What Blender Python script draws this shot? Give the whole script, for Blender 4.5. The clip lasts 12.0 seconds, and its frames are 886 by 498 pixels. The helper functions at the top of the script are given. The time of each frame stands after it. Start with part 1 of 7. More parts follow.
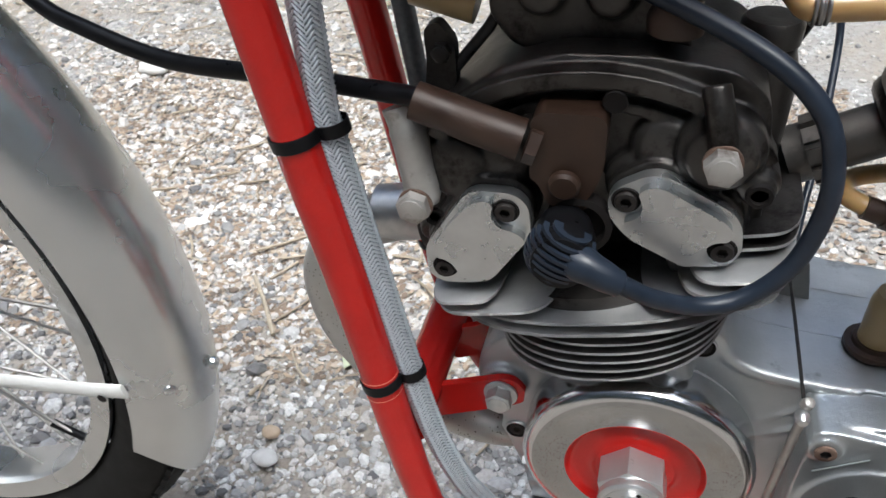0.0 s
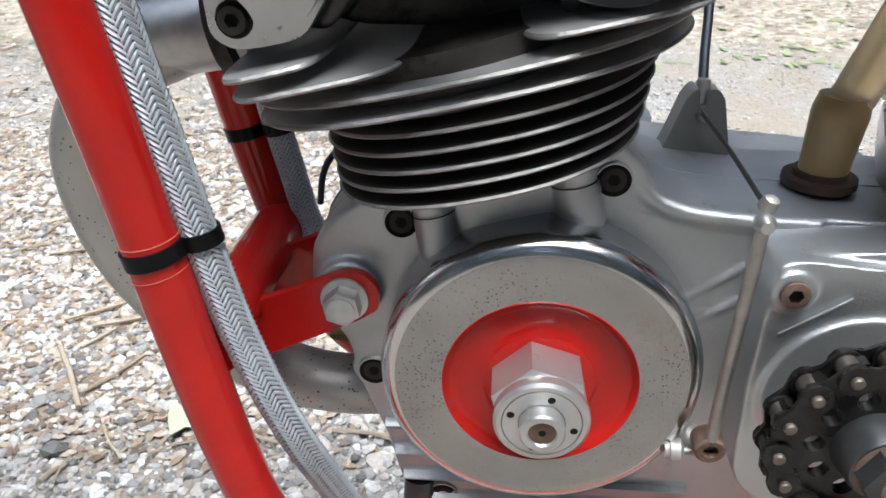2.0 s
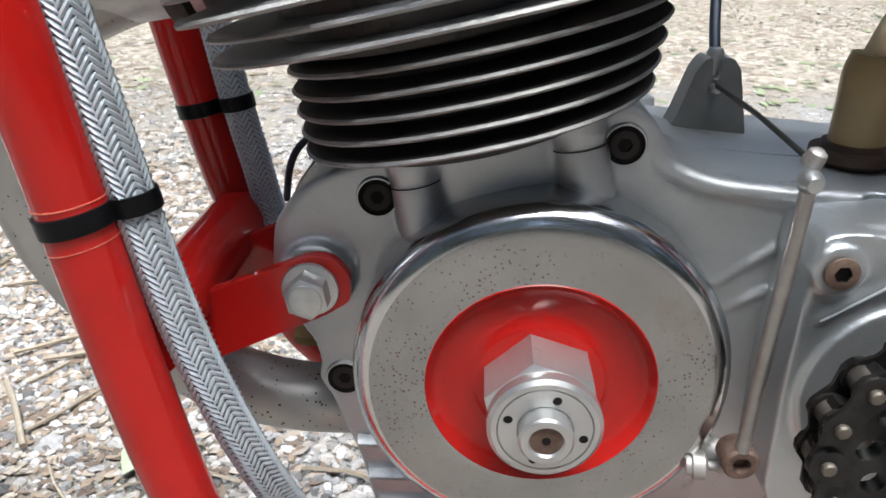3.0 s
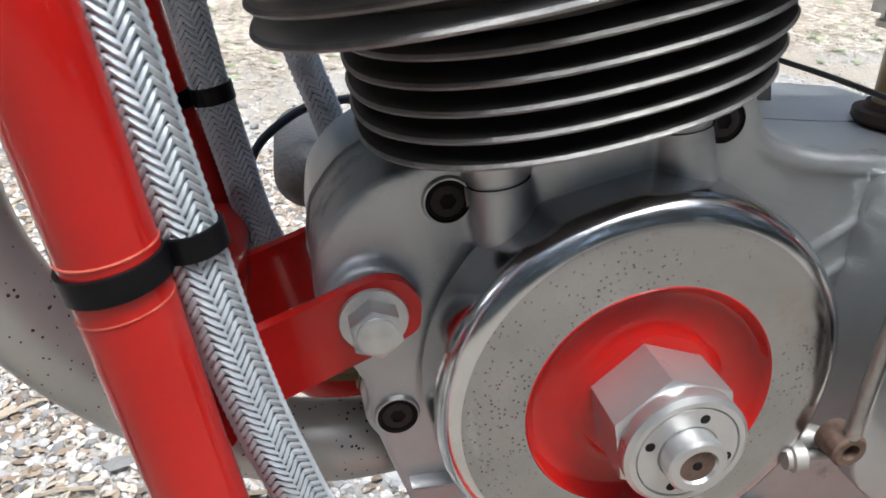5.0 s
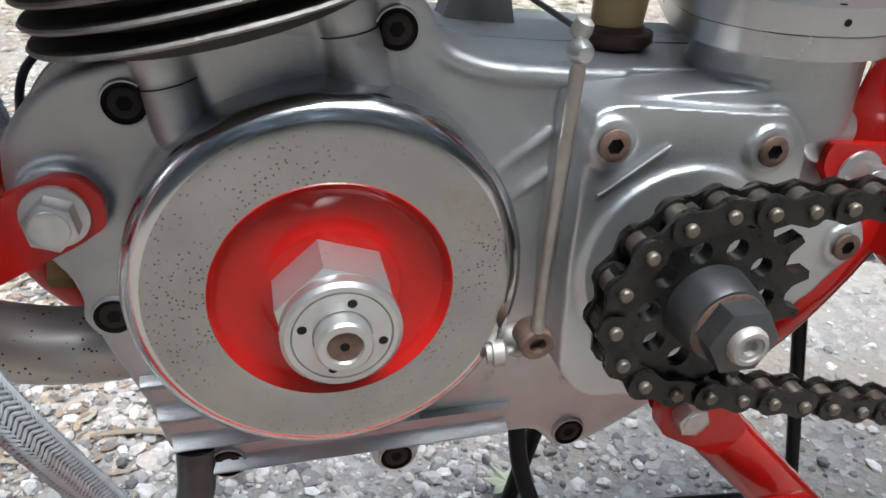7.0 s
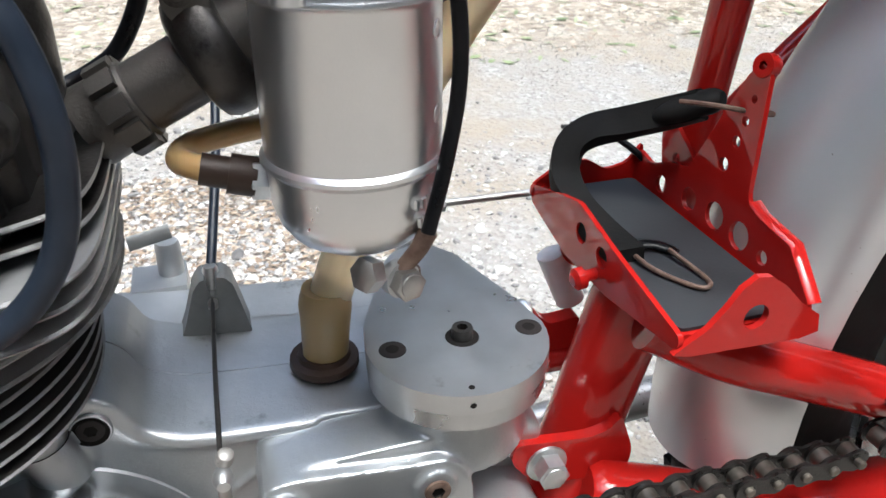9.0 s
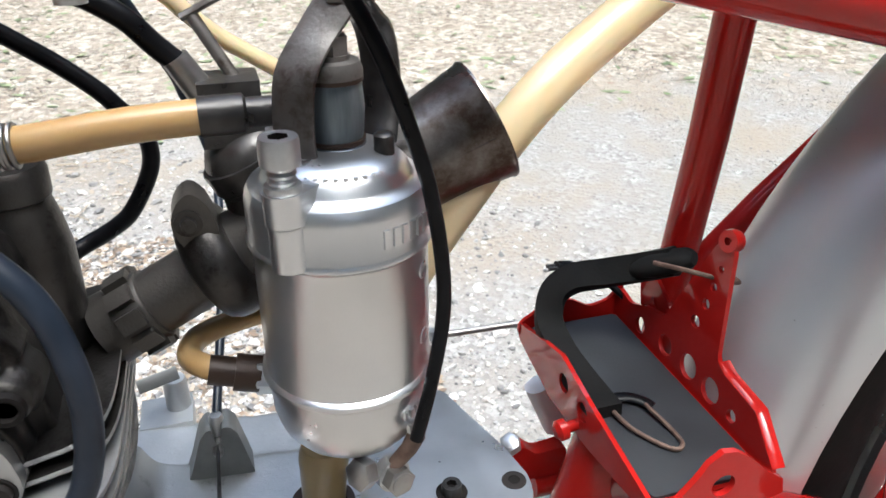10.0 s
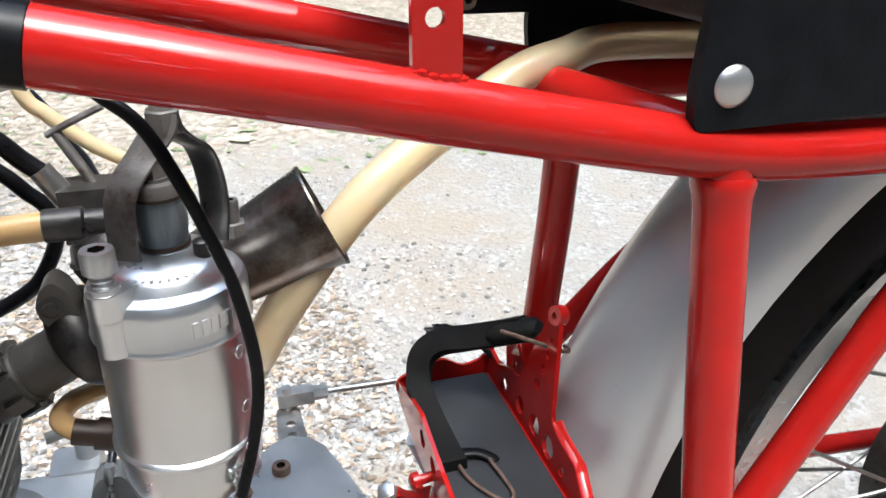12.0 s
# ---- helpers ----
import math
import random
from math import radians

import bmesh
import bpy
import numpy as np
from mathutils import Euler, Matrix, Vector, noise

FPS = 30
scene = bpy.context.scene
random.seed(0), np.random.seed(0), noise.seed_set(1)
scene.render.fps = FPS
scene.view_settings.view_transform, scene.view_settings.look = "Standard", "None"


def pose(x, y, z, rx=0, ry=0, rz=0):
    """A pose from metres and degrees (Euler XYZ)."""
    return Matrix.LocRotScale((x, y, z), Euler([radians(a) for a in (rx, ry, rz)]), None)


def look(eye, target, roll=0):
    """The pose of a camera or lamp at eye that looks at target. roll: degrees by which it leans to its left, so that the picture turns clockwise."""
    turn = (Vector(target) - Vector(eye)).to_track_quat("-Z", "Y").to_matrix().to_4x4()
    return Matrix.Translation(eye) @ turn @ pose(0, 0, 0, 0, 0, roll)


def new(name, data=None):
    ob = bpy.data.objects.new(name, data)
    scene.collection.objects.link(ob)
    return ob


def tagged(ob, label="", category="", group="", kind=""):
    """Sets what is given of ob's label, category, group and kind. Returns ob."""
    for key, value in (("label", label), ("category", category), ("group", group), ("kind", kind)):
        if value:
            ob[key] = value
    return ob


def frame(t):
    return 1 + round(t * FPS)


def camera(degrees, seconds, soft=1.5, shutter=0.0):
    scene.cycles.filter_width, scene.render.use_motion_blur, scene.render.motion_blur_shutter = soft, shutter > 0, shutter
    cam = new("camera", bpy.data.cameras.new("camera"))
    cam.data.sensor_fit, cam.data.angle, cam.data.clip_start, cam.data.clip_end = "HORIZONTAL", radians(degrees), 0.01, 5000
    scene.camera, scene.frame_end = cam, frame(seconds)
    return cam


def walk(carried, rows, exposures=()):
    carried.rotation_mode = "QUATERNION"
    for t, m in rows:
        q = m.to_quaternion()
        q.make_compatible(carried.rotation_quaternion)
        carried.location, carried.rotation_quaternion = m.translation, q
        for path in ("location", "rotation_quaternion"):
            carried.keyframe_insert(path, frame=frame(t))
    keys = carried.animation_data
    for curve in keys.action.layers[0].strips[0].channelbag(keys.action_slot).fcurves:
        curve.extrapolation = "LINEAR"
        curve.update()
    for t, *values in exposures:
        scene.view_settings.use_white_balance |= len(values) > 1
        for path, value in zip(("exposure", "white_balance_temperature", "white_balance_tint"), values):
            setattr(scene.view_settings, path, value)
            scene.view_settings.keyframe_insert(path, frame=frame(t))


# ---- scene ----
cam = camera(60.29, 12.0, 1.5, 0.0)
# a phone-sized aperture held on the engine: what lies on the ground behind is a little soft
cam.data.dof.use_dof, cam.data.dof.focus_distance, cam.data.dof.aperture_fstop = True, 0.3, 44.0


def view(x, y, z, yaw, pitch, roll):
    return pose(x, y, z, 90 + pitch, 0, yaw) @ pose(0, 0, 0, 0, 0, roll)


# seconds, place in metres, heading, tilt and lean in degrees
PATH = [
    (0, -0.0184, -0.3170, 0.6382, 17.0372, -38.2186, -3.3903),
    (0.5, -0.0187, -0.3058, 0.5813, 13.7299, -34.8293, -2.7858),
    (1, -0.0045, -0.3114, 0.5675, 9.2347, -32.8968, -2.3072),
    (1.5, 0.0066, -0.2993, 0.5348, 6.3312, -31.1808, -1.3486),
    (2, -0.0158, -0.2897, 0.4757, 4.7796, -27.9675, -0.5945),
    (2.5, -0.0209, -0.2798, 0.4540, 4.1269, -25.7436, -0.4199),
    (3, -0.0206, -0.2640, 0.4381, 2.6987, -24.4338, 0.2985),
    (3.5, -0.0407, -0.2566, 0.4276, 1.4445, -23.8757, 0.8233),
    (3.7, -0.0506, -0.2520, 0.4274, 0.1564, -23.6052, 1.2547),
    (5.3, -0.0923, -0.2182, 0.4306, -13.5946, -27.1523, 1.5139),
    (5.5, -0.0859, -0.2238, 0.4212, -13.9554, -27.6741, 1.7430),
    (6, -0.0707, -0.2480, 0.4042, -14.2934, -28.2142, 1.7594),
    (6.5, -0.0479, -0.2603, 0.4078, -14.2886, -28.6258, 1.9606),
    (7, -0.0171, -0.2558, 0.4220, -14.6760, -28.7480, 2.2997),
    (7.5, 0.0212, -0.2554, 0.4525, -15.4420, -29.2880, 2.7137),
    (7.7, 0.0347, -0.2560, 0.4639, -15.2604, -28.8098, 2.4083),
    (9.3, 0.0788, -0.2529, 0.5679, -17.4858, -29.5916, 0.2243),
    (9.5, 0.0794, -0.2511, 0.5809, -17.4852, -28.7532, 0.1051),
    (10, 0.0826, -0.2492, 0.6040, -17.1466, -27.5660, 0.0880),
    (10.5, 0.0879, -0.2527, 0.6137, -16.8707, -26.6223, 0.0494),
    (11, 0.1046, -0.2630, 0.6162, -16.6496, -25.7870, 0.1220),
    (11.5, 0.1282, -0.2726, 0.6189, -17.1683, -25.4013, 0.4579),
    (12, 0.1317, -0.2922, 0.6385, -17.2289, -25.2829, 0.5347),
]
EXPOSURE, KELVIN, TINT = 0.74, 5650, 2
SKY, SUN = 0.34, 0.7
PEBBLES = 44000
walk(cam, [(t, view(*p)) for t, *p in PATH], [(t, EXPOSURE + e, KELVIN, TINT) for t, e in ((0, -0.05), (1.5, 0.2), (3.5, 0.18), (5.5, 0.3), (6.5, 0.1), (7.5, 0.3), (9.5, 0.34), (10.5, 0.22), (12, 0.36))])

# ---- light ----
world = bpy.data.worlds.new("overcast_sky")
scene.world = world
world.use_nodes = True
wn = world.node_tree
sky = wn.nodes.new("ShaderNodeTexSky")
sky.sky_type = "NISHITA"
sky.sun_disc = False
sky.sun_elevation, sky.sun_rotation = radians(74), radians(160)
sky.air_density, sky.dust_density, sky.ozone_density = 1.0, 6.0, 1.0
wn.nodes["Background"].inputs["Strength"].default_value = SKY
wn.links.new(sky.outputs[0], wn.nodes["Background"].inputs["Color"])
sun_data = bpy.data.lights.new("sun", "SUN")
sun_data.energy, sun_data.angle, sun_data.color = SUN, radians(18), (1.0, 0.98, 0.95)
sun_lamp = new("sun", sun_data)
sun_lamp.matrix_world = look((0, 0, 0), (-0.10, 0.27, -1.0))
sun_lamp.location = (0.5, -1.0, 3.0)


# ---- materials ----
def nodes_of(name):
    m = bpy.data.materials.new(name)
    m.use_nodes = True
    t = m.node_tree
    return m, t, t.nodes["Principled BSDF"]


def coords(t, scale=(1, 1, 1)):
    c = t.nodes.new("ShaderNodeTexCoord")
    p = t.nodes.new("ShaderNodeMapping")
    p.inputs["Scale"].default_value = [1.25 * k for k in scale]
    t.links.new(c.outputs["Object"], p.inputs["Vector"])
    return p.outputs[0]


def noise_of(t, vec, scale, detail=4.0, rough=0.55):
    n = t.nodes.new("ShaderNodeTexNoise")
    n.inputs["Scale"].default_value, n.inputs["Detail"].default_value = scale, detail
    n.inputs["Roughness"].default_value = rough
    t.links.new(vec, n.inputs["Vector"])
    return n.outputs["Fac"]


def ramp(t, fac, stops):
    r = t.nodes.new("ShaderNodeValToRGB")
    e = r.color_ramp.elements
    while len(e) < len(stops):
        e.new(0.5)
    for k, (p, c) in zip(e, stops):
        k.position, k.color = p, (*c, 1) if len(c) == 3 else c
    t.links.new(fac, r.inputs[0])
    return r.outputs[0]


def spread(t, fac, lo, hi, a=0.0, b=1.0):
    r = t.nodes.new("ShaderNodeMapRange")
    for k, v in (("From Min", a), ("From Max", b), ("To Min", lo), ("To Max", hi)):
        r.inputs[k].default_value = v
    t.links.new(fac, r.inputs["Value"])
    return r.outputs[0]


def mixed(t, fac, a, b):
    m = t.nodes.new("ShaderNodeMix")
    m.data_type = "RGBA"
    for sock, v in ((m.inputs[0], fac), (m.inputs[6], a), (m.inputs[7], b)):
        if isinstance(v, (tuple, float, int)):
            sock.default_value = (*v, 1) if isinstance(v, tuple) else v
        else:
            t.links.new(v, sock)
    return m.outputs[2]


def bumped(t, b, fac, strength, distance=0.0004, under=None):
    n = t.nodes.new("ShaderNodeBump")
    n.inputs["Strength"].default_value, n.inputs["Distance"].default_value = strength, distance
    t.links.new(fac, n.inputs["Height"])
    if under is not None:
        t.links.new(under, n.inputs["Normal"])
    t.links.new(n.outputs[0], b.inputs["Normal"])
    return n.outputs[0]


def surface(name, c1, c2, rough=(0.3, 0.5), metal=0.0, scale=60.0, grain=900.0, bump=0.15, stretch=(1, 1, 1), dirt=None, dirt_amount=0.0, coat=0.0, depth=0.0003, dirt_scale=45.0, specks=None, speck_scale=320.0, speck_cut=0.3, shine=0.5, pitted=0.0):
    m, t, b = nodes_of(name)
    v = coords(t, stretch)
    big, fine = noise_of(t, v, scale), noise_of(t, v, grain, 3.0)
    col = mixed(t, ramp(t, big, [(0.3, (0, 0, 0)), (0.7, (1, 1, 1))]), c1, c2)
    if dirt:
        spots = noise_of(t, coords(t), dirt_scale, 8.0, 0.68)
        edge = 0.72 - 0.3 * dirt_amount
        col = mixed(t, ramp(t, spots, [(edge, (0, 0, 0)), (edge + 0.12, (1, 1, 1))]), col, dirt)
    if specks:
        w = t.nodes.new("ShaderNodeTexVoronoi")
        w.inputs["Scale"].default_value = speck_scale
        t.links.new(coords(t), w.inputs["Vector"])
        near = noise_of(t, coords(t), 25.0, 2.0)
        limit = spread(t, near, speck_cut * 0.35, speck_cut, 0.35, 0.65)
        less = t.nodes.new("ShaderNodeMath")
        less.operation = "LESS_THAN"
        t.links.new(w.outputs["Distance"], less.inputs[0])
        t.links.new(limit, less.inputs[1])
        col = mixed(t, less.outputs[0], col, specks)
    t.links.new(col, b.inputs["Base Color"])
    b.inputs["Metallic"].default_value = metal
    t.links.new(spread(t, big, rough[0], rough[1], 0.3, 0.7), b.inputs["Roughness"])
    b.inputs["Coat Weight"].default_value = coat
    b.inputs["Specular IOR Level"].default_value = shine
    b.inputs["Coat Roughness"].default_value = 0.05
    if bump:
        under = None
        if pitted:
            under = bumped(t, b, noise_of(t, coords(t, (1, 1, 2.2)), 260.0, 5.0, 0.65), pitted, 0.0012)
        bumped(t, b, fine, bump, depth, under)
    return m


RED = surface("red_gloss_paint", (0.40, 0.010, 0.0075), (0.34, 0.0085, 0.0065), (0.45, 0.55), scale=30, grain=260, bump=0.04, coat=1.0, dirt=(0.27, 0.012, 0.009), dirt_amount=0.05, shine=0.03)
RED.node_tree.nodes["Principled BSDF"].inputs["Coat IOR"].default_value = 1.40
RED.node_tree.nodes["Principled BSDF"].inputs["Coat Roughness"].default_value = 0.04
CAST = surface("cast_aluminium", (0.40, 0.415, 0.425), (0.52, 0.535, 0.545), (0.36, 0.48), 0.82, 25, 900, 0.3, dirt=(0.17, 0.17, 0.16), dirt_amount=0.38, dirt_scale=22, pitted=0.2)
COVERCAST = surface("bright_cover_casting", (0.43, 0.45, 0.465), (0.53, 0.55, 0.56), (0.30, 0.42), 0.82, 25, 900, 0.3, dirt=(0.30, 0.30, 0.29), dirt_amount=0.25, dirt_scale=22, pitted=0.2)
HUBSTEEL = surface("grey_hub_steel", (0.055, 0.058, 0.062), (0.105, 0.11, 0.115), (0.3, 0.42), 0.7, 60, 700, 0.15)
HEADCAST = surface("heat_stained_cast_aluminium", (0.034, 0.031, 0.029), (0.075, 0.070, 0.065), (0.3, 0.48), 0.75, 35, 800, 0.4, dirt=(0.014, 0.012, 0.011), dirt_amount=0.65)
STUBCAST = surface("oil_stained_inlet_casting", (0.055, 0.050, 0.045), (0.095, 0.087, 0.078), (0.38, 0.52), 0.6, 30, 700, 0.5, dirt=(0.04, 0.034, 0.028), dirt_amount=0.4, dirt_scale=30)
FINS = surface("fin_aluminium", (0.42, 0.42, 0.425), (0.56, 0.56, 0.56), (0.34, 0.48), 0.75, 60, 1200, 0.3, dirt=(0.17, 0.16, 0.15), dirt_amount=0.35)
BARRELFIN = surface("near_black_fin", (0.030, 0.027, 0.025), (0.065, 0.060, 0.055), (0.5, 0.7), 0.2, 60, 1200, 0.3)
FINEDGE = surface("machined_fin_edge", (0.23, 0.225, 0.22), (0.36, 0.355, 0.345), (0.34, 0.5), 0.75, 120, 900, 0.6, dirt=(0.12, 0.11, 0.10), dirt_amount=0.4, dirt_scale=90, depth=0.0006)
BRIGHT = surface("machined_aluminium", (0.47, 0.47, 0.47), (0.56, 0.56, 0.555), (0.26, 0.38), 0.8, 40, 1300, 0.12, dirt=(0.30, 0.29, 0.28), dirt_amount=0.3, dirt_scale=120)
SATIN = surface("satin_carburettor_alloy", (0.65, 0.66, 0.67), (0.71, 0.72, 0.725), (0.27, 0.33), 0.94, 30, 900, 0.12)
POLISHED = surface("brushed_cover_alloy", (0.43, 0.44, 0.445), (0.54, 0.55, 0.55), (0.22, 0.36), 0.92, 45, 1500, 0.15)
RIM = surface("polished_flywheel_edge", (0.60, 0.605, 0.61), (0.68, 0.685, 0.69), (0.15, 0.22), 1.0, 30, 500, 0.03)
CHROME = surface("speckled_polished_flywheel", (0.32, 0.325, 0.327), (0.43, 0.435, 0.437), (0.13, 0.25), 1.0, 22, 500, 0.03, dirt=(0.35, 0.325, 0.29), dirt_amount=0.4, dirt_scale=14, specks=(0.17, 0.105, 0.07), speck_scale=520, speck_cut=0.22)
ZINC = surface("zinc_plated_steel", (0.42, 0.43, 0.43), (0.54, 0.545, 0.54), (0.3, 0.42), 0.85, 150, 700, 0.12)
GREYALLOY = surface("turned_grey_alloy", (0.48, 0.49, 0.495), (0.57, 0.58, 0.58), (0.26, 0.38), 0.88, 40, 1300, 0.15, dirt=(0.30, 0.295, 0.285), dirt_amount=0.2, dirt_scale=30)
STEEL = surface("dull_steel", (0.28, 0.27, 0.26), (0.40, 0.39, 0.37), (0.3, 0.45), 0.9, 90, 700, 0.15, dirt=(0.09, 0.06, 0.04), dirt_amount=0.3)
DARKSTEEL = surface("oily_dark_steel", (0.028, 0.026, 0.025), (0.065, 0.061, 0.058), (0.26, 0.46), 0.6, 120, 800, 0.2)
CHAINSTEEL = surface("oily_chain_steel", (0.012, 0.011, 0.0105), (0.032, 0.03, 0.028), (0.24, 0.4), 0.55, 150, 800, 0.3, dirt=(0.02, 0.014, 0.01), dirt_amount=0.3)
ROLLER = surface("oily_chain_roller", (0.10, 0.09, 0.075), (0.19, 0.17, 0.15), (0.3, 0.45), 0.8, 150, 800, 0.2)
PIN = surface("worn_chain_pin", (0.12, 0.104, 0.084), (0.20, 0.178, 0.15), (0.45, 0.6), 0.8, 200, 900, 0.1)
RUST = surface("rusty_steel", (0.085, 0.05, 0.038), (0.19, 0.13, 0.10), (0.45, 0.7), 0.45, 200, 900, 0.3)
BRONZE = surface("browned_cap_paint", (0.020, 0.010, 0.006), (0.038, 0.020, 0.012), (0.4, 0.58), 0.2, 60, 700, 0.3, dirt=(0.028, 0.016, 0.012), dirt_amount=0.4)
DULL = surface("dull_grey_alloy", (0.27, 0.26, 0.245), (0.38, 0.365, 0.345), (0.42, 0.58), 0.55, 60, 800, 0.3, dirt=(0.12, 0.10, 0.085), dirt_amount=0.45)
BLACK = surface("black_rubber", (0.003, 0.003, 0.0035), (0.006, 0.006, 0.007), (0.26, 0.4), 0.0, 80, 700, 0.1, shine=0.13)
LEAD = surface("blue_black_cable_sheath", (0.009, 0.013, 0.021), (0.016, 0.022, 0.034), (0.3, 0.42), 0.0, 80, 500, 0.08, shine=0.3)
# near black, standing in for the shade inside holes, sockets and joints
GAPSHADE = surface("painted_gap_shade", (0.006, 0.005, 0.005), (0.012, 0.01, 0.009), (0.6, 0.8), 0.0, 80, 700, 0.1, shine=0.15)
SCUFF = surface("scuffed_paint_edge", (0.46, 0.05, 0.03), (0.56, 0.13, 0.08), (0.5, 0.7), 0.0, 300, 900, 0.4)
# near-black heads: shade down the holes put into the colour; also flush screws
SCREW = surface("near_black_screw", (0.010, 0.008, 0.007), (0.022, 0.017, 0.015), (0.5, 0.7), 0.3, 120, 700, 0.2)
GREYRUBBER = surface("grey_worn_rubber", (0.10, 0.098, 0.092), (0.15, 0.145, 0.138), (0.6, 0.8), 0.0, 120, 260, 0.9, depth=0.0012)
LEATHER = surface("black_leather", (0.004, 0.0045, 0.006), (0.008, 0.009, 0.011), (0.42, 0.56), 0.0, 70, 420, 0.5, shine=0.12)
RUBBERMAT = surface("dusty_rubber_mat", (0.009, 0.010, 0.012), (0.026, 0.029, 0.033), (0.5, 0.7), 0.0, 25, 600, 0.2)
SILVER = surface("silver_lacquer", (0.50, 0.515, 0.525), (0.58, 0.595, 0.60), (0.24, 0.30), 0.9, 9, 900, 0.03, coat=0.5, specks=(0.25, 0.24, 0.22), speck_scale=120, speck_cut=0.04)
# matt copy of silver_lacquer, lightened so the rear mudguard looks better lit
DULLSILVER = surface("lightened_matt_silver_lacquer", (0.60, 0.62, 0.63), (0.69, 0.71, 0.715), (0.34, 0.42), 0.58, 9, 900, 0.05, coat=0.2, specks=(0.3, 0.29, 0.27), speck_scale=120, speck_cut=0.05)
PIPE = surface("speckled_exhaust_steel", (0.34, 0.335, 0.315), (0.44, 0.43, 0.405), (0.3, 0.45), 0.6, 20, 700, 0.1, specks=(0.06, 0.04, 0.03), speck_scale=300, speck_cut=0.2)
FORK = surface("speckled_grey_strap_steel", (0.11, 0.103, 0.096), (0.19, 0.178, 0.167), (0.42, 0.6), 0.7, 60, 700, 0.5, dirt=(0.07, 0.055, 0.045), dirt_amount=0.7, dirt_scale=55, specks=(0.04, 0.028, 0.02), speck_scale=900, speck_cut=0.12)
TRUMPET = surface("browned_bellmouth_steel", (0.13, 0.12, 0.112), (0.24, 0.222, 0.205), (0.26, 0.40), 0.95, 18, 900, 0.1, dirt=(0.06, 0.042, 0.032), dirt_amount=0.75, dirt_scale=14, specks=(0.05, 0.03, 0.02), speck_scale=600, speck_cut=0.06)
GOLD = surface("brown_brass", (0.20, 0.14, 0.06), (0.30, 0.22, 0.10), (0.3, 0.45), 0.6, 90, 600, 0.15)
BRAID = surface("braided_steel_wire", (0.40, 0.445, 0.49), (0.52, 0.565, 0.605), (0.46, 0.58), 0.55, 200, 2600, 0.2)
BRAIDCORE = surface("wire_under_the_plait", (0.07, 0.078, 0.085), (0.12, 0.13, 0.14), (0.45, 0.6), 0.6, 300, 2600, 0.5)
TYRE = surface("tyre_rubber", (0.006, 0.006, 0.006), (0.012, 0.0115, 0.011), (0.6, 0.8), 0.0, 50, 500, 0.3, shine=0.12)
STEELBLUE = surface("blued_steel_filter", (0.11, 0.135, 0.155), (0.20, 0.23, 0.25), (0.3, 0.45), 0.6, 90, 300, 0.2, stretch=(4, 4, 0.4))
WHITE = surface("white_paint", (0.62, 0.63, 0.62), (0.72, 0.72, 0.71), (0.35, 0.5), 0.0, 60, 600, 0.1)
GREYPAINT = surface("grey_bracket_paint", (0.13, 0.135, 0.135), (0.19, 0.195, 0.19), (0.4, 0.55), 0.3, 60, 700, 0.2)


def hose_plastic(name, c1, c2):
    m, t, b = nodes_of(name)
    v = coords(t)
    t.links.new(mixed(t, noise_of(t, v, 40.0), c1, c2), b.inputs["Base Color"])
    b.inputs["Roughness"].default_value = 0.28
    b.inputs["Subsurface Weight"].default_value = 0.35
    b.inputs["Subsurface Radius"].default_value = (0.006, 0.004, 0.002)
    bumped(t, b, noise_of(t, v, 300.0), 0.05)
    return m


TAN = hose_plastic("amber_fuel_hose", (0.41, 0.255, 0.10), (0.51, 0.345, 0.155))
PALE = hose_plastic("pale_amber_hose", (0.80, 0.645, 0.39), (0.87, 0.74, 0.49))
PALE.node_tree.nodes["Principled BSDF"].inputs["Transmission Weight"].default_value = 0.55
CAP = hose_plastic("brown_plastic_cap", (0.23, 0.16, 0.065), (0.32, 0.235, 0.11))


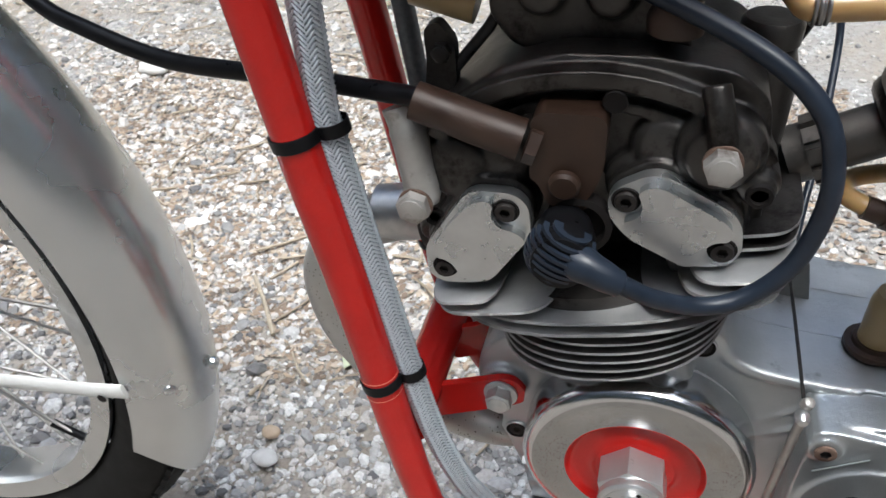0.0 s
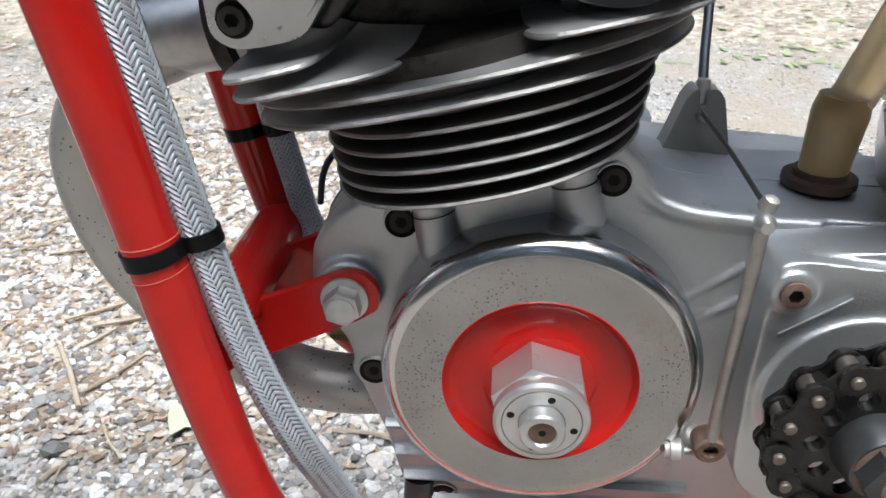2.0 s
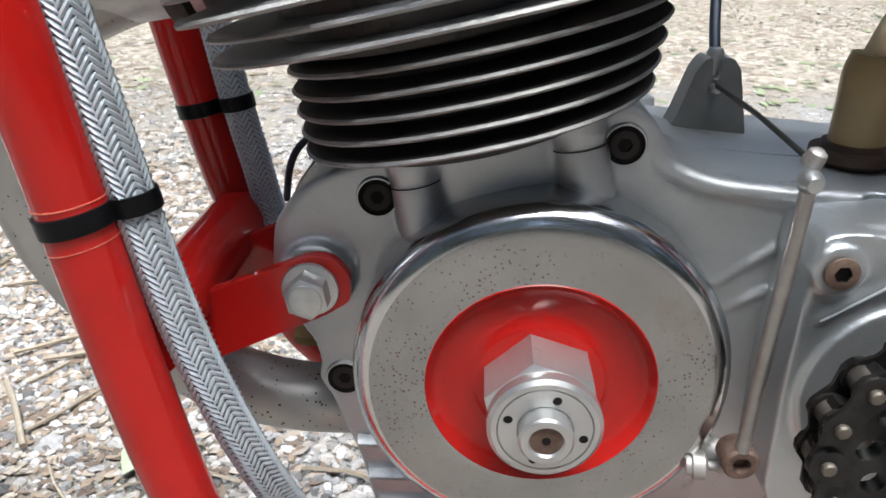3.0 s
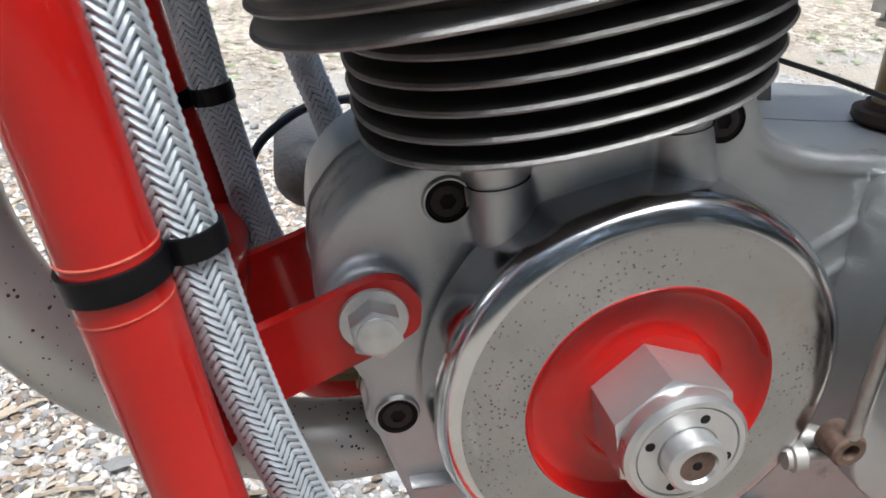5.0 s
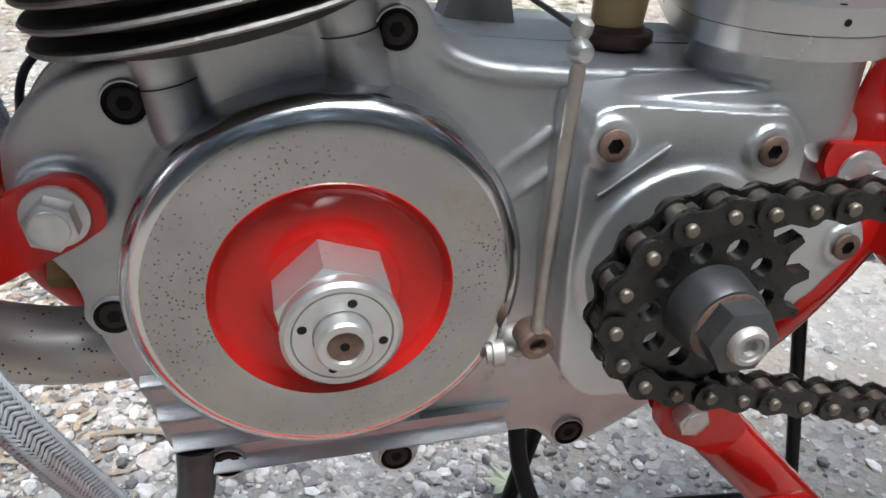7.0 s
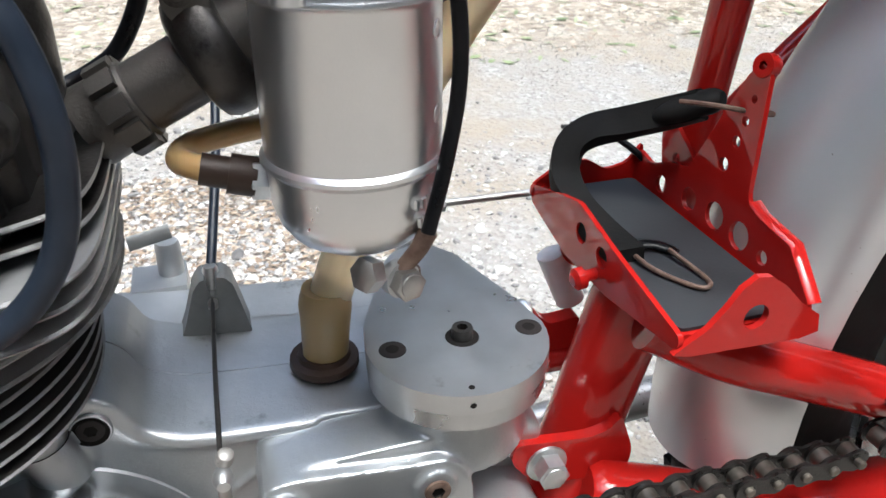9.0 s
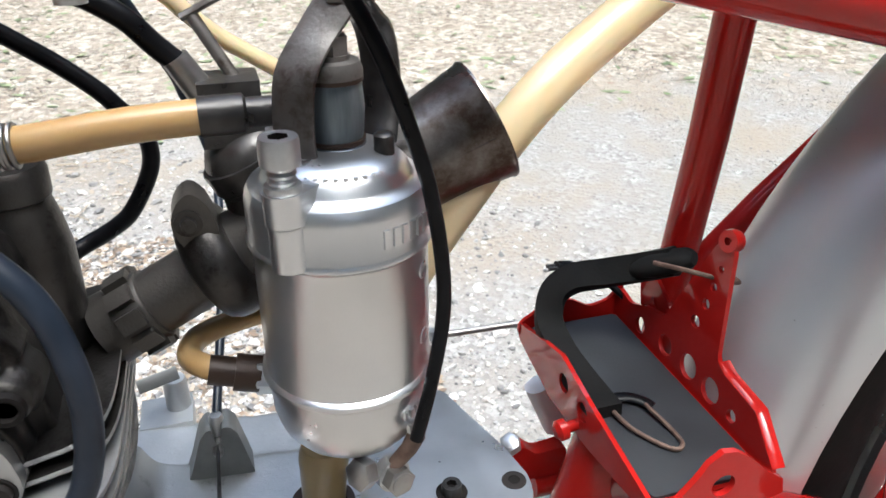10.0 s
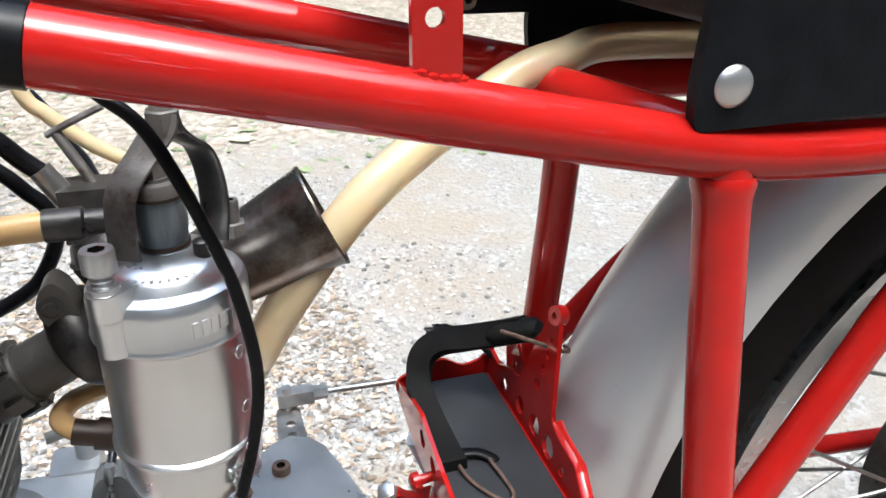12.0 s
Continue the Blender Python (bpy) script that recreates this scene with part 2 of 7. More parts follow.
def gravel_ground():
    m, t, b = nodes_of("gravel_and_leaf_litter")
    v = coords(t)
    a = t.nodes.new("ShaderNodeTexVoronoi")
    a.inputs["Scale"].default_value = 85.0
    t.links.new(v, a.inputs["Vector"])
    c = t.nodes.new("ShaderNodeTexVoronoi")
    c.inputs["Scale"].default_value = 240.0
    t.links.new(v, c.inputs["Vector"])
    tone = ramp(t, a.outputs["Color"], [(0.1, (0.17, 0.165, 0.155)), (0.5, (0.26, 0.25, 0.24)), (0.9, (0.38, 0.375, 0.36))])
    dust = ramp(t, noise_of(t, v, 9.0, 6.0), [(0.35, (0, 0, 0)), (0.6, (1, 1, 1))])
    grain = mixed(t, noise_of(t, v, 420.0, 2.0), (0.21, 0.195, 0.175), (0.305, 0.285, 0.26))
    col = mixed(t, dust, tone, grain)
    brown = ramp(t, noise_of(t, v, 2.2, 5.0, 0.6), [(0.45, (0, 0, 0)), (0.62, (0.75, 0.75, 0.75))])
    col = mixed(t, brown, col, mixed(t, noise_of(t, v, 160.0, 5.0), (0.20, 0.165, 0.125), (0.33, 0.285, 0.225)))
    # near side, out of view, coloured darker to cut light bounced onto the engine
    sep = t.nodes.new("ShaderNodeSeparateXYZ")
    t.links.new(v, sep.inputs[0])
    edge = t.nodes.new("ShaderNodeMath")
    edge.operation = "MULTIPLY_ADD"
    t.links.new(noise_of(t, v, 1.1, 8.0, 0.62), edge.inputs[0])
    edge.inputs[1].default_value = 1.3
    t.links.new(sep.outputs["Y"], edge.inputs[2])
    dimmed = mixed(t, noise_of(t, v, 60.0, 6.0), (0.11, 0.095, 0.08), (0.27, 0.24, 0.205))
    col = mixed(t, spread(t, edge.outputs[0], 1.0, 0.0, 0.42, 0.6), col, dimmed)
    # leaf mould on the verge beyond the path
    beyond = t.nodes.new("ShaderNodeMath")
    beyond.operation = "MULTIPLY_ADD"
    t.links.new(noise_of(t, v, 0.9, 8.0, 0.65), beyond.inputs[0])
    beyond.inputs[1].default_value = 1.6
    t.links.new(sep.outputs["Y"], beyond.inputs[2])
    flakes = t.nodes.new("ShaderNodeTexVoronoi")
    flakes.inputs["Scale"].default_value = 38.0
    t.links.new(v, flakes.inputs["Vector"])
    litter = ramp(t, flakes.outputs["Color"], [(0.1, (0.15, 0.12, 0.088)), (0.45, (0.29, 0.245, 0.19)), (0.7, (0.39, 0.345, 0.28)), (0.95, (0.52, 0.485, 0.425))])
    col = mixed(t, spread(t, beyond.outputs[0], 0.0, 0.85, 2.75, 3.15), col, litter)
    t.links.new(col, b.inputs["Base Color"])
    b.inputs["Roughness"].default_value = 0.85
    first = t.nodes.new("ShaderNodeBump")
    first.inputs["Strength"].default_value, first.inputs["Distance"].default_value = 0.8, 0.006
    t.links.new(a.outputs["Distance"], first.inputs["Height"])
    bumped(t, b, c.outputs["Distance"], 0.6, 0.002, first.outputs[0])
    return m


def varied(name, stops, rough=0.75, scale=200.0, per_island=True):
    m, t, b = nodes_of(name)
    if per_island:
        g = t.nodes.new("ShaderNodeNewGeometry")
        pick = g.outputs["Random Per Island"]
    else:
        g = t.nodes.new("ShaderNodeObjectInfo")
        pick = g.outputs["Random"]
    col = ramp(t, pick, stops)
    v = coords(t)
    t.links.new(mixed(t, spread(t, noise_of(t, v, scale, 5.0), 0.0, 0.5, 0.3, 0.75), col, (0.16, 0.14, 0.12)), b.inputs["Base Color"])
    b.inputs["Roughness"].default_value = rough
    bumped(t, b, noise_of(t, v, scale * 3), 0.25, 0.0005)
    return m


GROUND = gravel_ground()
PEBBLE = varied("pebbles", [(0.0, (0.085, 0.085, 0.09)), (0.2, (0.20, 0.198, 0.196)), (0.45, (0.44, 0.435, 0.425)), (0.72, (0.49, 0.445, 0.40)), (0.88, (0.60, 0.59, 0.575)), (1.0, (0.74, 0.735, 0.715))])
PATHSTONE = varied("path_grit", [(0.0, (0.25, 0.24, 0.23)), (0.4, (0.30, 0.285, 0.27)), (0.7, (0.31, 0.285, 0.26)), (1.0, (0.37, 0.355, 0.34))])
LEAF = varied("dead_leaves", [(0.0, (0.25, 0.185, 0.13)), (0.3, (0.33, 0.27, 0.205)), (0.65, (0.39, 0.345, 0.285)), (1.0, (0.49, 0.46, 0.41))], 0.7)
SCRAP = varied("leaf_crumbs", [(0.0, (0.07, 0.05, 0.035)), (0.35, (0.19, 0.13, 0.085)), (0.7, (0.33, 0.25, 0.17)), (1.0, (0.50, 0.44, 0.36))], 0.75)
GREEN = varied("small_green_leaves", [(0.0, (0.11, 0.16, 0.065)), (0.5, (0.19, 0.25, 0.11)), (1.0, (0.29, 0.35, 0.19))], 0.6)
STRAW = varied("dry_stalks", [(0.0, (0.27, 0.21, 0.14)), (1.0, (0.42, 0.36, 0.27))], 0.75)
FOLIAGE = varied("dark_foliage", [(0.0, (0.022, 0.032, 0.013)), (0.5, (0.04, 0.055, 0.024)), (1.0, (0.065, 0.08, 0.04))], 0.7, 4.0)
PALELEAF = surface("pale_green_leaf", (0.36, 0.40, 0.26), (0.46, 0.48, 0.34), (0.6, 0.75), 0.0, 60, 500, 0.3)
BUFFSTONE = surface("buff_stone", (0.33, 0.25, 0.17), (0.42, 0.33, 0.24), (0.6, 0.75), 0.0, 60, 500, 0.3)
PALESTONE = surface("pale_stone", (0.42, 0.41, 0.39), (0.54, 0.53, 0.51), (0.6, 0.75), 0.0, 60, 500, 0.3)

# ---- shapes: all lengths below are in units of 8 cm, and become metres in part();
# the half-inch chain and the 63 cm wheels set the size ----
UNIT = 0.08
Y0 = -0.37  # the motorcycle's middle plane
BASE = {}


def V(*p):
    return Vector(p)


def finish(bm, name, mat, angle=38):
    bmesh.ops.recalc_face_normals(bm, faces=bm.faces)
    me = bpy.data.meshes.new(name)
    bm.to_mesh(me)
    bm.free()
    me.polygons.foreach_set("use_smooth", [True] * len(me.polygons))
    me.set_sharp_from_angle(angle=radians(angle))
    for one in mat if isinstance(mat, (list, tuple)) else (mat,):
        me.materials.append(one)
    return me


def thing(name, x, y, z, label, category, group="", kind=""):
    ob = tagged(new(name), label, category, group, kind)
    ob.location = (x * UNIT, y * UNIT, z * UNIT)
    ob.empty_display_size = 0.02
    BASE[ob.name] = V(x, y, z)
    return ob


def part(name, bm, mat, parent, label="", angle=38):
    """One mesh under a thing or under a part of it."""
    o = BASE[parent.name]
    for v in bm.verts:
        v.co = (v.co - o) * UNIT
    ob = new(name, finish(bm, name, mat, angle))
    ob.parent = parent
    BASE[ob.name] = o
    return tagged(ob, label)


def cast(name, bm, mat, parent, label="", voxel=0.014, rounds=6):
    """Overlapping solids grown into one casting with soft fillets."""
    ob = part(name, bm, mat, parent, label)
    m = ob.modifiers.new("one_skin", "REMESH")
    m.mode, m.voxel_size, m.use_smooth_shade = "VOXEL", voxel * UNIT, True
    s = ob.modifiers.new("fillets", "SMOOTH")
    s.factor, s.iterations = 0.5, rounds
    return ob


def single(name, bm, mat, at, label, category, group="", kind="", angle=38):
    """A thing of one mesh."""
    at = V(*at)
    for v in bm.verts:
        v.co = (v.co - at) * UNIT
    ob = new(name, finish(bm, name, mat, angle))
    ob.location = at * UNIT
    return tagged(ob, label, category, group, kind)


def basis(d):
    d = V(*d).normalized()
    a = d.cross(V(0, 0, 1)) if abs(d.z) < 0.9 else d.cross(V(1, 0, 0))
    a.normalize()
    return a, a.cross(d).normalized(), d


def curve(pts, k=8):
    """A smooth line through the points."""
    p = [V(*q) for q in pts]
    p = [2 * p[0] - p[1], *p, 2 * p[-1] - p[-2]]
    out = []
    for a, b, c, d in zip(p, p[1:], p[2:], p[3:]):
        for i in range(k):
            t = i / k
            out.append(0.5 * (2 * b + (c - a) * t + (2 * a - 5 * b + 4 * c - d) * t * t + (3 * b - a - 3 * c + d) * t**3))
    return [*out, p[-2]]


def rings(pts):
    """Places with two cross directions, carried along the line without twist."""
    a, b, _ = basis(pts[1] - pts[0])
    out = []
    for i, p in enumerate(pts):
        d = (pts[min(i + 1, len(pts) - 1)] - pts[max(i - 1, 0)]).normalized()
        a = (a - d * a.dot(d)).normalized()
        out.append((p, a, d.cross(a), d))
    return out


def tube(bm, pts, r, n=16, flat=1.0, cap=True):
    pts = [V(*p) for p in pts]
    radii = r if isinstance(r, (list, tuple)) else [r] * len(pts)
    loops = []
    for (p, a, b, _), q in zip(rings(pts), radii):
        loops.append([bm.verts.new(p + (a * math.cos(2 * math.pi * i / n) + b * flat * math.sin(2 * math.pi * i / n)) * q) for i in range(n)])
    for one, two in zip(loops, loops[1:]):
        for i in range(n):
            bm.faces.new((one[i], one[(i + 1) % n], two[(i + 1) % n], two[i]))
    if cap:
        bm.faces.new(loops[0][::-1])
        bm.faces.new(loops[-1])
    return bm


def strap(bm, pts, wide, thick, side=None):
    """A flat band along a line; side gives the direction of its width."""
    loops = []
    for p, a, b, d in rings([V(*q) for q in pts]):
        if side is not None:
            a = V(*side)
            a = (a - d * a.dot(d)).normalized()
            b = d.cross(a)
        u, v = a * wide / 2, b * thick / 2
        e = 0.7
        loops.append([bm.verts.new(p + q) for q in (u * e + v, u + v * 0.3, u - v * 0.3, u * e - v, -u * e - v, -u - v * 0.3, -u + v * 0.3, -u * e + v)])
    for one, two in zip(loops, loops[1:]):
        for i in range(8):
            bm.faces.new((one[i], one[(i + 1) % 8], two[(i + 1) % 8], two[i]))
    bm.faces.new(loops[0][::-1])
    bm.faces.new(loops[-1])
    return bm


def lathe(bm, profile, o, d, n=40, mats=None):
    """Turned shape: profile of (radius, height along d); open where the profile ends away from the axis."""
    a, b, d = basis(d)
    o = V(*o)
    loops = []
    for r, h in profile:
        if r < 1e-5:
            loops.append([bm.verts.new(o + d * h)])
        else:
            loops.append([bm.verts.new(o + d * h + (a * math.cos(2 * math.pi * i / n) + b * math.sin(2 * math.pi * i / n)) * r) for i in range(n)])
    for k, (one, two) in enumerate(zip(loops, loops[1:])):
        for i in range(n):
            j = (i + 1) % n
            if len(one) == 1 and len(two) == 1:
                continue
            if len(one) == 1:
                f = bm.faces.new((one[0], two[j], two[i]))
            elif len(two) == 1:
                f = bm.faces.new((one[i], one[j], two[0]))
            else:
                f = bm.faces.new((one[i], one[j], two[j], two[i]))
            if mats:
                f.material_index = mats[k]
    return bm


AXIS = {"x": lambda u, v, w: V(w, u, v), "y": lambda u, v, w: V(u, w, v), "z": lambda u, v, w: V(u, v, w)}


def rounded(pts, r, k=3):
    """The outline with its corners rounded by r."""
    out = []
    n = len(pts)
    for i in range(n):
        p, q, s = (Vector(pts[j % n]) for j in (i - 1, i, i + 1))
        a, b = (p - q), (s - q)
        cut = min(r, a.length * 0.45, b.length * 0.45)
        a, b = q + a.normalized() * cut, q + b.normalized() * cut
        for m in range(k + 1):
            t = m / k
            out.append(tuple((1 - t) ** 2 * a + 2 * t * (1 - t) * q + t * t * b))
    return out


def plate(bm, outer, lo, hi, plane="y", holes=(), bevel=0.0, seg=2, place=None):
    """A flat piece with the outline given in a plane, from lo to hi across it, with holes right through."""
    put = place or AXIS[plane]
    first = len(bm.verts)
    made = []
    sides = []
    for w in (lo, hi):
        loops = []
        edges = []
        for loop in (outer, *holes):
            vs = [bm.verts.new(put(u, v, w)) for u, v in loop]
            loops.append(vs)
            edges += [bm.edges.new((vs[i], vs[(i + 1) % len(vs)])) for i in range(len(vs))]
        if holes:
            bmesh.ops.triangle_fill(bm, use_beauty=True, edges=edges)
        else:
            made.append(bm.faces.new(loops[0]))
        sides.append(loops)
    for one, two in zip(*sides):
        for i in range(len(one)):
            j = (i + 1) % len(one)
            made.append(bm.faces.new((one[i], one[j], two[j], two[i])))
    if bevel:
        bm.verts.ensure_lookup_table()
        own = set(bm.verts[first:])
        rim = {e for loops in sides for vs in loops for e in {e for v in vs for e in v.link_edges if e.other_vert(v) in set(vs)}}
        rim = [e for e in rim if len(e.link_faces) == 2 and all(v in own for v in e.verts) and e.calc_face_angle(0) > 0.6]
        bmesh.ops.bevel(bm, geom=rim, offset=bevel, segments=seg, profile=0.5, affect="EDGES", clamp_overlap=True)
    return bm


def ring(cx, cy, r, n=20, turn=0.0, squash=1.0):
    return [(cx + r * math.cos(2 * math.pi * i / n + turn), cy + r * squash * math.sin(2 * math.pi * i / n + turn)) for i in range(n)]


def block(bm, lo, hi, bevel=0.03, seg=2):
    return plate(bm, [(lo[0], lo[1]), (hi[0], lo[1]), (hi[0], hi[1]), (lo[0], hi[1])], lo[2], hi[2], "z", bevel=bevel, seg=seg)


def hexagon(bm, o, d, flats, lo, hi, chamfer=0.12, turn=0.0):
    """A nut's or bolt head's six sides, with the front corners turned off."""
    a, b, d = basis(d)
    o = V(*o)
    R = flats / math.sqrt(3)
    def loop(r, h):
        return [bm.verts.new(o + d * h + (a * math.cos(math.pi / 3 * i + turn) + b * math.sin(math.pi / 3 * i + turn)) * r) for i in range(6)]
    L = [loop(R, lo), loop(R, hi - chamfer * R * 0.6), loop(R * (1 - chamfer), hi)]
    for one, two in zip(L, L[1:]):
        for i in range(6):
            bm.faces.new((one[i], one[(i + 1) % 6], two[(i + 1) % 6], two[i]))
    bm.faces.new(L[0][::-1])
    bm.faces.new(L[-1])
    return bm


def hex_bolt(o, d, flats, high, washer=0.0, turn=0.0):
    bm = bmesh.new()
    w = 0.0
    if washer:
        w = flats * 0.16
        lathe(bm, [(0, 0), (washer * 0.96, 0), (washer, w * 0.3), (washer * 0.97, w * 0.8), (flats * 0.5, w)], o, d, 28)
    hexagon(bm, o, d, flats, w * 0.6, w + high, 0.12, turn)
    lathe(bm, [(flats * 0.44, w + high - 0.004), (flats * 0.42, w + high + 0.006), (flats * 0.36, w + high + 0.009), (0, w + high + 0.009)], o, d, 28)
    return bm


def socket_screw(o, d, r, high):
    """Cylinder head with a six-sided socket."""
    bm = bmesh.new()
    a, b, n = basis(d)
    o = V(*o)
    lathe(bm, [(0, 0), (r, 0), (r, high * 0.82), (r * 0.93, high)], o, d, 24)
    top = [v for v in bm.verts if abs((v.co - o).dot(n) - high) < 1e-5]
    top.sort(key=lambda v: math.atan2((v.co - o).dot(b), (v.co - o).dot(a)))
    inner, deep = [], []
    for i in range(24):
        t = math.atan2((top[i].co - o).dot(b), (top[i].co - o).dot(a))
        s = t % (math.pi / 3) - math.pi / 6
        q = r * 0.46 / math.cos(s)
        for depth, put in ((high, inner), (high - min(r * 0.6, high * 0.85), deep)):
            put.append(bm.verts.new(o + n * depth + (a * math.cos(t) + b * math.sin(t)) * q))
    for i in range(24):
        j = (i + 1) % 24
        bm.faces.new((top[i], top[j], inner[j], inner[i]))
        # second material darkens the socket's inside in place of shade
        bm.faces.new((inner[i], inner[j], deep[j], deep[i])).material_index = 1
    bm.faces.new(deep).material_index = 1
    return bm


def coil(bm, o, d, r, wire, turns, pitch):
    a, b, d = basis(d)
    o = V(*o)
    n = int(turns * 20)
    return tube(bm, [o + d * pitch * i / 20 + (a * math.cos(i * math.pi / 10) + b * math.sin(i * math.pi / 10)) * r for i in range(n + 1)], wire, 8)


def braided(bm, pts, r, columns=12, pitch=0.027):
    """A plait of small raised wire bundles in columns along a line, slanting left and right by turns."""
    line = rings(pts)
    run = [0.0]
    for p, q in zip(pts, pts[1:]):
        run.append(run[-1] + (q - p).length)
    at, k = 0.04, 0
    while at < run[-1] - 0.04:
        while run[k + 1] < at:
            k += 1
        p, a, b, d = line[k]
        p = p + (pts[k + 1] - pts[k]) * ((at - run[k]) / (run[k + 1] - run[k]))
        for c in range(columns):
            t, way = 2 * math.pi * c / columns, 1 if c % 2 else -1
            n, side = a * math.cos(t) + b * math.sin(t), b * math.cos(t) - a * math.sin(t)
            along = (d * 0.74 + side * way * 0.67).normalized()
            across = n.cross(along)
            mid = p + d * (pitch * 0.5 if c % 4 > 1 else 0.0)
            top = bm.verts.new(mid + n * (r + 0.007))
            rim = [bm.verts.new(mid + along * u + across * w + n * (r + h)) for u, w, h in ((-0.038, 0, -0.004), (-0.022, -0.0082, -0.0025), (0.022, -0.0082, -0.0025), (0.038, 0, -0.004), (0.022, 0.0082, -0.0025), (-0.022, 0.0082, -0.0025))]
            for m in range(6):
                bm.faces.new((top, rim[m], rim[(m + 1) % 6]))
        at += pitch
    return bm


def even(pts, step):
    """Points at even steps along a line."""
    out, left = [pts[0]], step
    for p, q in zip(pts, pts[1:]):
        d = (q - p).length
        at = left
        while at <= d:
            out.append(p + (q - p) * (at / d))
            at += step
        left = at - d
    return out


# ---- ground ----
def rise(x, y):
    """Low waves of the ground, in units; flat under the wheels."""
    near = min(1.0, max(0.0, (math.hypot(x, y) - 12) / 30))
    return near * 0.9 * noise.noise(V(x * 0.03, y * 0.03, 0.3)) + 0.05 * noise.noise(V(x * 0.3, y * 0.3, 1.7))


def ground_sheet():
    bm = bmesh.new()
    ticks = sorted({s * round(0.02 * k**2.55 + 0.9 * k, 3) for k in range(0, 62) for s in (-1, 1)})
    grid = [[bm.verts.new(V(x, y, rise(x, y) - 0.05)) for x in ticks] for y in ticks]
    for a, b in zip(grid, grid[1:]):
        for i in range(len(ticks) - 1):
            bm.faces.new((a[i], a[i + 1], b[i + 1], b[i]))
    return bm


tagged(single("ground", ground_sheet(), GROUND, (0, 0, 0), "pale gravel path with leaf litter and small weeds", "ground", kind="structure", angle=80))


def scatter(count, box, size, seed, squash=(0.45, 0.8), dense=1.0):
    """Loose stones as one mesh of many small lumps."""
    rng = random.Random(seed)
    phi = (1 + 5**0.5) / 2
    ico = [V(*p).normalized() for p in ((-1, phi, 0), (1, phi, 0), (-1, -phi, 0), (1, -phi, 0), (0, -1, phi), (0, 1, phi), (0, -1, -phi), (0, 1, -phi), (phi, 0, -1), (phi, 0, 1), (-phi, 0, -1), (-phi, 0, 1))]
    tri = [(0, 11, 5), (0, 5, 1), (0, 1, 7), (0, 7, 10), (0, 10, 11), (1, 5, 9), (5, 11, 4), (11, 10, 2), (10, 7, 6), (7, 1, 8), (3, 9, 4), (3, 4, 2), (3, 2, 6), (3, 6, 8), (3, 8, 9), (4, 9, 5), (2, 4, 11), (6, 2, 10), (8, 6, 7), (9, 8, 1)]
    verts, faces = [], []
    for _ in range(count):
        x = rng.triangular(box[0] - 4, box[1] + 6, (box[0] + box[1]) / 2) if rng.random() < 0.6 else rng.uniform(box[0], box[1])
        y = box[2] + (box[3] - box[2]) * rng.random() ** dense * (1.0 if rng.random() < 0.7 else rng.uniform(1.0, 1.5))
        s = size[0] * (size[1] / size[0]) ** (rng.random() ** 2.2)
        turn = Euler((rng.uniform(-0.4, 0.4), rng.uniform(-0.4, 0.4), rng.uniform(0, 6.3))).to_matrix()
        k = V(1.0, rng.uniform(0.6, 0.95), rng.uniform(*squash))
        base = len(verts)
        z = rise(x, y) - 0.05 + s * k.z * 0.35
        for p in ico:
            j = rng.uniform(0.8, 1.15)
            q = turn @ V(p.x * k.x * j, p.y * k.y * j, p.z * k.z * j) * s
            verts.append(((x + q.x) * UNIT, (y + q.y) * UNIT, (z + q.z) * UNIT))
        faces += [tuple(base + i for i in f) for f in tri]
    return verts, faces


def stuff(name, verts, faces, mat, label, category, smooth=False):
    me = bpy.data.meshes.new(name)
    me.from_pydata(verts, [], faces)
    me.polygons.foreach_set("use_smooth", [smooth] * len(faces))
    me.materials.append(mat)
    return tagged(new(name, me), label, category, kind="stuff")


stuff("gravel", *scatter(PEBBLES, (-15, 3, 0.5, 13), (0.026, 0.10), 3, (0.35, 0.7), dense=1.1), PEBBLE, "loose grey and buff gravel stones on the path", "gravel")
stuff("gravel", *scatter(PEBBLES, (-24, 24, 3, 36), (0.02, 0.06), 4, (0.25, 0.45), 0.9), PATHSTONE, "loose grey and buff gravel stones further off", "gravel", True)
stuff("gravel", *scatter(PEBBLES // 18, (-20, 1, 0.5, 16), (0.07, 0.2), 5, (0.3, 0.6), dense=1.1), PEBBLE, "larger loose stones on the gravel path", "gravel")


def leaves(count, box, size, seed, lift=0.06, dense=1.0, patches=0.0):
    rng = random.Random(seed)
    verts, faces = [], []
    outline = [(-1, 0), (-0.55, 0.36), (0.1, 0.46), (0.6, 0.28), (1, 0), (0.6, -0.28), (0.1, -0.46), (-0.55, -0.36)]
    made = 0
    while made < count:
        x = rng.uniform(box[0], box[1])
        y = box[2] + (box[3] - box[2]) * rng.random() ** dense
        if patches and noise.noise(V(x * 0.09, y * 0.09, seed * 0.37)) < patches * (2 * rng.random() - 0.6):
            continue
        made += 1
        s = rng.uniform(*size)
        turn = Euler((rng.uniform(-0.14, 0.14), rng.uniform(-0.14, 0.14), rng.uniform(0, 6.3))).to_matrix()
        base = len(verts)
        z = rise(x, y) - 0.05 + lift
        curl = rng.uniform(-0.2, 0.2)
        slim = rng.uniform(0.5, 1.15)
        for u, v in [(0, 0), *outline]:
            q = turn @ V(u, v * slim, curl * (u * u + v * v)) * s
            verts.append(((x + q.x) * UNIT, (y + q.y) * UNIT, (z + q.z) * UNIT))
        faces += [(base, base + 1 + k, base + 1 + (k + 1) % 8) for k in range(8)]
    return verts, faces


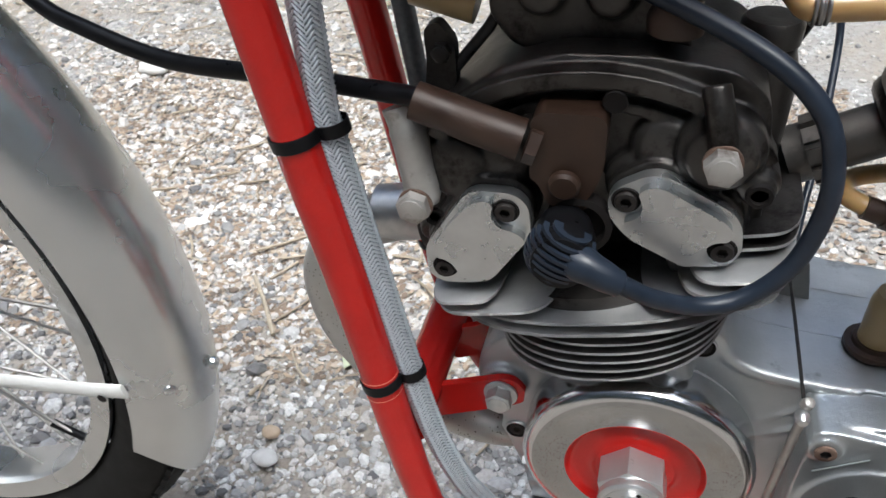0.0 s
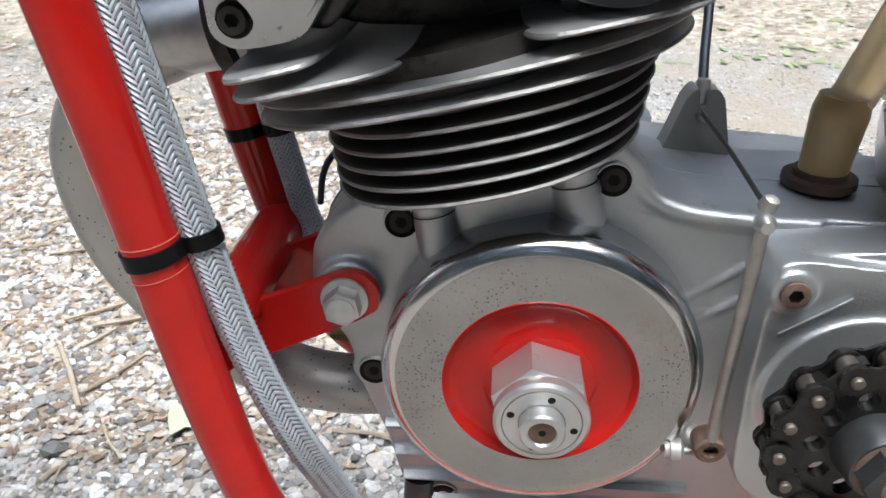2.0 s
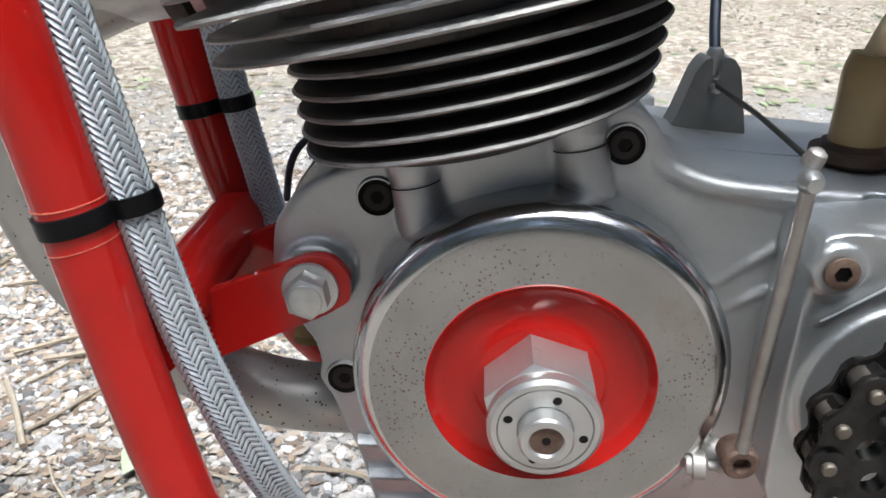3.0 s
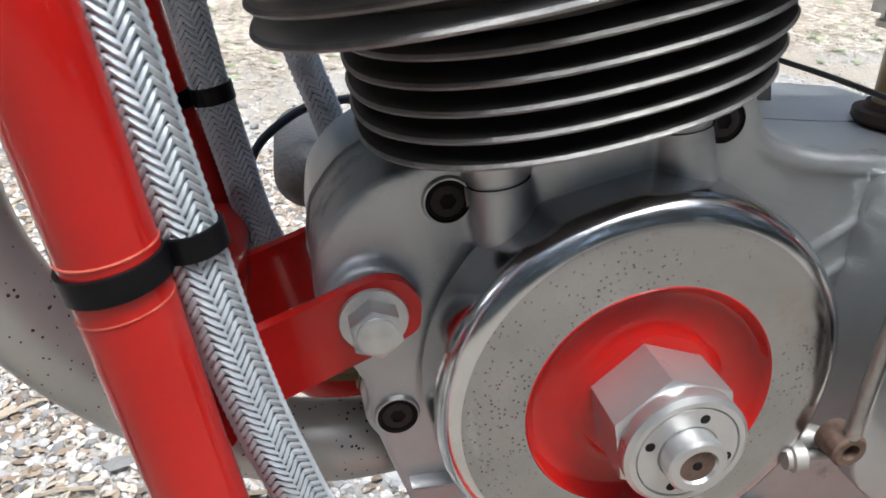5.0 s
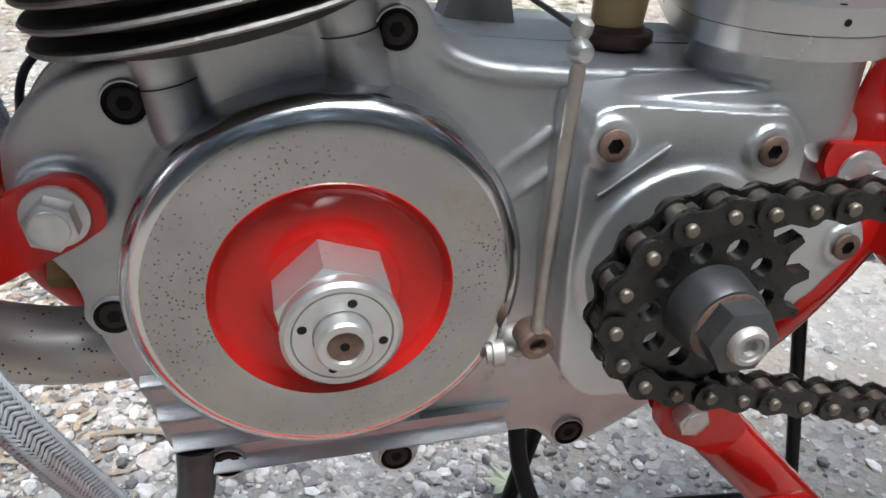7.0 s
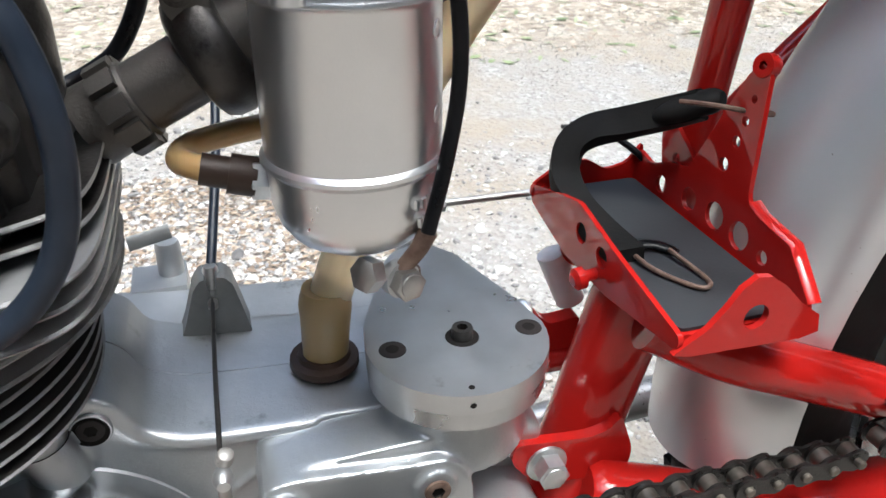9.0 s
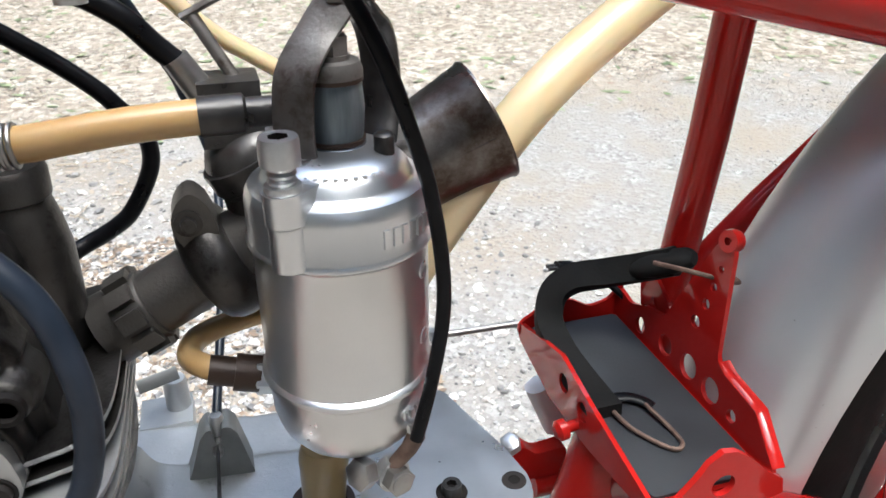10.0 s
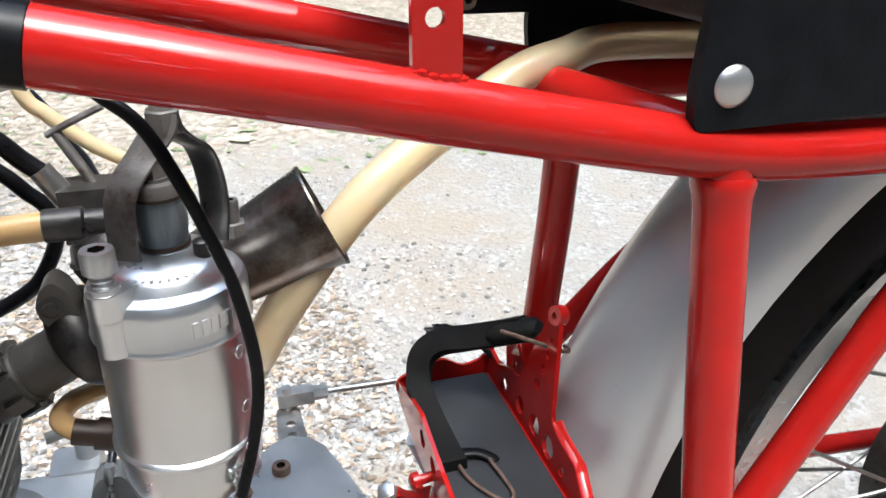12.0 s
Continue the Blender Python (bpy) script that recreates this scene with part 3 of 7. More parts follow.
stuff("leaf_litter", *leaves(26000, (-30, 55, 20, 70), (0.08, 0.27), 11, 0.015, dense=0.85), LEAF, "dry brown leaves strewn over the verge", "leaves")
stuff("leaf_litter", *leaves(7000, (-22, -1, 3, 24), (0.04, 0.17), 12, 0.03, dense=0.8, patches=0.6), LEAF, "dry brown leaf scraps on the gravel", "leaves")
stuff("leaf_litter", *leaves(20000, (-13, 4, 2.4, 13), (0.025, 0.12), 15, 0.035, patches=1.1), SCRAP, "brown leaf crumbs and bark scraps on the gravel", "leaves")
stuff("leaf_litter", *leaves(4000, (-70, 70, -70, -3), (0.10, 0.36), 14, 0.03), LEAF, "dry brown leaves strewn over the bare earth", "leaves")
stuff("weeds", *leaves(2600, (-35, 55, 19, 70), (0.10, 0.34), 13, 0.05, patches=1.6), GREEN, "small green weeds among the leaves", "weeds")


def stalks(count, box, length, seed):
    rng = random.Random(seed)
    bm = bmesh.new()
    for _ in range(count):
        x, y, a, s = rng.uniform(*box[:2]), rng.uniform(*box[2:]), rng.uniform(0, 6.3), rng.uniform(*length)
        u, z = V(math.cos(a), math.sin(a), rng.uniform(-0.02, 0.06)), rise(x, y) + 0.03
        tube(bm, [V(x, y, z) - u * s / 2, V(x, y, z + 0.02 * s) + V(-u.y, u.x, 0) * 0.05 * s, V(x, y, z) + u * s / 2], rng.uniform(0.012, 0.03), 5)
    for v in bm.verts:
        v.co *= UNIT
    return bm


dry = new("dry_stalks", finish(stalks(420, (-22, -1.5, 1, 24), (0.2, 1.0), 21), "dry_stalks", STRAW))
tagged(dry, "dry straw-coloured stalks on the gravel", "stalks", kind="stuff")

# single things lying on the gravel
def lobed_leaf(x, y, size, turn, seed):
    """A fallen leaf with five lobes, a raised middle and curled tips."""
    rng = random.Random(seed)
    bm = bmesh.new()
    tips = [(1.0, 0), (0.5, 22), (0.92, 48), (0.45, 75), (0.8, 105), (0.4, 135), (0.3, 180), (0.4, 225), (0.8, 255), (0.45, 285), (0.92, 312), (0.5, 338)]
    mid = bm.verts.new(V(x, y, 0.10))
    low = bm.verts.new(V(x, y, 0.09))
    loops = [[], []]
    for r, a in tips:
        t = radians(a + rng.uniform(-6, 6)) + turn
        p = V(x + size * r * math.cos(t), y + size * r * math.sin(t), 0.07 + 0.06 * r * rng.uniform(0.2, 1.0))
        loops[0].append(bm.verts.new(p))
        loops[1].append(bm.verts.new(p - V(0, 0, 0.01)))
    n = len(tips)
    for i in range(n):
        j = (i + 1) % n
        bm.faces.new((mid, loops[0][i], loops[0][j]))
        bm.faces.new((low, loops[1][j], loops[1][i]))
        bm.faces.new((loops[0][i], loops[1][i], loops[1][j], loops[0][j]))
    return single("fallen_leaf", bm, PALELEAF, (x, y, 0), "pale green lobed leaf fallen on the gravel", "leaf", "fallen leaves")


lobed_leaf(-3.85, 3.03, 0.42, 0.4, 1)
lobed_leaf(1.72, 1.55, 0.25, 1.9, 2)
lobed_leaf(2.44, 22.8, 0.7, 0.9, 3)
single("straw", tube(bmesh.new(), curve([(-5.98, 4.3, 0.1), (-5.55, 3.75, 0.12), (-5.12, 3.13, 0.08)], 4), 0.035, 8), STRAW, (-5.5, 3.7, 0), "single pale dry straw on the gravel", "straw")


def pebble(x, y, r, squash, mat, label, seed):
    bm = bmesh.new()
    bmesh.ops.create_icosphere(bm, subdivisions=3, radius=1.0)
    for v in bm.verts:
        k = 1 + 0.16 * noise.noise(v.co * 1.3 + V(seed, 0, 0))
        v.co = V(x + v.co.x * r * k, y + v.co.y * r * 0.75 * k, 0.02 + r * squash * 0.6 + v.co.z * r * squash * k)
    return single("stone", bm, mat, (x, y, 0), label, "stone", "single stones", angle=180)


pebble(-4.39, 1.48, 0.13, 0.5, BUFFSTONE, "smooth buff stone on the gravel", 1)
pebble(-4.29, 1.09, 0.17, 0.4, PALESTONE, "flat pale stone on the gravel", 2)
pebble(-12.1, 11.2, 0.42, 0.4, PALESTONE, "flat white stone on the gravel", 3)

# the black stand under the machine
stand = thing("paddock_stand", 2.4, 0.3, 0, "black painted steel stand beneath the motorcycle", "stand")
part("stand_bar", tube(bmesh.new(), [(1.3, 0.7, 0.62), (3.9, 0.4, 0.62)], 0.09, 16), BLACK, stand)
part("stand_leg", tube(bmesh.new(), [(1.35, 0.7, 0.62), (1.6, 0.5, 2.35)], 0.06, 14), BLACK, stand)
part("stand_leg", tube(bmesh.new(), curve([(1.25, 0.4, 2.2), (1.3, 0.35, 1.6), (1.5, 0.35, 1.0), (1.75, 0.4, 0.6)], 5), 0.06, 14), BLACK, stand)
part("stand_leg", tube(bmesh.new(), [(3.72, 0.42, 0.62), (3.23, 0.42, 2.6)], 0.05, 14), BLACK, stand)
part("tie_string", tube(bmesh.new(), curve([(3.30, 0.36, 0.72), (3.42, 0.33, 0.70), (3.5, 0.4, 0.76), (3.44, 0.44, 0.90), (3.36, 0.38, 0.86), (3.40, 0.32, 0.74), (3.36, 0.3, 0.55)], 6), 0.014, 8), WHITE, stand, "knotted white string")
for x, y in ((1.3, 0.7), (3.9, 0.4)):
    part("stand_foot", tube(bmesh.new(), [(x, y, 0.62), (x, y + 0.2, 0.04), (x, y - 0.3, 0.04)], 0.07, 14), BLACK, stand)


# ---- unseen wood round the clearing, added to dim side light and reflections ----
def wood(seed):
    rng = random.Random(seed)
    verts, faces = [], []
    for _ in range(12000):
        a, r, z = rng.uniform(0, 2 * math.pi), rng.uniform(110, 170), rng.uniform(4, 190) * rng.uniform(0.75, 1.0)
        s = rng.uniform(4, 9)
        turn = Euler((rng.uniform(0, 3), rng.uniform(0, 3), rng.uniform(0, 6.3))).to_matrix()
        base = len(verts)
        c = V(r * math.cos(a), r * math.sin(a), z)
        for k in range(7):
            t = 2 * math.pi * k / 7
            q = c + turn @ V(math.cos(t), math.sin(t) * 0.7, 0.25 * math.sin(3 * t)) * s * rng.uniform(0.6, 1.1)
            verts.append(tuple(q * UNIT))
        faces.append(tuple(range(base, base + 7)))
    for _ in range(70):
        a, r = rng.uniform(0, 2 * math.pi), rng.uniform(112, 165)
        base, w = len(verts), rng.uniform(1.2, 2.6)
        for z, k in ((0, 1.0), (40, 0.8), (150, 0.4)):
            for i in range(7):
                t = 2 * math.pi * i / 7
                verts.append(((r * math.cos(a) + w * k * math.cos(t)) * UNIT, (r * math.sin(a) + w * k * math.sin(t)) * UNIT, (z - 1) * UNIT))
        for j in (0, 7):
            faces += [(base + j + i, base + j + (i + 1) % 7, base + j + 7 + (i + 1) % 7, base + j + 7 + i) for i in range(7)]
    return verts, faces


stuff("woodland", *wood(31), FOLIAGE, "dark green woodland round the clearing", "woods")


# ---- the motorcycle ----
bike = thing("motorcycle", 0, Y0, 0, "red-framed vintage racing motorcycle with silver mudguards and bare alloy engine", "motorcycle")

# -- frame --
R_TUBE = 0.126
DOWN = [(-2.15, -1.087, 8.3), (-1.926, -1.087, 6.9), (-1.785, -1.087, 6.0), (-1.678, -1.087, 5.4), (-1.612, -1.087, 5.0), (-1.552, -1.087, 4.6), (-1.493, -1.087, 4.2), (-1.428, -1.087, 3.8), (-1.367, -1.087, 3.5), (-1.289, -1.087, 3.2), (-1.13, -1.087, 2.86), (-0.84, -1.087, 2.55), (-0.36, -1.08, 2.38), (0.4, -1.05, 2.33), (1.4, -1.0, 2.32), (2.3, -1.0, 2.32)]
FAR = [(-2.1, 0.3, 8.2), (-2.02, 0.3, 6.9), (-1.87, 0.3, 6.0), (-1.685, 0.3, 5.0), (-1.56, 0.3, 4.4), (-1.44, 0.3, 3.95), (-1.3, 0.3, 3.55), (-1.13, 0.3, 3.28), (-0.9, 0.3, 3.13), (-0.5, 0.35, 3.05), (0.2, 0.6, 3.0), (2.3, 0.8, 2.9)]
for pts in (DOWN, FAR):
    part("down_tube", tube(bmesh.new(), curve(pts, 6), 0.117, 28), RED, bike)
RAIL = [(0.2, -1.1, 7.76), (1.08, -1.1, 7.566), (1.7, -1.1, 7.43), (2.3, -1.1, 7.297), (3.0, -1.1, 7.143), (3.5, -1.1, 7.04), (3.9, -1.1, 6.985), (4.6, -1.1, 6.96), (6.5, -1.1, 6.93)]
for side in (1, -1):
    pts = [(x, Y0 + (y - Y0) * side, z) for x, y, z in RAIL]
    part("top_rail", tube(bmesh.new(), curve(pts, 6), R_TUBE, 24), RED, bike)
part("rear_post", tube(bmesh.new(), [(3.664, -1.095, 6.98), (3.672, -1.15, 6.6), (3.69, -1.3, 5.65), (3.704, -1.413, 4.98), (3.72, -1.5, 4.45)], 0.12, 24), RED, bike)
part("rear_post", tube(bmesh.new(), [(3.56, 0.16, 7.0), (3.545, 0.2, 6.2), (3.51, 0.28, 5.2), (3.49, 0.33, 4.4)], 0.108, 24), RED, bike)
part("weld_bead", lathe(bmesh.new(), [(0.119, -0.10), (0.122, -0.05), (0.128, -0.01), (0.138, 0.03), (0.13, 0.06), (0, 0.07)], (3.666, -1.115, 6.845), (0, 0.16, 1), 28), RED, bike)
for x, y, z, d in ((2.405, -1.11, 7.392, (0, 0, 1)),):
    bm = bmesh.new()
    for k in range(14):
        a = 2 * math.pi * k / 14
        lathe(bm, [(0, -0.02), (0.022, -0.012), (0.026, 0), (0.022, 0.012), (0, 0.02)], (x + 0.095 * math.cos(a), y + 0.03 * math.sin(a), z - 0.2 * 0.095 * math.cos(a) + 0.004 * math.sin(5 * a)), d, 8)
    tagged(part("weld_bead", bm, RED, bike), kind="stuff")
part("seat_stay", tube(bmesh.new(), [(6.0, -1.0, 7.57), (4.92, -1.0, 5.96), (4.30, -1.04, 4.93), (3.95, -1.1, 4.35)], 0.1, 20), RED, bike)
part("seat_stay", tube(bmesh.new(), [(5.3, 0.23, 6.9), (4.03, 0.26, 5.72), (3.45, 0.26, 5.13)], 0.085, 20), RED, bike)
part("lower_rail", tube(bmesh.new(), curve([(2.7, -0.72, 4.86), (3.1, -0.86, 4.68), (3.6, -0.92, 4.48), (4.2, -0.95, 4.22), (5.2, -1.0, 3.8)], 6), 0.14, 20), RED, bike)
part("lower_rail", tube(bmesh.new(), curve([(2.7, 0.0, 4.86), (3.1, 0.2, 4.68), (4.2, 0.3, 4.25), (5.2, 0.3, 3.8)], 6), 0.11, 20), RED, bike)
part("cross_tube", tube(bmesh.new(), [(3.2, 0.3, 7.08), (3.78, -0.98, 7.0)], 0.11, 20), RED, bike)
part("cross_tube", tube(bmesh.new(), [(-1.46, -1.0, 4.02), (-1.46, 0.26, 4.02)], 0.15, 20), RED, bike)
part("seat_tube", tube(bmesh.new(), [(2.88, -0.4, 4.96), (2.8, -0.4, 4.72), (2.64, -0.4, 4.06), (2.5, -0.42, 3.6)], 0.205, 28), RED, bike)
part("rear_loop", tube(bmesh.new(), curve([(2.62, -0.45, 4.0), (2.48, -0.5, 3.7), (2.22, -0.5, 3.32), (1.95, -0.5, 3.08), (1.68, -0.5, 2.94)], 6), 0.17, 20), RED, bike)
part("rear_loop", tube(bmesh.new(), curve([(1.66, -0.62, 2.92), (1.95, -0.65, 2.62), (2.35, -0.7, 2.2), (2.75, -0.75, 1.78), (3.0, -0.78, 1.5)], 6), 0.15, 20), RED, bike)
part("swing_arm", tube(bmesh.new(), curve([(2.5, -0.7, 3.80), (2.85, -0.78, 3.72), (3.5, -0.85, 3.55), (5.0, -0.92, 3.45), (7.25, -0.95, 3.75)], 6), [0.15] + [0.19] * 24, 20), RED, bike)
part("swing_arm", tube(bmesh.new(), [(2.6, 0.1, 4.05), (5.37, 0.3, 3.83), (7.25, 0.3, 3.66)], 0.085, 16), RED, bike)
part("steering_head", tube(bmesh.new(), [(-2.2, Y0, 7.9), (-2.5, Y0, 9.1)], 0.25, 24), RED, bike)

# engine mount at the front: two straps to one bolt
for y, reach in ((-0.62, -1.45), (-0.05, -1.45)):
    outline = [(reach, 4.0), (-0.9, 4.225), (-0.81, 4.215), (-0.745, 4.14), (-0.75, 4.03), (-0.85, 3.965), (reach + 0.1, 3.73), (reach, 3.76)]
    part("engine_strap", plate(bmesh.new(), rounded(outline, 0.03), y - 0.025, y + 0.025, "y", bevel=0.008), RED, bike)
part("strap_bolt", hex_bolt((-0.905, -0.645, 4.085), (0, -1, 0), 0.155, 0.085, 0.115, 0.35), ZINC, bike, "flanged zinc bolt")
part("strap_bolt", hex_bolt((1.62, -0.80, 2.93), (0, -1, 0), 0.14, 0.085, 0.0, 0.2), ZINC, bike)
part("rear_lug", plate(bmesh.new(), rounded([(1.48, 3.06), (1.62, 3.12), (1.78, 3.06), (2.0, 2.75), (1.86, 2.6), (1.5, 2.82)], 0.06), -0.80, -0.72, "y", bevel=0.01), RED, bike)
band = [(2.12, 4.19), (2.3, 4.165), (2.53, 4.14), (2.64, 4.17), (2.69, 4.24), (2.78, 4.0), (2.77, 3.88), (2.59, 3.85), (2.34, 3.88), (2.2, 3.95), (2.1, 4.08)]
part("engine_strap", plate(bmesh.new(), rounded(band, 0.05), -0.66, -0.60, "y", bevel=0.01), RED, bike)
part("strap_bolt", hex_bolt((2.29, -0.66, 4.035), (0, -1, 0), 0.145, 0.09, 0.11, 0.1), ZINC, bike, "flanged zinc bolt")

# clamp lug with its bolt under the chain
clamp = part("clamp", lathe(bmesh.new(), [(0, 0), (0.25, 0), (0.25, 0.32), (0.22, 0.35), (0, 0.35)], (3.2, -0.9, 3.17), (0.1, -1, 0), 32), RED, bike)
ear_d = V(0.6, 0, 0.8)
for h in (0.0, 0.15):
    part("clamp_ear", lathe(bmesh.new(), [(0, 0), (0.11, 0), (0.12, 0.02), (0.12, 0.11), (0.11, 0.13), (0, 0.13)], V(2.77, -1.05, 3.36) + ear_d * h, ear_d, 24), RED, clamp)
part("clamp_arm", tube(bmesh.new(), [(2.84, -1.0, 3.44), (3.05, -1.0, 3.28)], 0.15, 16), RED, clamp)
part("clamp_bolt", hex_bolt(V(2.77, -1.05, 3.36) + ear_d * 0.29, ear_d, 0.14, 0.1), ZINC, clamp)
part("pivot_nut", hex_bolt((3.2, -1.26, 3.18), (0.1, -1, 0), 0.19, 0.1, 0.14), ZINC, clamp)
part("pivot_stud", lathe(bmesh.new(), [(0, 0), (0.06, 0), (0.06, 0.12), (0.045, 0.14), (0, 0.14)], (3.2, -1.38, 3.18), (0.1, -1, 0), 20), ZINC, clamp)

# rail fittings
part("tape_band", lathe(bmesh.new(), [(0.124, -0.055), (0.132, -0.05), (0.132, 0.05), (0.124, 0.055)], (1.10, -1.1, 7.56), (1, 0, -0.22), 28), BLACK, bike, "black tape wrapped round the rail")
hole = ring(2.395, 7.59, 0.036, 14)
part("tab", plate(bmesh.new(), rounded([(2.315, 7.3), (2.495, 7.26), (2.49, 7.95), (2.31, 7.95)], 0.02), -1.13, -1.09, "y", [hole], 0.0), RED, bike)

# cable ties round tube and hose
for x, z, r in ((-1.545, 4.55, 0.121), (-1.815, 6.18, 0.121)):
    d = (-0.19, 0, 1)
    part("cable_tie", lathe(bmesh.new(), [(r - 0.004, -0.035), (r + 0.006, -0.033), (r + 0.006, 0.033), (r - 0.004, 0.035)], (x, -1.087, z), d, 32), BLACK, bike, "black plastic cable tie")
    part("cable_tie", lathe(bmesh.new(), [(0.078, -0.035), (0.085, -0.033), (0.085, 0.033), (0.078, 0.035)], (x + 0.167, -1.005, z + 0.03), d, 28), BLACK, bike, "black plastic cable tie")
for h, high in ((0.058, 0.0035), (-0.085, 0.0022)):
    part("paint_scuff", lathe(bmesh.new(), [(0.114, -high), (0.1195, -high * 0.5), (0.1195, high * 0.5), (0.114, high)], (-1.545 - 0.15 * h, -1.087, 4.55 + h), (-0.19 + 0.5 * h, 0, 1), 32), SCUFF, bike, "scuffed paint edge")
part("cable_tie", lathe(bmesh.new(), [(0.117, -0.035), (0.123, -0.033), (0.123, 0.033), (0.117, 0.035)], (-1.60, 0.3, 4.57), (-0.19, 0, 1), 28), BLACK, bike, "black plastic cable tie")

part("cable_tie", lathe(bmesh.new(), [(0.075, -0.035), (0.082, -0.033), (0.082, 0.033), (0.075, 0.035)], (-1.405, 0.24, 4.61), (-0.19, 0, 1), 28), BLACK, bike, "black plastic cable tie")

# braided oil hoses
near_hose = even(curve([(-1.72, -1.0, 8.2), (-1.70, -1.0, 6.8), (-1.69, -1.0, 6.3), (-1.655, -1.0, 6.08), (-1.52, -1.0, 5.3), (-1.385, -1.0, 4.57), (-1.29, -1.0, 4.12), (-1.19, -0.99, 3.77), (-1.09, -0.93, 3.42), (-1.02, -0.78, 3.05), (-0.95, -0.66, 2.73), (-0.86, -0.62, 2.53), (-0.76, -0.6, 2.475), (-0.67, -0.58, 2.52), (-0.615, -0.55, 2.66), (-0.60, -0.5, 2.85)], 10), 0.0075)
hose = part("braided_hose", tube(bmesh.new(), near_hose, 0.069, 16), BRAIDCORE, bike, "braided steel oil hose")
tagged(part("braid", braided(bmesh.new(), [p for p in near_hose if p.z < 6.9], 0.075), BRAID, hose), kind="stuff")
part("hose_sleeve", tube(bmesh.new(), [p for p in near_hose if p.x > -0.70 and p.z < 2.95], 0.084, 18), HUBSTEEL, hose, "smooth dark hose end")
far_hose = even(curve([(-1.9, 0.24, 8.0), (-1.6, 0.24, 5.8), (-1.44, 0.24, 4.79), (-1.405, 0.24, 4.6), (-1.345, 0.24, 4.32), (-1.275, 0.22, 4.04), (-1.1, 0.15, 3.7), (-0.9, 0.1, 3.4)], 10), 0.0085)
hose = part("braided_hose", tube(bmesh.new(), far_hose, 0.068, 14), BRAIDCORE, bike, "braided steel oil hose")
tagged(part("braid", braided(bmesh.new(), [p for p in far_hose if 3.9 < p.z < 5.4], 0.071), BRAID, hose), kind="stuff")
third = even(curve([(-1.3, 0.45, 5.8), (-1.16, 0.45, 5.1), (-1.06, 0.45, 4.71), (-0.995, 0.42, 4.53), (-0.94, 0.4, 4.37), (-0.88, 0.35, 4.2), (-0.8, 0.2, 4.0)], 10), 0.0085)
hose = part("braided_hose", tube(bmesh.new(), third, 0.061, 14), BRAIDCORE, bike, "braided steel oil hose")
tagged(part("braid", braided(bmesh.new(), third, 0.064), BRAID, hose), kind="stuff")

# far footrest and a thin cable behind the case
part("footrest", lathe(bmesh.new(), [(0, 0), (0.08, 0.01), (0.135, 0.05), (0.158, 0.13), (0.162, 0.3), (0.16, 0.9), (0, 0.9)], (-1.055, 0.62, 4.07), (0, 1, -0.05), 40), GREYRUBBER, bike, "grey worn rubber footrest")
part("thin_cable", tube(bmesh.new(), curve([(-0.7, 0.7, 4.44), (-0.866, 0.8, 4.413), (-1.048, 0.8, 4.379), (-1.237, 0.8, 4.249), (-1.322, 0.8, 4.11), (-1.36, 0.8, 3.9)], 6), 0.022, 10), LEAD, bike, "thin blue-black cable")

# brass union behind the front strap
union = part("oil_union", hexagon(bmesh.new(), (-1.08, -0.25, 3.66), (1, 0, -0.1), 0.12, 0.0, 0.16), GOLD, bike, "brass oil union")
part("union_nut", hexagon(bmesh.new(), (-0.93, -0.25, 3.64), (1, 0, -0.1), 0.17, 0.0, 0.10), GOLD, union)
part("union_pipe", tube(bmesh.new(), [(-0.9, -0.25, 3.62), (-0.86, -0.25, 3.5), (-0.84, -0.25, 3.38)], 0.05, 14), STEEL, union)

# -- crankcase --
CASE_Y = -0.52
outline = [(-1.09, 4.10), (-1.07, 4.30), (-0.97, 4.44), (-0.85, 4.52), (-0.68, 4.57), (-0.3, 4.6), (0.05, 4.66), (0.18, 4.78), (0.30, 4.82), (0.41, 4.74), (0.47, 4.6), (0.65, 4.53), (1.0, 4.5), (1.5, 4.48), (1.95, 4.46), (2.16, 4.42), (2.3, 4.2), (2.28, 3.9), (2.1, 3.5), (1.95, 3.2), (1.7, 2.8), (1.4, 2.62), (1.25, 2.55), (1.08, 2.58), (1.0, 2.69), (0.42, 2.70), (0.38, 2.62), (0.3, 2.56), (0.22, 2.62), (0.18, 2.70), (-0.5, 2.72), (-0.65, 2.74), (-0.71, 2.9), (-0.76, 3.15), (-0.83, 3.34), (-0.9, 3.55), (-0.93, 3.75), (-1.04, 3.92)]
bm = plate(bmesh.new(), rounded(outline, 0.05, 2), CASE_Y, 0.35, "y")
plate(bm, rounded([(-0.75, 4.4), (0.2, 4.55), (0.5, 4.52), (1.9, 4.4), (2.1, 3.6), (1.3, 2.7), (-0.4, 2.8), (-0.75, 3.5)], 0.2), 0.30, 0.75, "y")
# boss for the front strap
lathe(bm, [(0, -0.1), (0.16, -0.1), (0.15, 0.06), (0.14, 0.075), (0, 0.075)], (-0.9, -0.51, 4.09), (0, -1, 0), 32)
# cylinder base: two posts and the collar between them
for x, z, top in ((-0.44, 4.26, 4.72), (0.17, 4.40, 4.84)):
    lathe(bm, [(0, 0), (0.085, 0.0), (0.11, 0.08), (0.10, 0.24), (0.093, 0.28), (0.103, 0.3), (0.103, top - z), (0, top - z)], (x, -0.575, z), (-0.2, 0.04, 1), 28)
lathe(bm, [(0, 0), (0.44, 0), (0.44, 0.40), (0, 0.40)], (-0.16, -0.20, 4.38), (-0.2, 0, 1), 48)
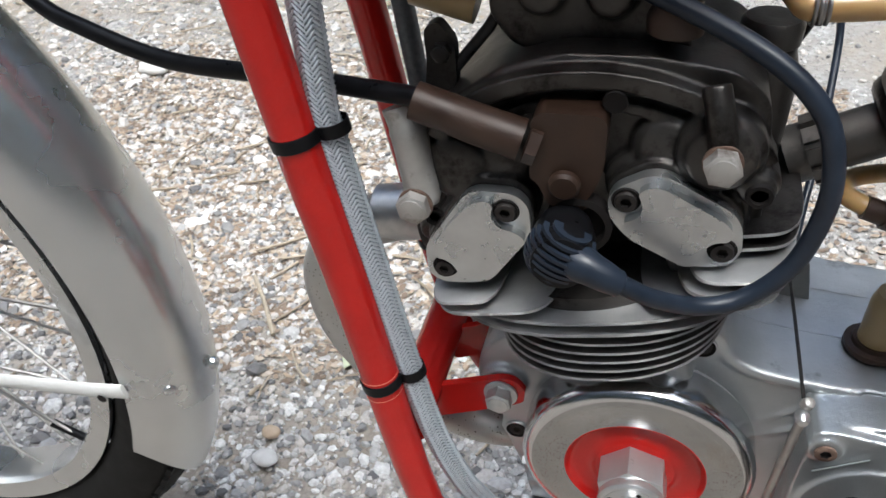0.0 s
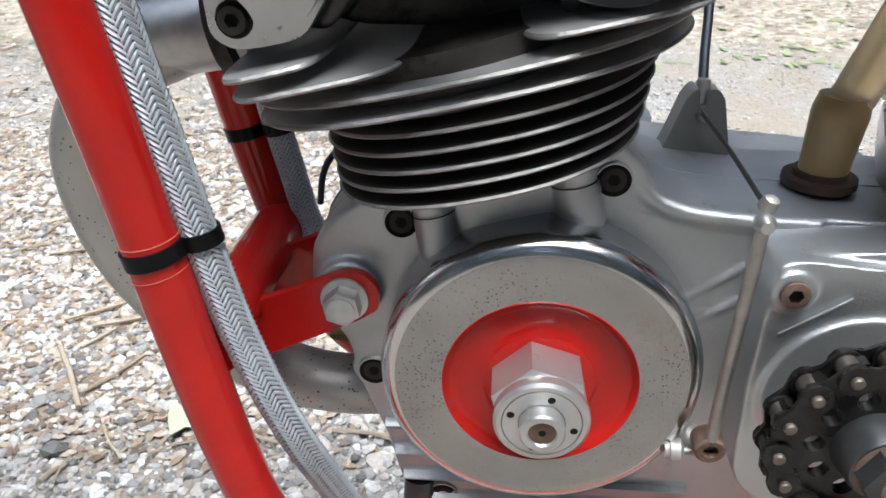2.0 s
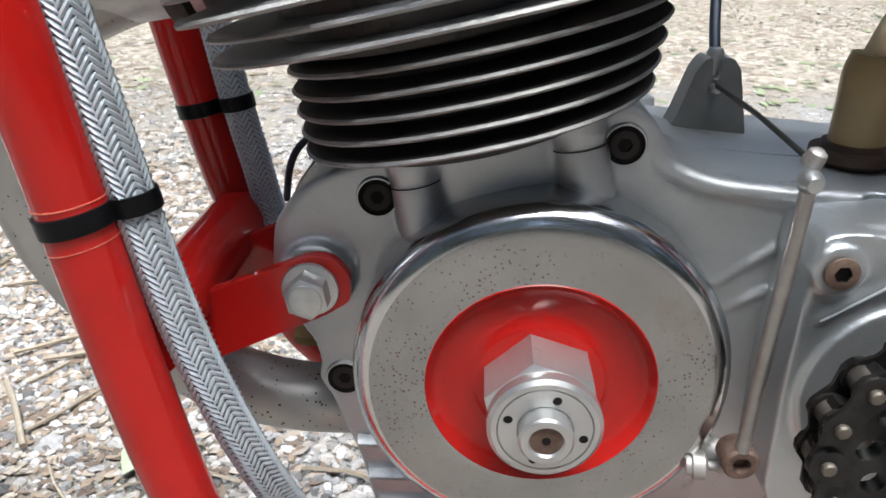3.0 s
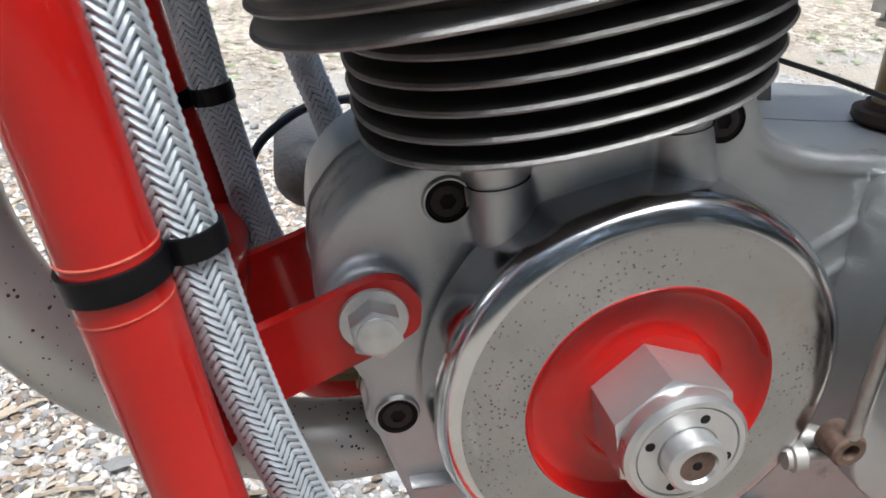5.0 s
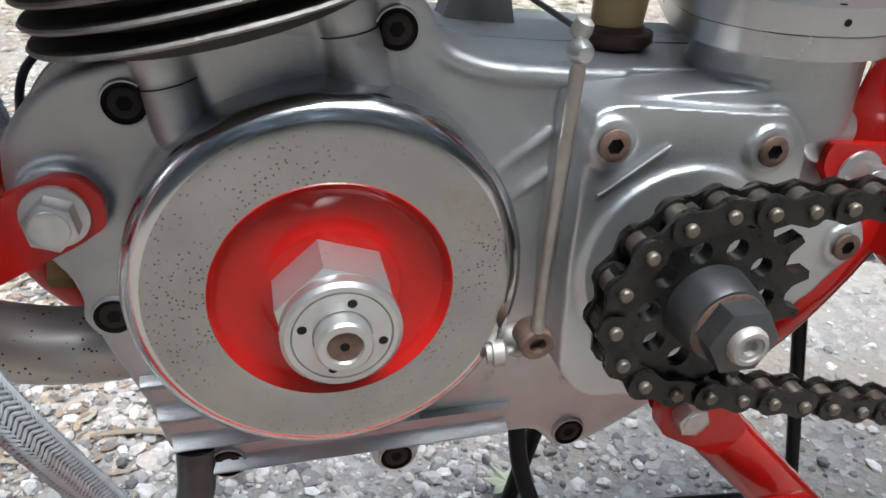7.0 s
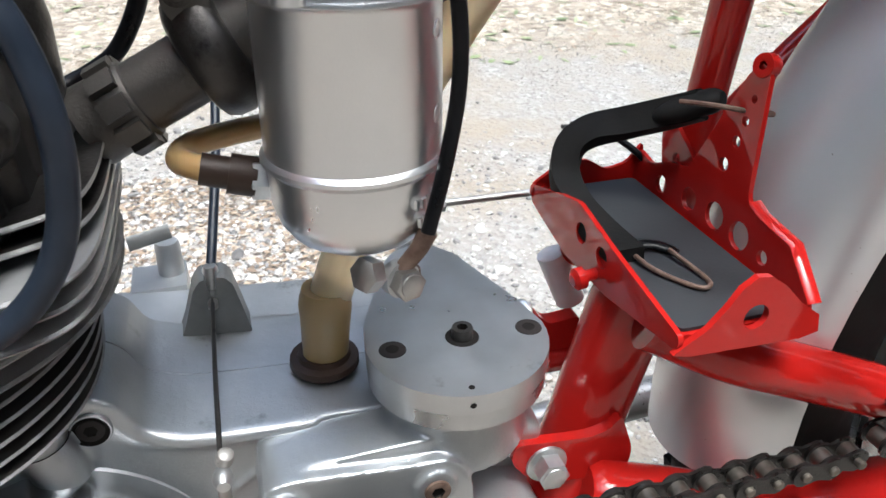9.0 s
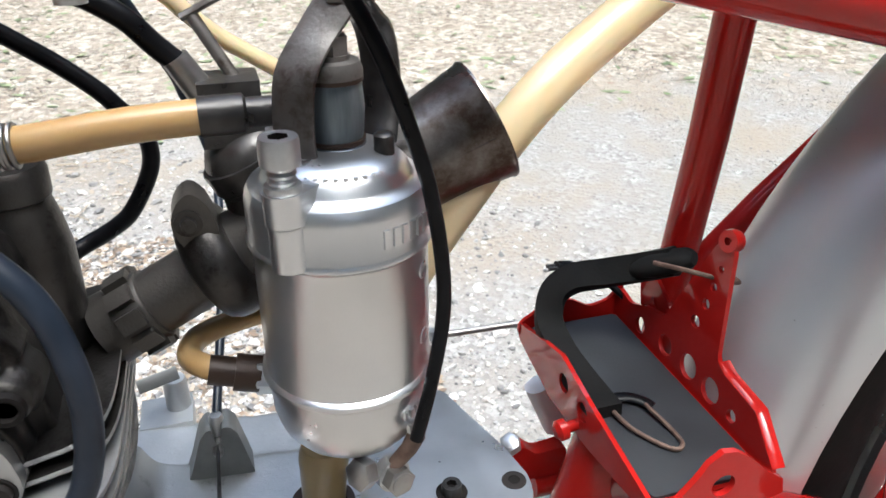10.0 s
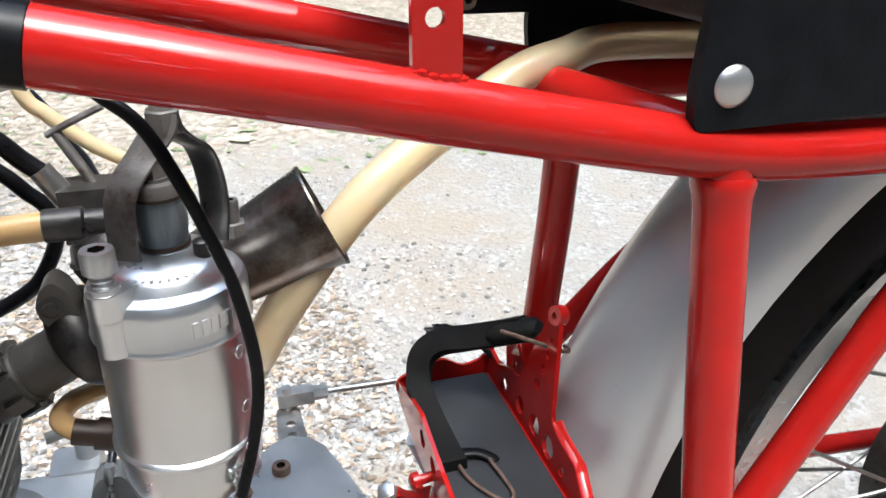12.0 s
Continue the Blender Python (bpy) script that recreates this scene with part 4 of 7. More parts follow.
# lip along the upper edge and two short ribs on the hollow wall below it
tube(bm, curve([(0.36, -0.48, 4.70), (0.42, -0.49, 4.60), (0.52, -0.50, 4.53), (0.68, -0.51, 4.49), (1.0, -0.51, 4.46), (1.2, -0.51, 4.45)], 5), 0.042, 12)
for p, q in (((0.66, -0.51, 4.06), (0.92, -0.53, 4.26)), ((0.70, -0.51, 3.93), (0.92, -0.53, 4.08))):
    tube(bm, [p, q], 0.017, 12)
for x, z in ((-0.645, 4.431), (0.287, 4.659), (-0.812, 3.59), (0.296, 2.654), (1.172, 2.652), (-0.47, 2.76)):
    lathe(bm, [(0, -0.2), (0.12, -0.2), (0.115, -0.01), (0, -0.01)], (x, CASE_Y, z), (0, -1, 0), 28)
case = cast("crankcase", bm, CAST, bike, "bare cast aluminium crankcase, oil-stained")
part("case_flange", plate(bmesh.new(), [(x * 1.006 - 0.003, 3.7 + (z - 3.7) * 1.006) for x, z in rounded(outline, 0.05, 2)], -0.10, -0.06, "y", bevel=0.01), CAST, case)
part("flywheel_seat", lathe(bmesh.new(), [(0, 0.0), (0.72, 0.0), (0.66, 0.1), (0.6, 0.12), (0, 0.12)], (0.0, -0.50, 3.8), (0, -1, 0), 56), CAST, case)
for x, z in ((-0.49, 4.51), (0.115, 4.665)):
    part("joint_line", lathe(bmesh.new(), [(0.10, 0), (0.1045, 0.001), (0.1045, 0.003), (0.10, 0.004)], (x, -0.565, z), (-0.2, 0.04, 1), 32), GAPSHADE, case)
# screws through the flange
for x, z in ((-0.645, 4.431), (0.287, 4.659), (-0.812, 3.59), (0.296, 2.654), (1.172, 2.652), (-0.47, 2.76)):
    # shallow ring; its black inside paints the shade of a deeper hole
    part("counterbore", lathe(bmesh.new(), [(0.09, -0.03), (0.083, 0.006), (0.08, 0.010), (0.075, 0.010), (0.072, 0.008), (0.070, 0.001), (0, 0.001)], (x, CASE_Y - 0.008, z), (0, -1, 0), 32, [0, 0, 0, 1, 1, 1]), [CAST, GAPSHADE], case)
    part("socket_screw", socket_screw((x, CASE_Y - 0.006, z), (0, -1, 0), 0.055, 0.009), [SCREW, GAPSHADE], case, "black socket screw")
# cooling ribs below the flywheel
bm = bmesh.new()
flutes = []
ridges = (2.745, 2.90, 3.075, 3.265)
for low, high in zip(ridges, ridges[1:]):
    flutes += [(-0.025, low - 0.008), (-0.03, low), (-0.025, low + 0.008)]
    flutes += [(-0.02 + 0.05 * math.sin(math.pi * u) ** 0.7, low + 0.012 + (high - low - 0.024) * u) for u in (0.1, 0.25, 0.4, 0.6, 0.75, 0.9)]
flutes += [(-0.025, high - 0.008), (-0.03, high), (-0.02, high + 0.012), (0.03, high + 0.02)]
rows = []
for y, z in flutes:
    start, end = -0.645 - (z - 2.745) * 0.235, 0.84 if z < 2.9 else 0.4
    rows.append([bm.verts.new(V(start + (end - start) * u, CASE_Y - 0.022 + y + (0.05 if u in (0, 1) else 0.0), z)) for u in (0, 0.004, 0.25, 0.5, 0.75, 0.996, 1)])
for one, two in zip(rows, rows[1:]):
    for i in range(6):
        bm.faces.new((one[i], one[i + 1], two[i + 1], two[i]))
part("fluted_panel", bm, CAST, case, angle=60)
# gear lever shaft boss by the rod
part("shaft_stub", lathe(bmesh.new(), [(0, 0), (0.055, 0), (0.055, 0.2), (0.07, 0.205), (0.07, 0.27), (0.05, 0.3), (0, 0.3)], (0.56, -0.62, 3.44), (0.75, -0.6, 0), 20), DULL, case)

# -- gearbox cover with chain sprocket --
gear = [(0.92, 4.44), (1.04, 4.46), (1.6, 4.40), (1.74, 4.40), (1.83, 4.28), (1.86, 4.0), (2.1, 3.93), (2.24, 3.9), (2.22, 3.74), (2.09, 3.6), (1.8, 3.32), (1.5, 3.12), (1.05, 3.14), (0.92, 3.3), (0.90, 3.8)]
bm = plate(bmesh.new(), rounded(gear, 0.09), -0.85, -0.44, "y", bevel=0.05)
plate(bm, rounded([(0.92, 4.36), (1.62, 4.34), (2.0, 4.36), (2.0, 4.47), (1.5, 4.47), (1.05, 4.46)], 0.06), -0.78, -0.2, "y", bevel=0.05)
lathe(bm, [(0, 0), (0.34, 0.0), (0.34, 0.36), (0, 0.36)], (1.86, -0.49, 4.26), (0, 0, 1), 40)
lathe(bm, [(0, 0), (0.15, 0), (0.13, 0.2), (0, 0.2)], (2.14, -0.42, 4.2), (0, -1, 0), 28)
for x, z in ((1.001, 4.322), (1.657, 4.262), (2.13, 3.81)):
    lathe(bm, [(0, -0.3), (0.10, -0.3), (0.095, 0.01), (0, 0.01)], (x, -0.865, z), (0, -1, 0), 28)
lathe(bm, [(0, -0.1), (0.45, -0.1), (0.40, 0.025), (0, 0.025)], (1.36, -0.85, 3.80), (0, -1, 0), 56)
cover = cast("gearbox_cover", bm, COVERCAST, bike, "cast aluminium gearbox cover", 0.012, 7)
for x, z in ((1.001, 4.322), (1.657, 4.262), (2.13, 3.81)):
    part("socket_screw", socket_screw((x, -0.882, z), (0, -1, 0), 0.060, 0.016), [RUST, GAPSHADE], cover, "rusty socket screw")
part("casting_mark", tube(bmesh.new(), [(0.98, -0.862, 4.12), (1.24, -0.862, 4.3)], 0.006, 6), COVERCAST, cover)

SPR = V(1.335, -1.115, 3.78)
P_CHAIN = 0.15875
TEETH = 15
R_SPR = P_CHAIN / 2 / math.sin(math.pi / TEETH)
teeth = []
for i in range(TEETH):
    for da, r in ((-0.42, R_SPR - 0.055), (-0.2, R_SPR - 0.03), (-0.1, R_SPR + 0.035), (0.1, R_SPR + 0.035), (0.2, R_SPR - 0.03), (0.42, R_SPR - 0.055)):
        a = 2 * math.pi * (i + 0.5 + da) / TEETH
        teeth.append((SPR.x + r * math.cos(a), SPR.z + r * math.sin(a)))
holes = [ring(SPR.x + 0.235 * math.cos(a), SPR.z + 0.235 * math.sin(a), 0.045, 12) for a in (2 * math.pi * i / 10 for i in range(10))]
sprocket = part("sprocket", plate(bmesh.new(), teeth, SPR.y - 0.03, SPR.y + 0.03, "y", holes), CHAINSTEEL, bike, "oily drive sprocket with round holes")
part("hub", lathe(bmesh.new(), [(0, 0.0), (0.175, 0.0), (0.17, 0.05), (0.158, 0.15), (0.148, 0.175), (0.13, 0.18), (0.125, 0.15), (0, 0.15)], SPR, (0, -1, 0), 36), HUBSTEEL, sprocket)
part("hub_washer", lathe(bmesh.new(), [(0, 0), (0.138, 0), (0.138, 0.03), (0.13, 0.036), (0, 0.036)], SPR + V(0, -0.15, 0), (0, -1, 0), 36), RUST, sprocket, "rust-tinged washer")
part("hub_nut", hexagon(bmesh.new(), SPR + V(0, -0.18, 0), (0, -1, 0), 0.235, 0.0, 0.10, 0.1), HUBSTEEL, sprocket)
part("shaft_end", lathe(bmesh.new(), [(0, 0), (0.075, 0), (0.075, 0.02), (0.066, 0.035), (0.05, 0.036), (0.048, 0.028), (0.03, 0.028), (0.025, 0.01), (0, 0.01)], SPR + V(0, -0.278, 0), (0, -1, 0), 24), DULL, sprocket)
part("hub_back", lathe(bmesh.new(), [(0, 0), (0.16, 0), (0.16, 0.24), (0, 0.24)], SPR + V(0, 0.25, 0), (0, -1, 0), 28), CHAINSTEEL, sprocket)

# chain: upper run to the rear, round the sprocket, lower run to the rear
REAR = V(7.25, SPR.y, 3.93)
R_REAR = 1.14


def chain_line():
    """Pin places: along the upper run to the front, round the sprocket, back along the lower run and round the rear sprocket."""
    top_dir, low_dir = V(1, 0, -0.015).normalized(), V(1, 0, -0.26).normalized()
    a0 = math.pi / 2 + 0.02
    start = SPR + V(math.cos(a0), 0, math.sin(a0)) * R_SPR
    wrap = [start]
    a = a0 + 2 * math.pi / TEETH
    while a < radians(262):
        wrap.append(SPR + V(math.cos(a), 0, math.sin(a)) * R_SPR)
        a += 2 * math.pi / TEETH
    upper = [start + top_dir * P_CHAIN * i for i in range(15, 0, -1)]
    lower = [wrap[-1] + low_dir * P_CHAIN * i for i in range(1, 15)]
    # visible runs fit the camera's view; beyond them the chain bends to the sprocket
    back = [lower[-1]] + [REAR + V(math.cos(a), 0, math.sin(a)) * R_REAR for a in [radians(-108 + 7.5 * k) for k in range(29)]] + [upper[0]]
    bend = curve([lower[-2], lower[-1], V(5.2, SPR.y, 2.62)] + back[1:-1] + [V(5.2, SPR.y, 4.62), upper[0], upper[1]], 10)
    bend = bend[10:-10]
    loop = even(bend, P_CHAIN)
    return upper + wrap + lower + loop[1:-1]


def link_outline(p, q, r, waist):
    d = (q - p).normalized()
    u, w = V(d.x, 0, d.z), V(-d.z, 0, d.x)
    out = []
    for c, s in ((p, -1), (q, 1)):
        for k in range(7):
            a = -math.pi / 2 + math.pi * k / 6
            v = c + u * s * math.cos(a) * r + w * s * math.sin(a) * r
            out.append((v.x, v.z))
        mid = (p + q) / 2 + w * s * waist
        out.append((mid.x, mid.z))
    return out


chain = part("chain", bmesh.new(), CHAINSTEEL, bike, "oily dark roller chain")
line = chain_line()
for i, (p, q) in enumerate(zip(line, line[1:])):
    bm = bmesh.new()
    for s in (-1, 1):
        y = SPR.y + s * (0.062 if i % 2 else 0.045)
        plate(bm, link_outline(p, q, 0.066, 0.045), y - 0.008, y + 0.008, "y")
    part("link", bm, CHAINSTEEL, chain)
for i, p in enumerate(line):
    part("roller", lathe(bmesh.new(), [(0, -0.04), (0.05, -0.04), (0.05, 0.04), (0, 0.04)], p, (0, 1, 0), 16), ROLLER, chain)
    part("pin", lathe(bmesh.new(), [(0, 0), (0.026, 0), (0.026, 0.165), (0.02, 0.172), (0, 0.175)], p + V(0, 0.08, 0), (0, -1, 0), 14), PIN, chain)

# -- flywheel --
FW = V(0, -0.866, 3.8)
wheel = part("flywheel", lathe(bmesh.new(), [(0.44, 0.0), (0.60, 0.0), (0.655, -0.004), (0.69, -0.016), (0.715, -0.04), (0.728, -0.075), (0.73, -0.11), (0.73, -0.3), (0.72, -0.31), (0.3, -0.31)], FW, (0, -1, 0), 96, [0, 0, 1, 1, 1, 1, 1, 1, 1]), [CHROME, RIM], bike, "polished flywheel with speckled face and red middle")
part("red_disc", lathe(bmesh.new(), [(0.441, 0.0), (0.437, 0.004), (0.428, -0.004), (0.415, -0.03), (0.395, -0.045), (0.37, -0.05), (0.31, -0.05), (0.265, -0.044), (0.25, -0.03), (0.24, -0.025), (0, -0.025)], FW, (0, -1, 0), 72), RED, wheel, "red painted recessed disc")
part("big_nut", hexagon(bmesh.new(), FW, (0, -1, 0), 0.39, -0.05, 0.19, 0.10, 0.314), BRIGHT, wheel, "large alloy hexagon nut")
part("collar", lathe(bmesh.new(), [(0, 0.18), (0.19, 0.18), (0.205, 0.2), (0.205, 0.245), (0.19, 0.258), (0.172, 0.258), (0.168, 0.25), (0.165, 0.257), (0.10, 0.257), (0.10, 0.24), (0, 0.24)], FW, (0, -1, 0), 48), BRIGHT, wheel)
part("centre_boss", lathe(bmesh.new(), [(0, 0.24), (0.096, 0.24), (0.096, 0.318), (0.087, 0.327), (0.063, 0.327), (0.058, 0.316), (0, 0.316)], FW, (0, -1, 0), 40, [0, 0, 0, 0, 0, 1]), [BRIGHT, RUST], wheel, "turned alloy boss with a rusty centre")
# pit and spanner holes are dark discs, their shade given by colour alone
part("centre_pit", lathe(bmesh.new(), [(0, 0.0), (0.016, 0.0), (0.014, 0.004), (0, 0.002)], FW + V(0, -0.3165, 0), (0, -1, 0), 14), GAPSHADE, wheel)
for x, z in ((0.035, 3.924), (-0.131, 3.841), (0.136, 3.767), (-0.035, 3.67)):
    part("spanner_hole", lathe(bmesh.new(), [(0, 0), (0.017, 0), (0.015, 0.003), (0, 0.002)], (x, FW.y - 0.2565, z), (0, -1, 0), 14), GAPSHADE, wheel)

# -- gear linkage and cable bracket --
rod = part("link_rod", tube(bmesh.new(), [(0.79, -0.97, 4.66), (0.775, -0.95, 4.1), (0.765, -0.94, 3.6)], [0.026, 0.028, 0.027], 16), STEEL, bike, "spotted steel link rod with clevis ends")
part("ball_end", lathe(bmesh.new(), [(0, -0.05), (0.025, -0.045), (0.038, -0.02), (0.042, 0.0), (0.038, 0.02), (0.025, 0.045), (0, 0.05)], (0.79, -0.97, 4.68), (0, -1, 0), 20), ZINC, rod)
part("end_nut", lathe(bmesh.new(), [(0, 0), (0.034, 0), (0.036, 0.02), (0.03, 0.05), (0.015, 0.06), (0, 0.06)], (0.80, -0.92, 4.72), (0.3, -0.3, 1), 18), DULL, rod)
part("eye", lathe(bmesh.new(), [(0.028, -0.05), (0.07, -0.05), (0.07, 0.05), (0.06, 0.06), (0.035, 0.06), (0.03, 0.02), (0, 0.02)], (0.768, -0.90, 3.54), (0, -1, 0), 20), RUST, rod, "rusty round rod eye")
part("eye_pin", lathe(bmesh.new(), [(0, 0), (0.045, 0), (0.045, 0.02), (0.058, 0.025), (0.058, 0.07), (0.04, 0.08), (0.02, 0.085), (0.02, 0.2), (0, 0.2)], (0.60, -0.84, 3.44), (1, -0.15, 0.1), 20), DULL, rod)
cable = part("clutch_cable", tube(bmesh.new(), curve([(0.79, -0.95, 4.74), (0.795, -0.4, 4.75), (0.806, 0.22, 4.73)], 6), 0.011, 10), DARKSTEEL, bike, "bare steel clutch cable")
part("sheath", tube(bmesh.new(), curve([(0.815, 0.3, 4.84), (0.85, 0.5, 4.965), (0.926, 0.9, 5.287), (0.985, 1.4, 5.751), (0.946, 1.5, 6.012), (0.868, 1.5, 6.278), (0.8, 1.4, 6.5), (0.5, 1.1, 7.1), (-0.6, 0.6, 7.9)], 8), 0.026, 14), LEAD, cable)
part("ferrule", lathe(bmesh.new(), [(0, 0), (0.02, 0), (0.026, 0.02), (0.026, 0.06), (0.015, 0.08), (0, 0.08)], (0.806, 0.24, 4.715), (0, -1, 0), 16), STEEL, cable)
part("adjuster", lathe(bmesh.new(), [(0, 0), (0.04, 0), (0.04, 0.1), (0.03, 0.12), (0, 0.12)], (0.815, 0.3, 4.76), (0, 0, 1), 16), ZINC, cable)
tower = [(0.62, 4.5), (0.98, 4.5), (0.955, 4.62), (0.915, 4.80), (0.88, 4.845), (0.838, 4.85), (0.826, 4.75), (0.796, 4.75), (0.784, 4.85), (0.755, 4.84), (0.72, 4.79), (0.66, 4.6)]
part("cable_bracket", plate(bmesh.new(), rounded(tower, 0.015), 0.22, 0.38, "y", bevel=0.012), GREYPAINT, bike, "grey forked cable bracket")

# stub and strip behind the case
part("stub_base", block(bmesh.new(), (0.36, 0.72, 4.40), (0.66, 1.0, 4.54), 0.03), CAST, case)
part("stub", lathe(bmesh.new(), [(0, 0), (0.075, 0), (0.07, 0.22), (0.06, 0.24), (0, 0.24)], (0.58, 0.9, 4.5), (0, 0, 1), 24), CAST, case)
part("stub_strip", strap(bmesh.new(), [(0.40, 0.72, 4.84), (0.62, 0.78, 4.86)], 0.08, 0.02, (0, 0.4, 1)), GREYPAINT, case)

# -- breather cap and its hose --
brass = part("breather_cap", lathe(bmesh.new(), [(0, 0), (0.108, 0), (0.112, 0.1), (0.122, 0.28), (0.126, 0.33), (0.122, 0.37), (0.11, 0.42), (0, 0.42)], (1.30, -0.16, 4.52), (0.06, 0, 1), 32), CAP, bike, "brown plastic breather elbow")
part("notched_ring", lathe(bmesh.new(), [(0, 0), (0.15, 0), (0.17, 0.02), (0.168, 0.055), (0.13, 0.06), (0.125, 0.085), (0, 0.085)], (1.295, -0.16, 4.50), (0, 0, 1), 20), BRONZE, brass, "rusty notched ring")
part("breather_hose", tube(bmesh.new(), curve([(1.33, -0.16, 4.85), (1.42, -0.16, 5.1), (1.555, -0.2, 5.51), (1.735, -0.3, 5.90), (1.97, -0.35, 6.285), (2.235, -0.35, 6.62), (2.57, -0.25, 6.85), (3.12, -0.05, 7.11), (3.46, 0.05, 7.19), (3.81, 0.1, 7.24), (4.95, 0.1, 7.2)], 8), 0.10, 20), PALE, bike, "pale amber plastic breather hose")

# -- round cover on top of the gearbox --
tear = [(1.86 + 0.42 * math.cos(a), -0.5 + 0.42 * math.sin(a)) for a in [math.pi * (1 + k / 20) for k in range(21)]]
tear += [(2.24, -0.3), (2.08, 0.22), (2.0, 0.33), (1.88, 0.38), (1.76, 0.33), (1.68, 0.22), (1.47, -0.3)]
drum = part("selector_cover", plate(bmesh.new(), tear, 4.69, 4.79, "z", bevel=0.012), GREYALLOY, bike, "machined alloy cover plate held by screws")
low = [(1.86 + (x - 1.86) * 0.985, -0.5 + (y + 0.5) * 0.985) for x, y in tear]
part("lower_plate", plate(bmesh.new(), low, 4.60, 4.685, "z", bevel=0.012), POLISHED, drum)
part("cap_screw", socket_screw((1.79, 0.06, 4.79), (0, 0, 1), 0.055, 0.05), [RUST, GAPSHADE], drum, "rusty socket screw")
for x, y in ((1.555, -0.52), (2.2, -0.528)):
    part("countersunk_screw", lathe(bmesh.new(), [(0, 0), (0.062, 0.0), (0.06, 0.004), (0.03, 0.005), (0.027, 0.0025), (0, 0.0025)], (x, y, 4.79), (0, 0, 1), 20, [0, 0, 0, 1, 1]), [SCREW, GAPSHADE], drum, "rusty countersunk screw")
# pocket shown by a dark disc instead of a shaded hollow
part("pocket", lathe(bmesh.new(), [(0, 0), (0.078, 0.0), (0.074, 0.003), (0, 0.002)], (1.882, -0.512, 4.79), (0, 0, 1), 28), GAPSHADE, drum)
part("centre_screw", socket_screw((1.882, -0.512, 4.79), (0, 0, 1), 0.05, 0.055), [DARKSTEEL, GAPSHADE], drum)
# oil holes likewise: dark discs coloured like their shade
for o, d in (((1.81, -0.86, 4.79), (0, 0, 1)), ((1.80, -0.917, 4.74), (-0.1, -1, 0))):
    part("oil_hole", lathe(bmesh.new(), [(0, 0), (0.014, 0), (0.012, 0.003), (0, 0.002)], o, d, 14), GAPSHADE, drum)
lever = part("selector_lever", plate(bmesh.new(), rounded([(1.79, 0.2), (1.99, 0.2), (1.98, 0.7), (1.93, 0.76), (1.87, 0.76), (1.82, 0.7)], 0.03), 4.73, 4.76, "z", [ring(1.9, 0.42, 0.035, 12), ring(1.9, 0.54, 0.035, 12)]), STEEL, bike, "drilled selector lever with threaded rod")
part("rod_clevis", block(bmesh.new(), (1.84, 0.68, 4.79), (2.08, 0.78, 4.89), 0.015), ZINC, lever)
part("clevis_pin", lathe(bmesh.new(), [(0, 0), (0.035, 0), (0.035, 0.2), (0, 0.2)], (1.9, 0.72, 4.73), (0, 0, 1), 16), ZINC, lever)
part("rod_nut", hexagon(bmesh.new(), (2.08, 0.73, 4.84), (1, 0, 0.02), 0.09, 0.0, 0.1), ZINC, lever)
part("selector_rod", tube(bmesh.new(), [(2.1, 0.73, 4.84), (3.4, 0.6, 4.9)], 0.022, 12), STEEL, lever)

# raised dark disc in place of a screw hole, shade given as colour
part("case_hole_disc", lathe(bmesh.new(), [(0, 0), (0.055, 0), (0.055, 0.02), (0.04, 0.03), (0, 0.022)], (1.118, -0.73, 3.216), (0, -1, 0), 20), SCREW, case)

# -- cylinder --
TILT = math.tan(radians(12.5))


def fin_outline(cx, cy, hx, hy, power, n=56):
    out = []
    for i in range(n):
        a = 2 * math.pi * i / n
        c, s = math.cos(a), math.sin(a)
        out.append((cx + hx * math.copysign(abs(c) ** (2 / power), c), cy + hy * math.copysign(abs(s) ** (2 / power), s)))
    return out


def fin(bm, outline, z, thick, pivot=-0.3):
    """One leaning cooling fin, thinner at its rounded, machined edge."""
    mx = sum(p[0] for p in outline) / len(outline)
    my = sum(p[1] for p in outline) / len(outline)
    loops = []
    for k, h in ((0.5, -0.5), (0.93, -0.42), (0.988, -0.3), (1.0, 0.0), (0.988, 0.3), (0.93, 0.42), (0.5, 0.5)):
        loops.append([bm.verts.new(V(mx + (x - mx) * k, my + (y - my) * k, z + h * thick + (mx + (x - mx) * k - pivot) * TILT)) for x, y in outline])
    n = len(outline)
    for j, (one, two) in enumerate(zip(loops, loops[1:])):
        for i in range(n):
            f = bm.faces.new((one[i], one[(i + 1) % n], two[(i + 1) % n], two[i]))
            f.material_index = 1 if 1 <= j <= 4 and j in (2, 3) else 0
    bm.faces.new(loops[0][::-1])
    bm.faces.new(loops[-1])
    return bm


barrel = part("cylinder_barrel", lathe(bmesh.new(), [(0, 0), (0.5, 0), (0.5, 0.5), (0, 0.5)], (-0.26, Y0, 4.70), (-TILT, 0, 1), 48), BARRELFIN, bike, "finned cylinder barrel with bright fin edges")
for k in range(5):
    part("fin", fin(bmesh.new(), fin_outline(-0.27, Y0, 0.65 + 0.012 * k, 0.66 + 0.01 * k, 2.3), 4.765 + 0.077 * k, 0.03), [BARRELFIN, FINEDGE], barrel)
head = part("cylinder_head", lathe(bmesh.new(), [(0, 0), (0.62, 0), (0.62, 0.22), (0, 0.22)], (-0.36, Y0, 5.1), (-TILT, 0, 1), 48), HEADCAST, bike, "finned cylinder head darkened by heat and oil")
for k in range(2):
    part("fin", fin(bmesh.new(), fin_outline(-0.345, Y0, 0.88 + 0.012 * k, 0.72, 2.6), 5.16 + 0.082 * k, 0.034), [FINS, FINEDGE], head)
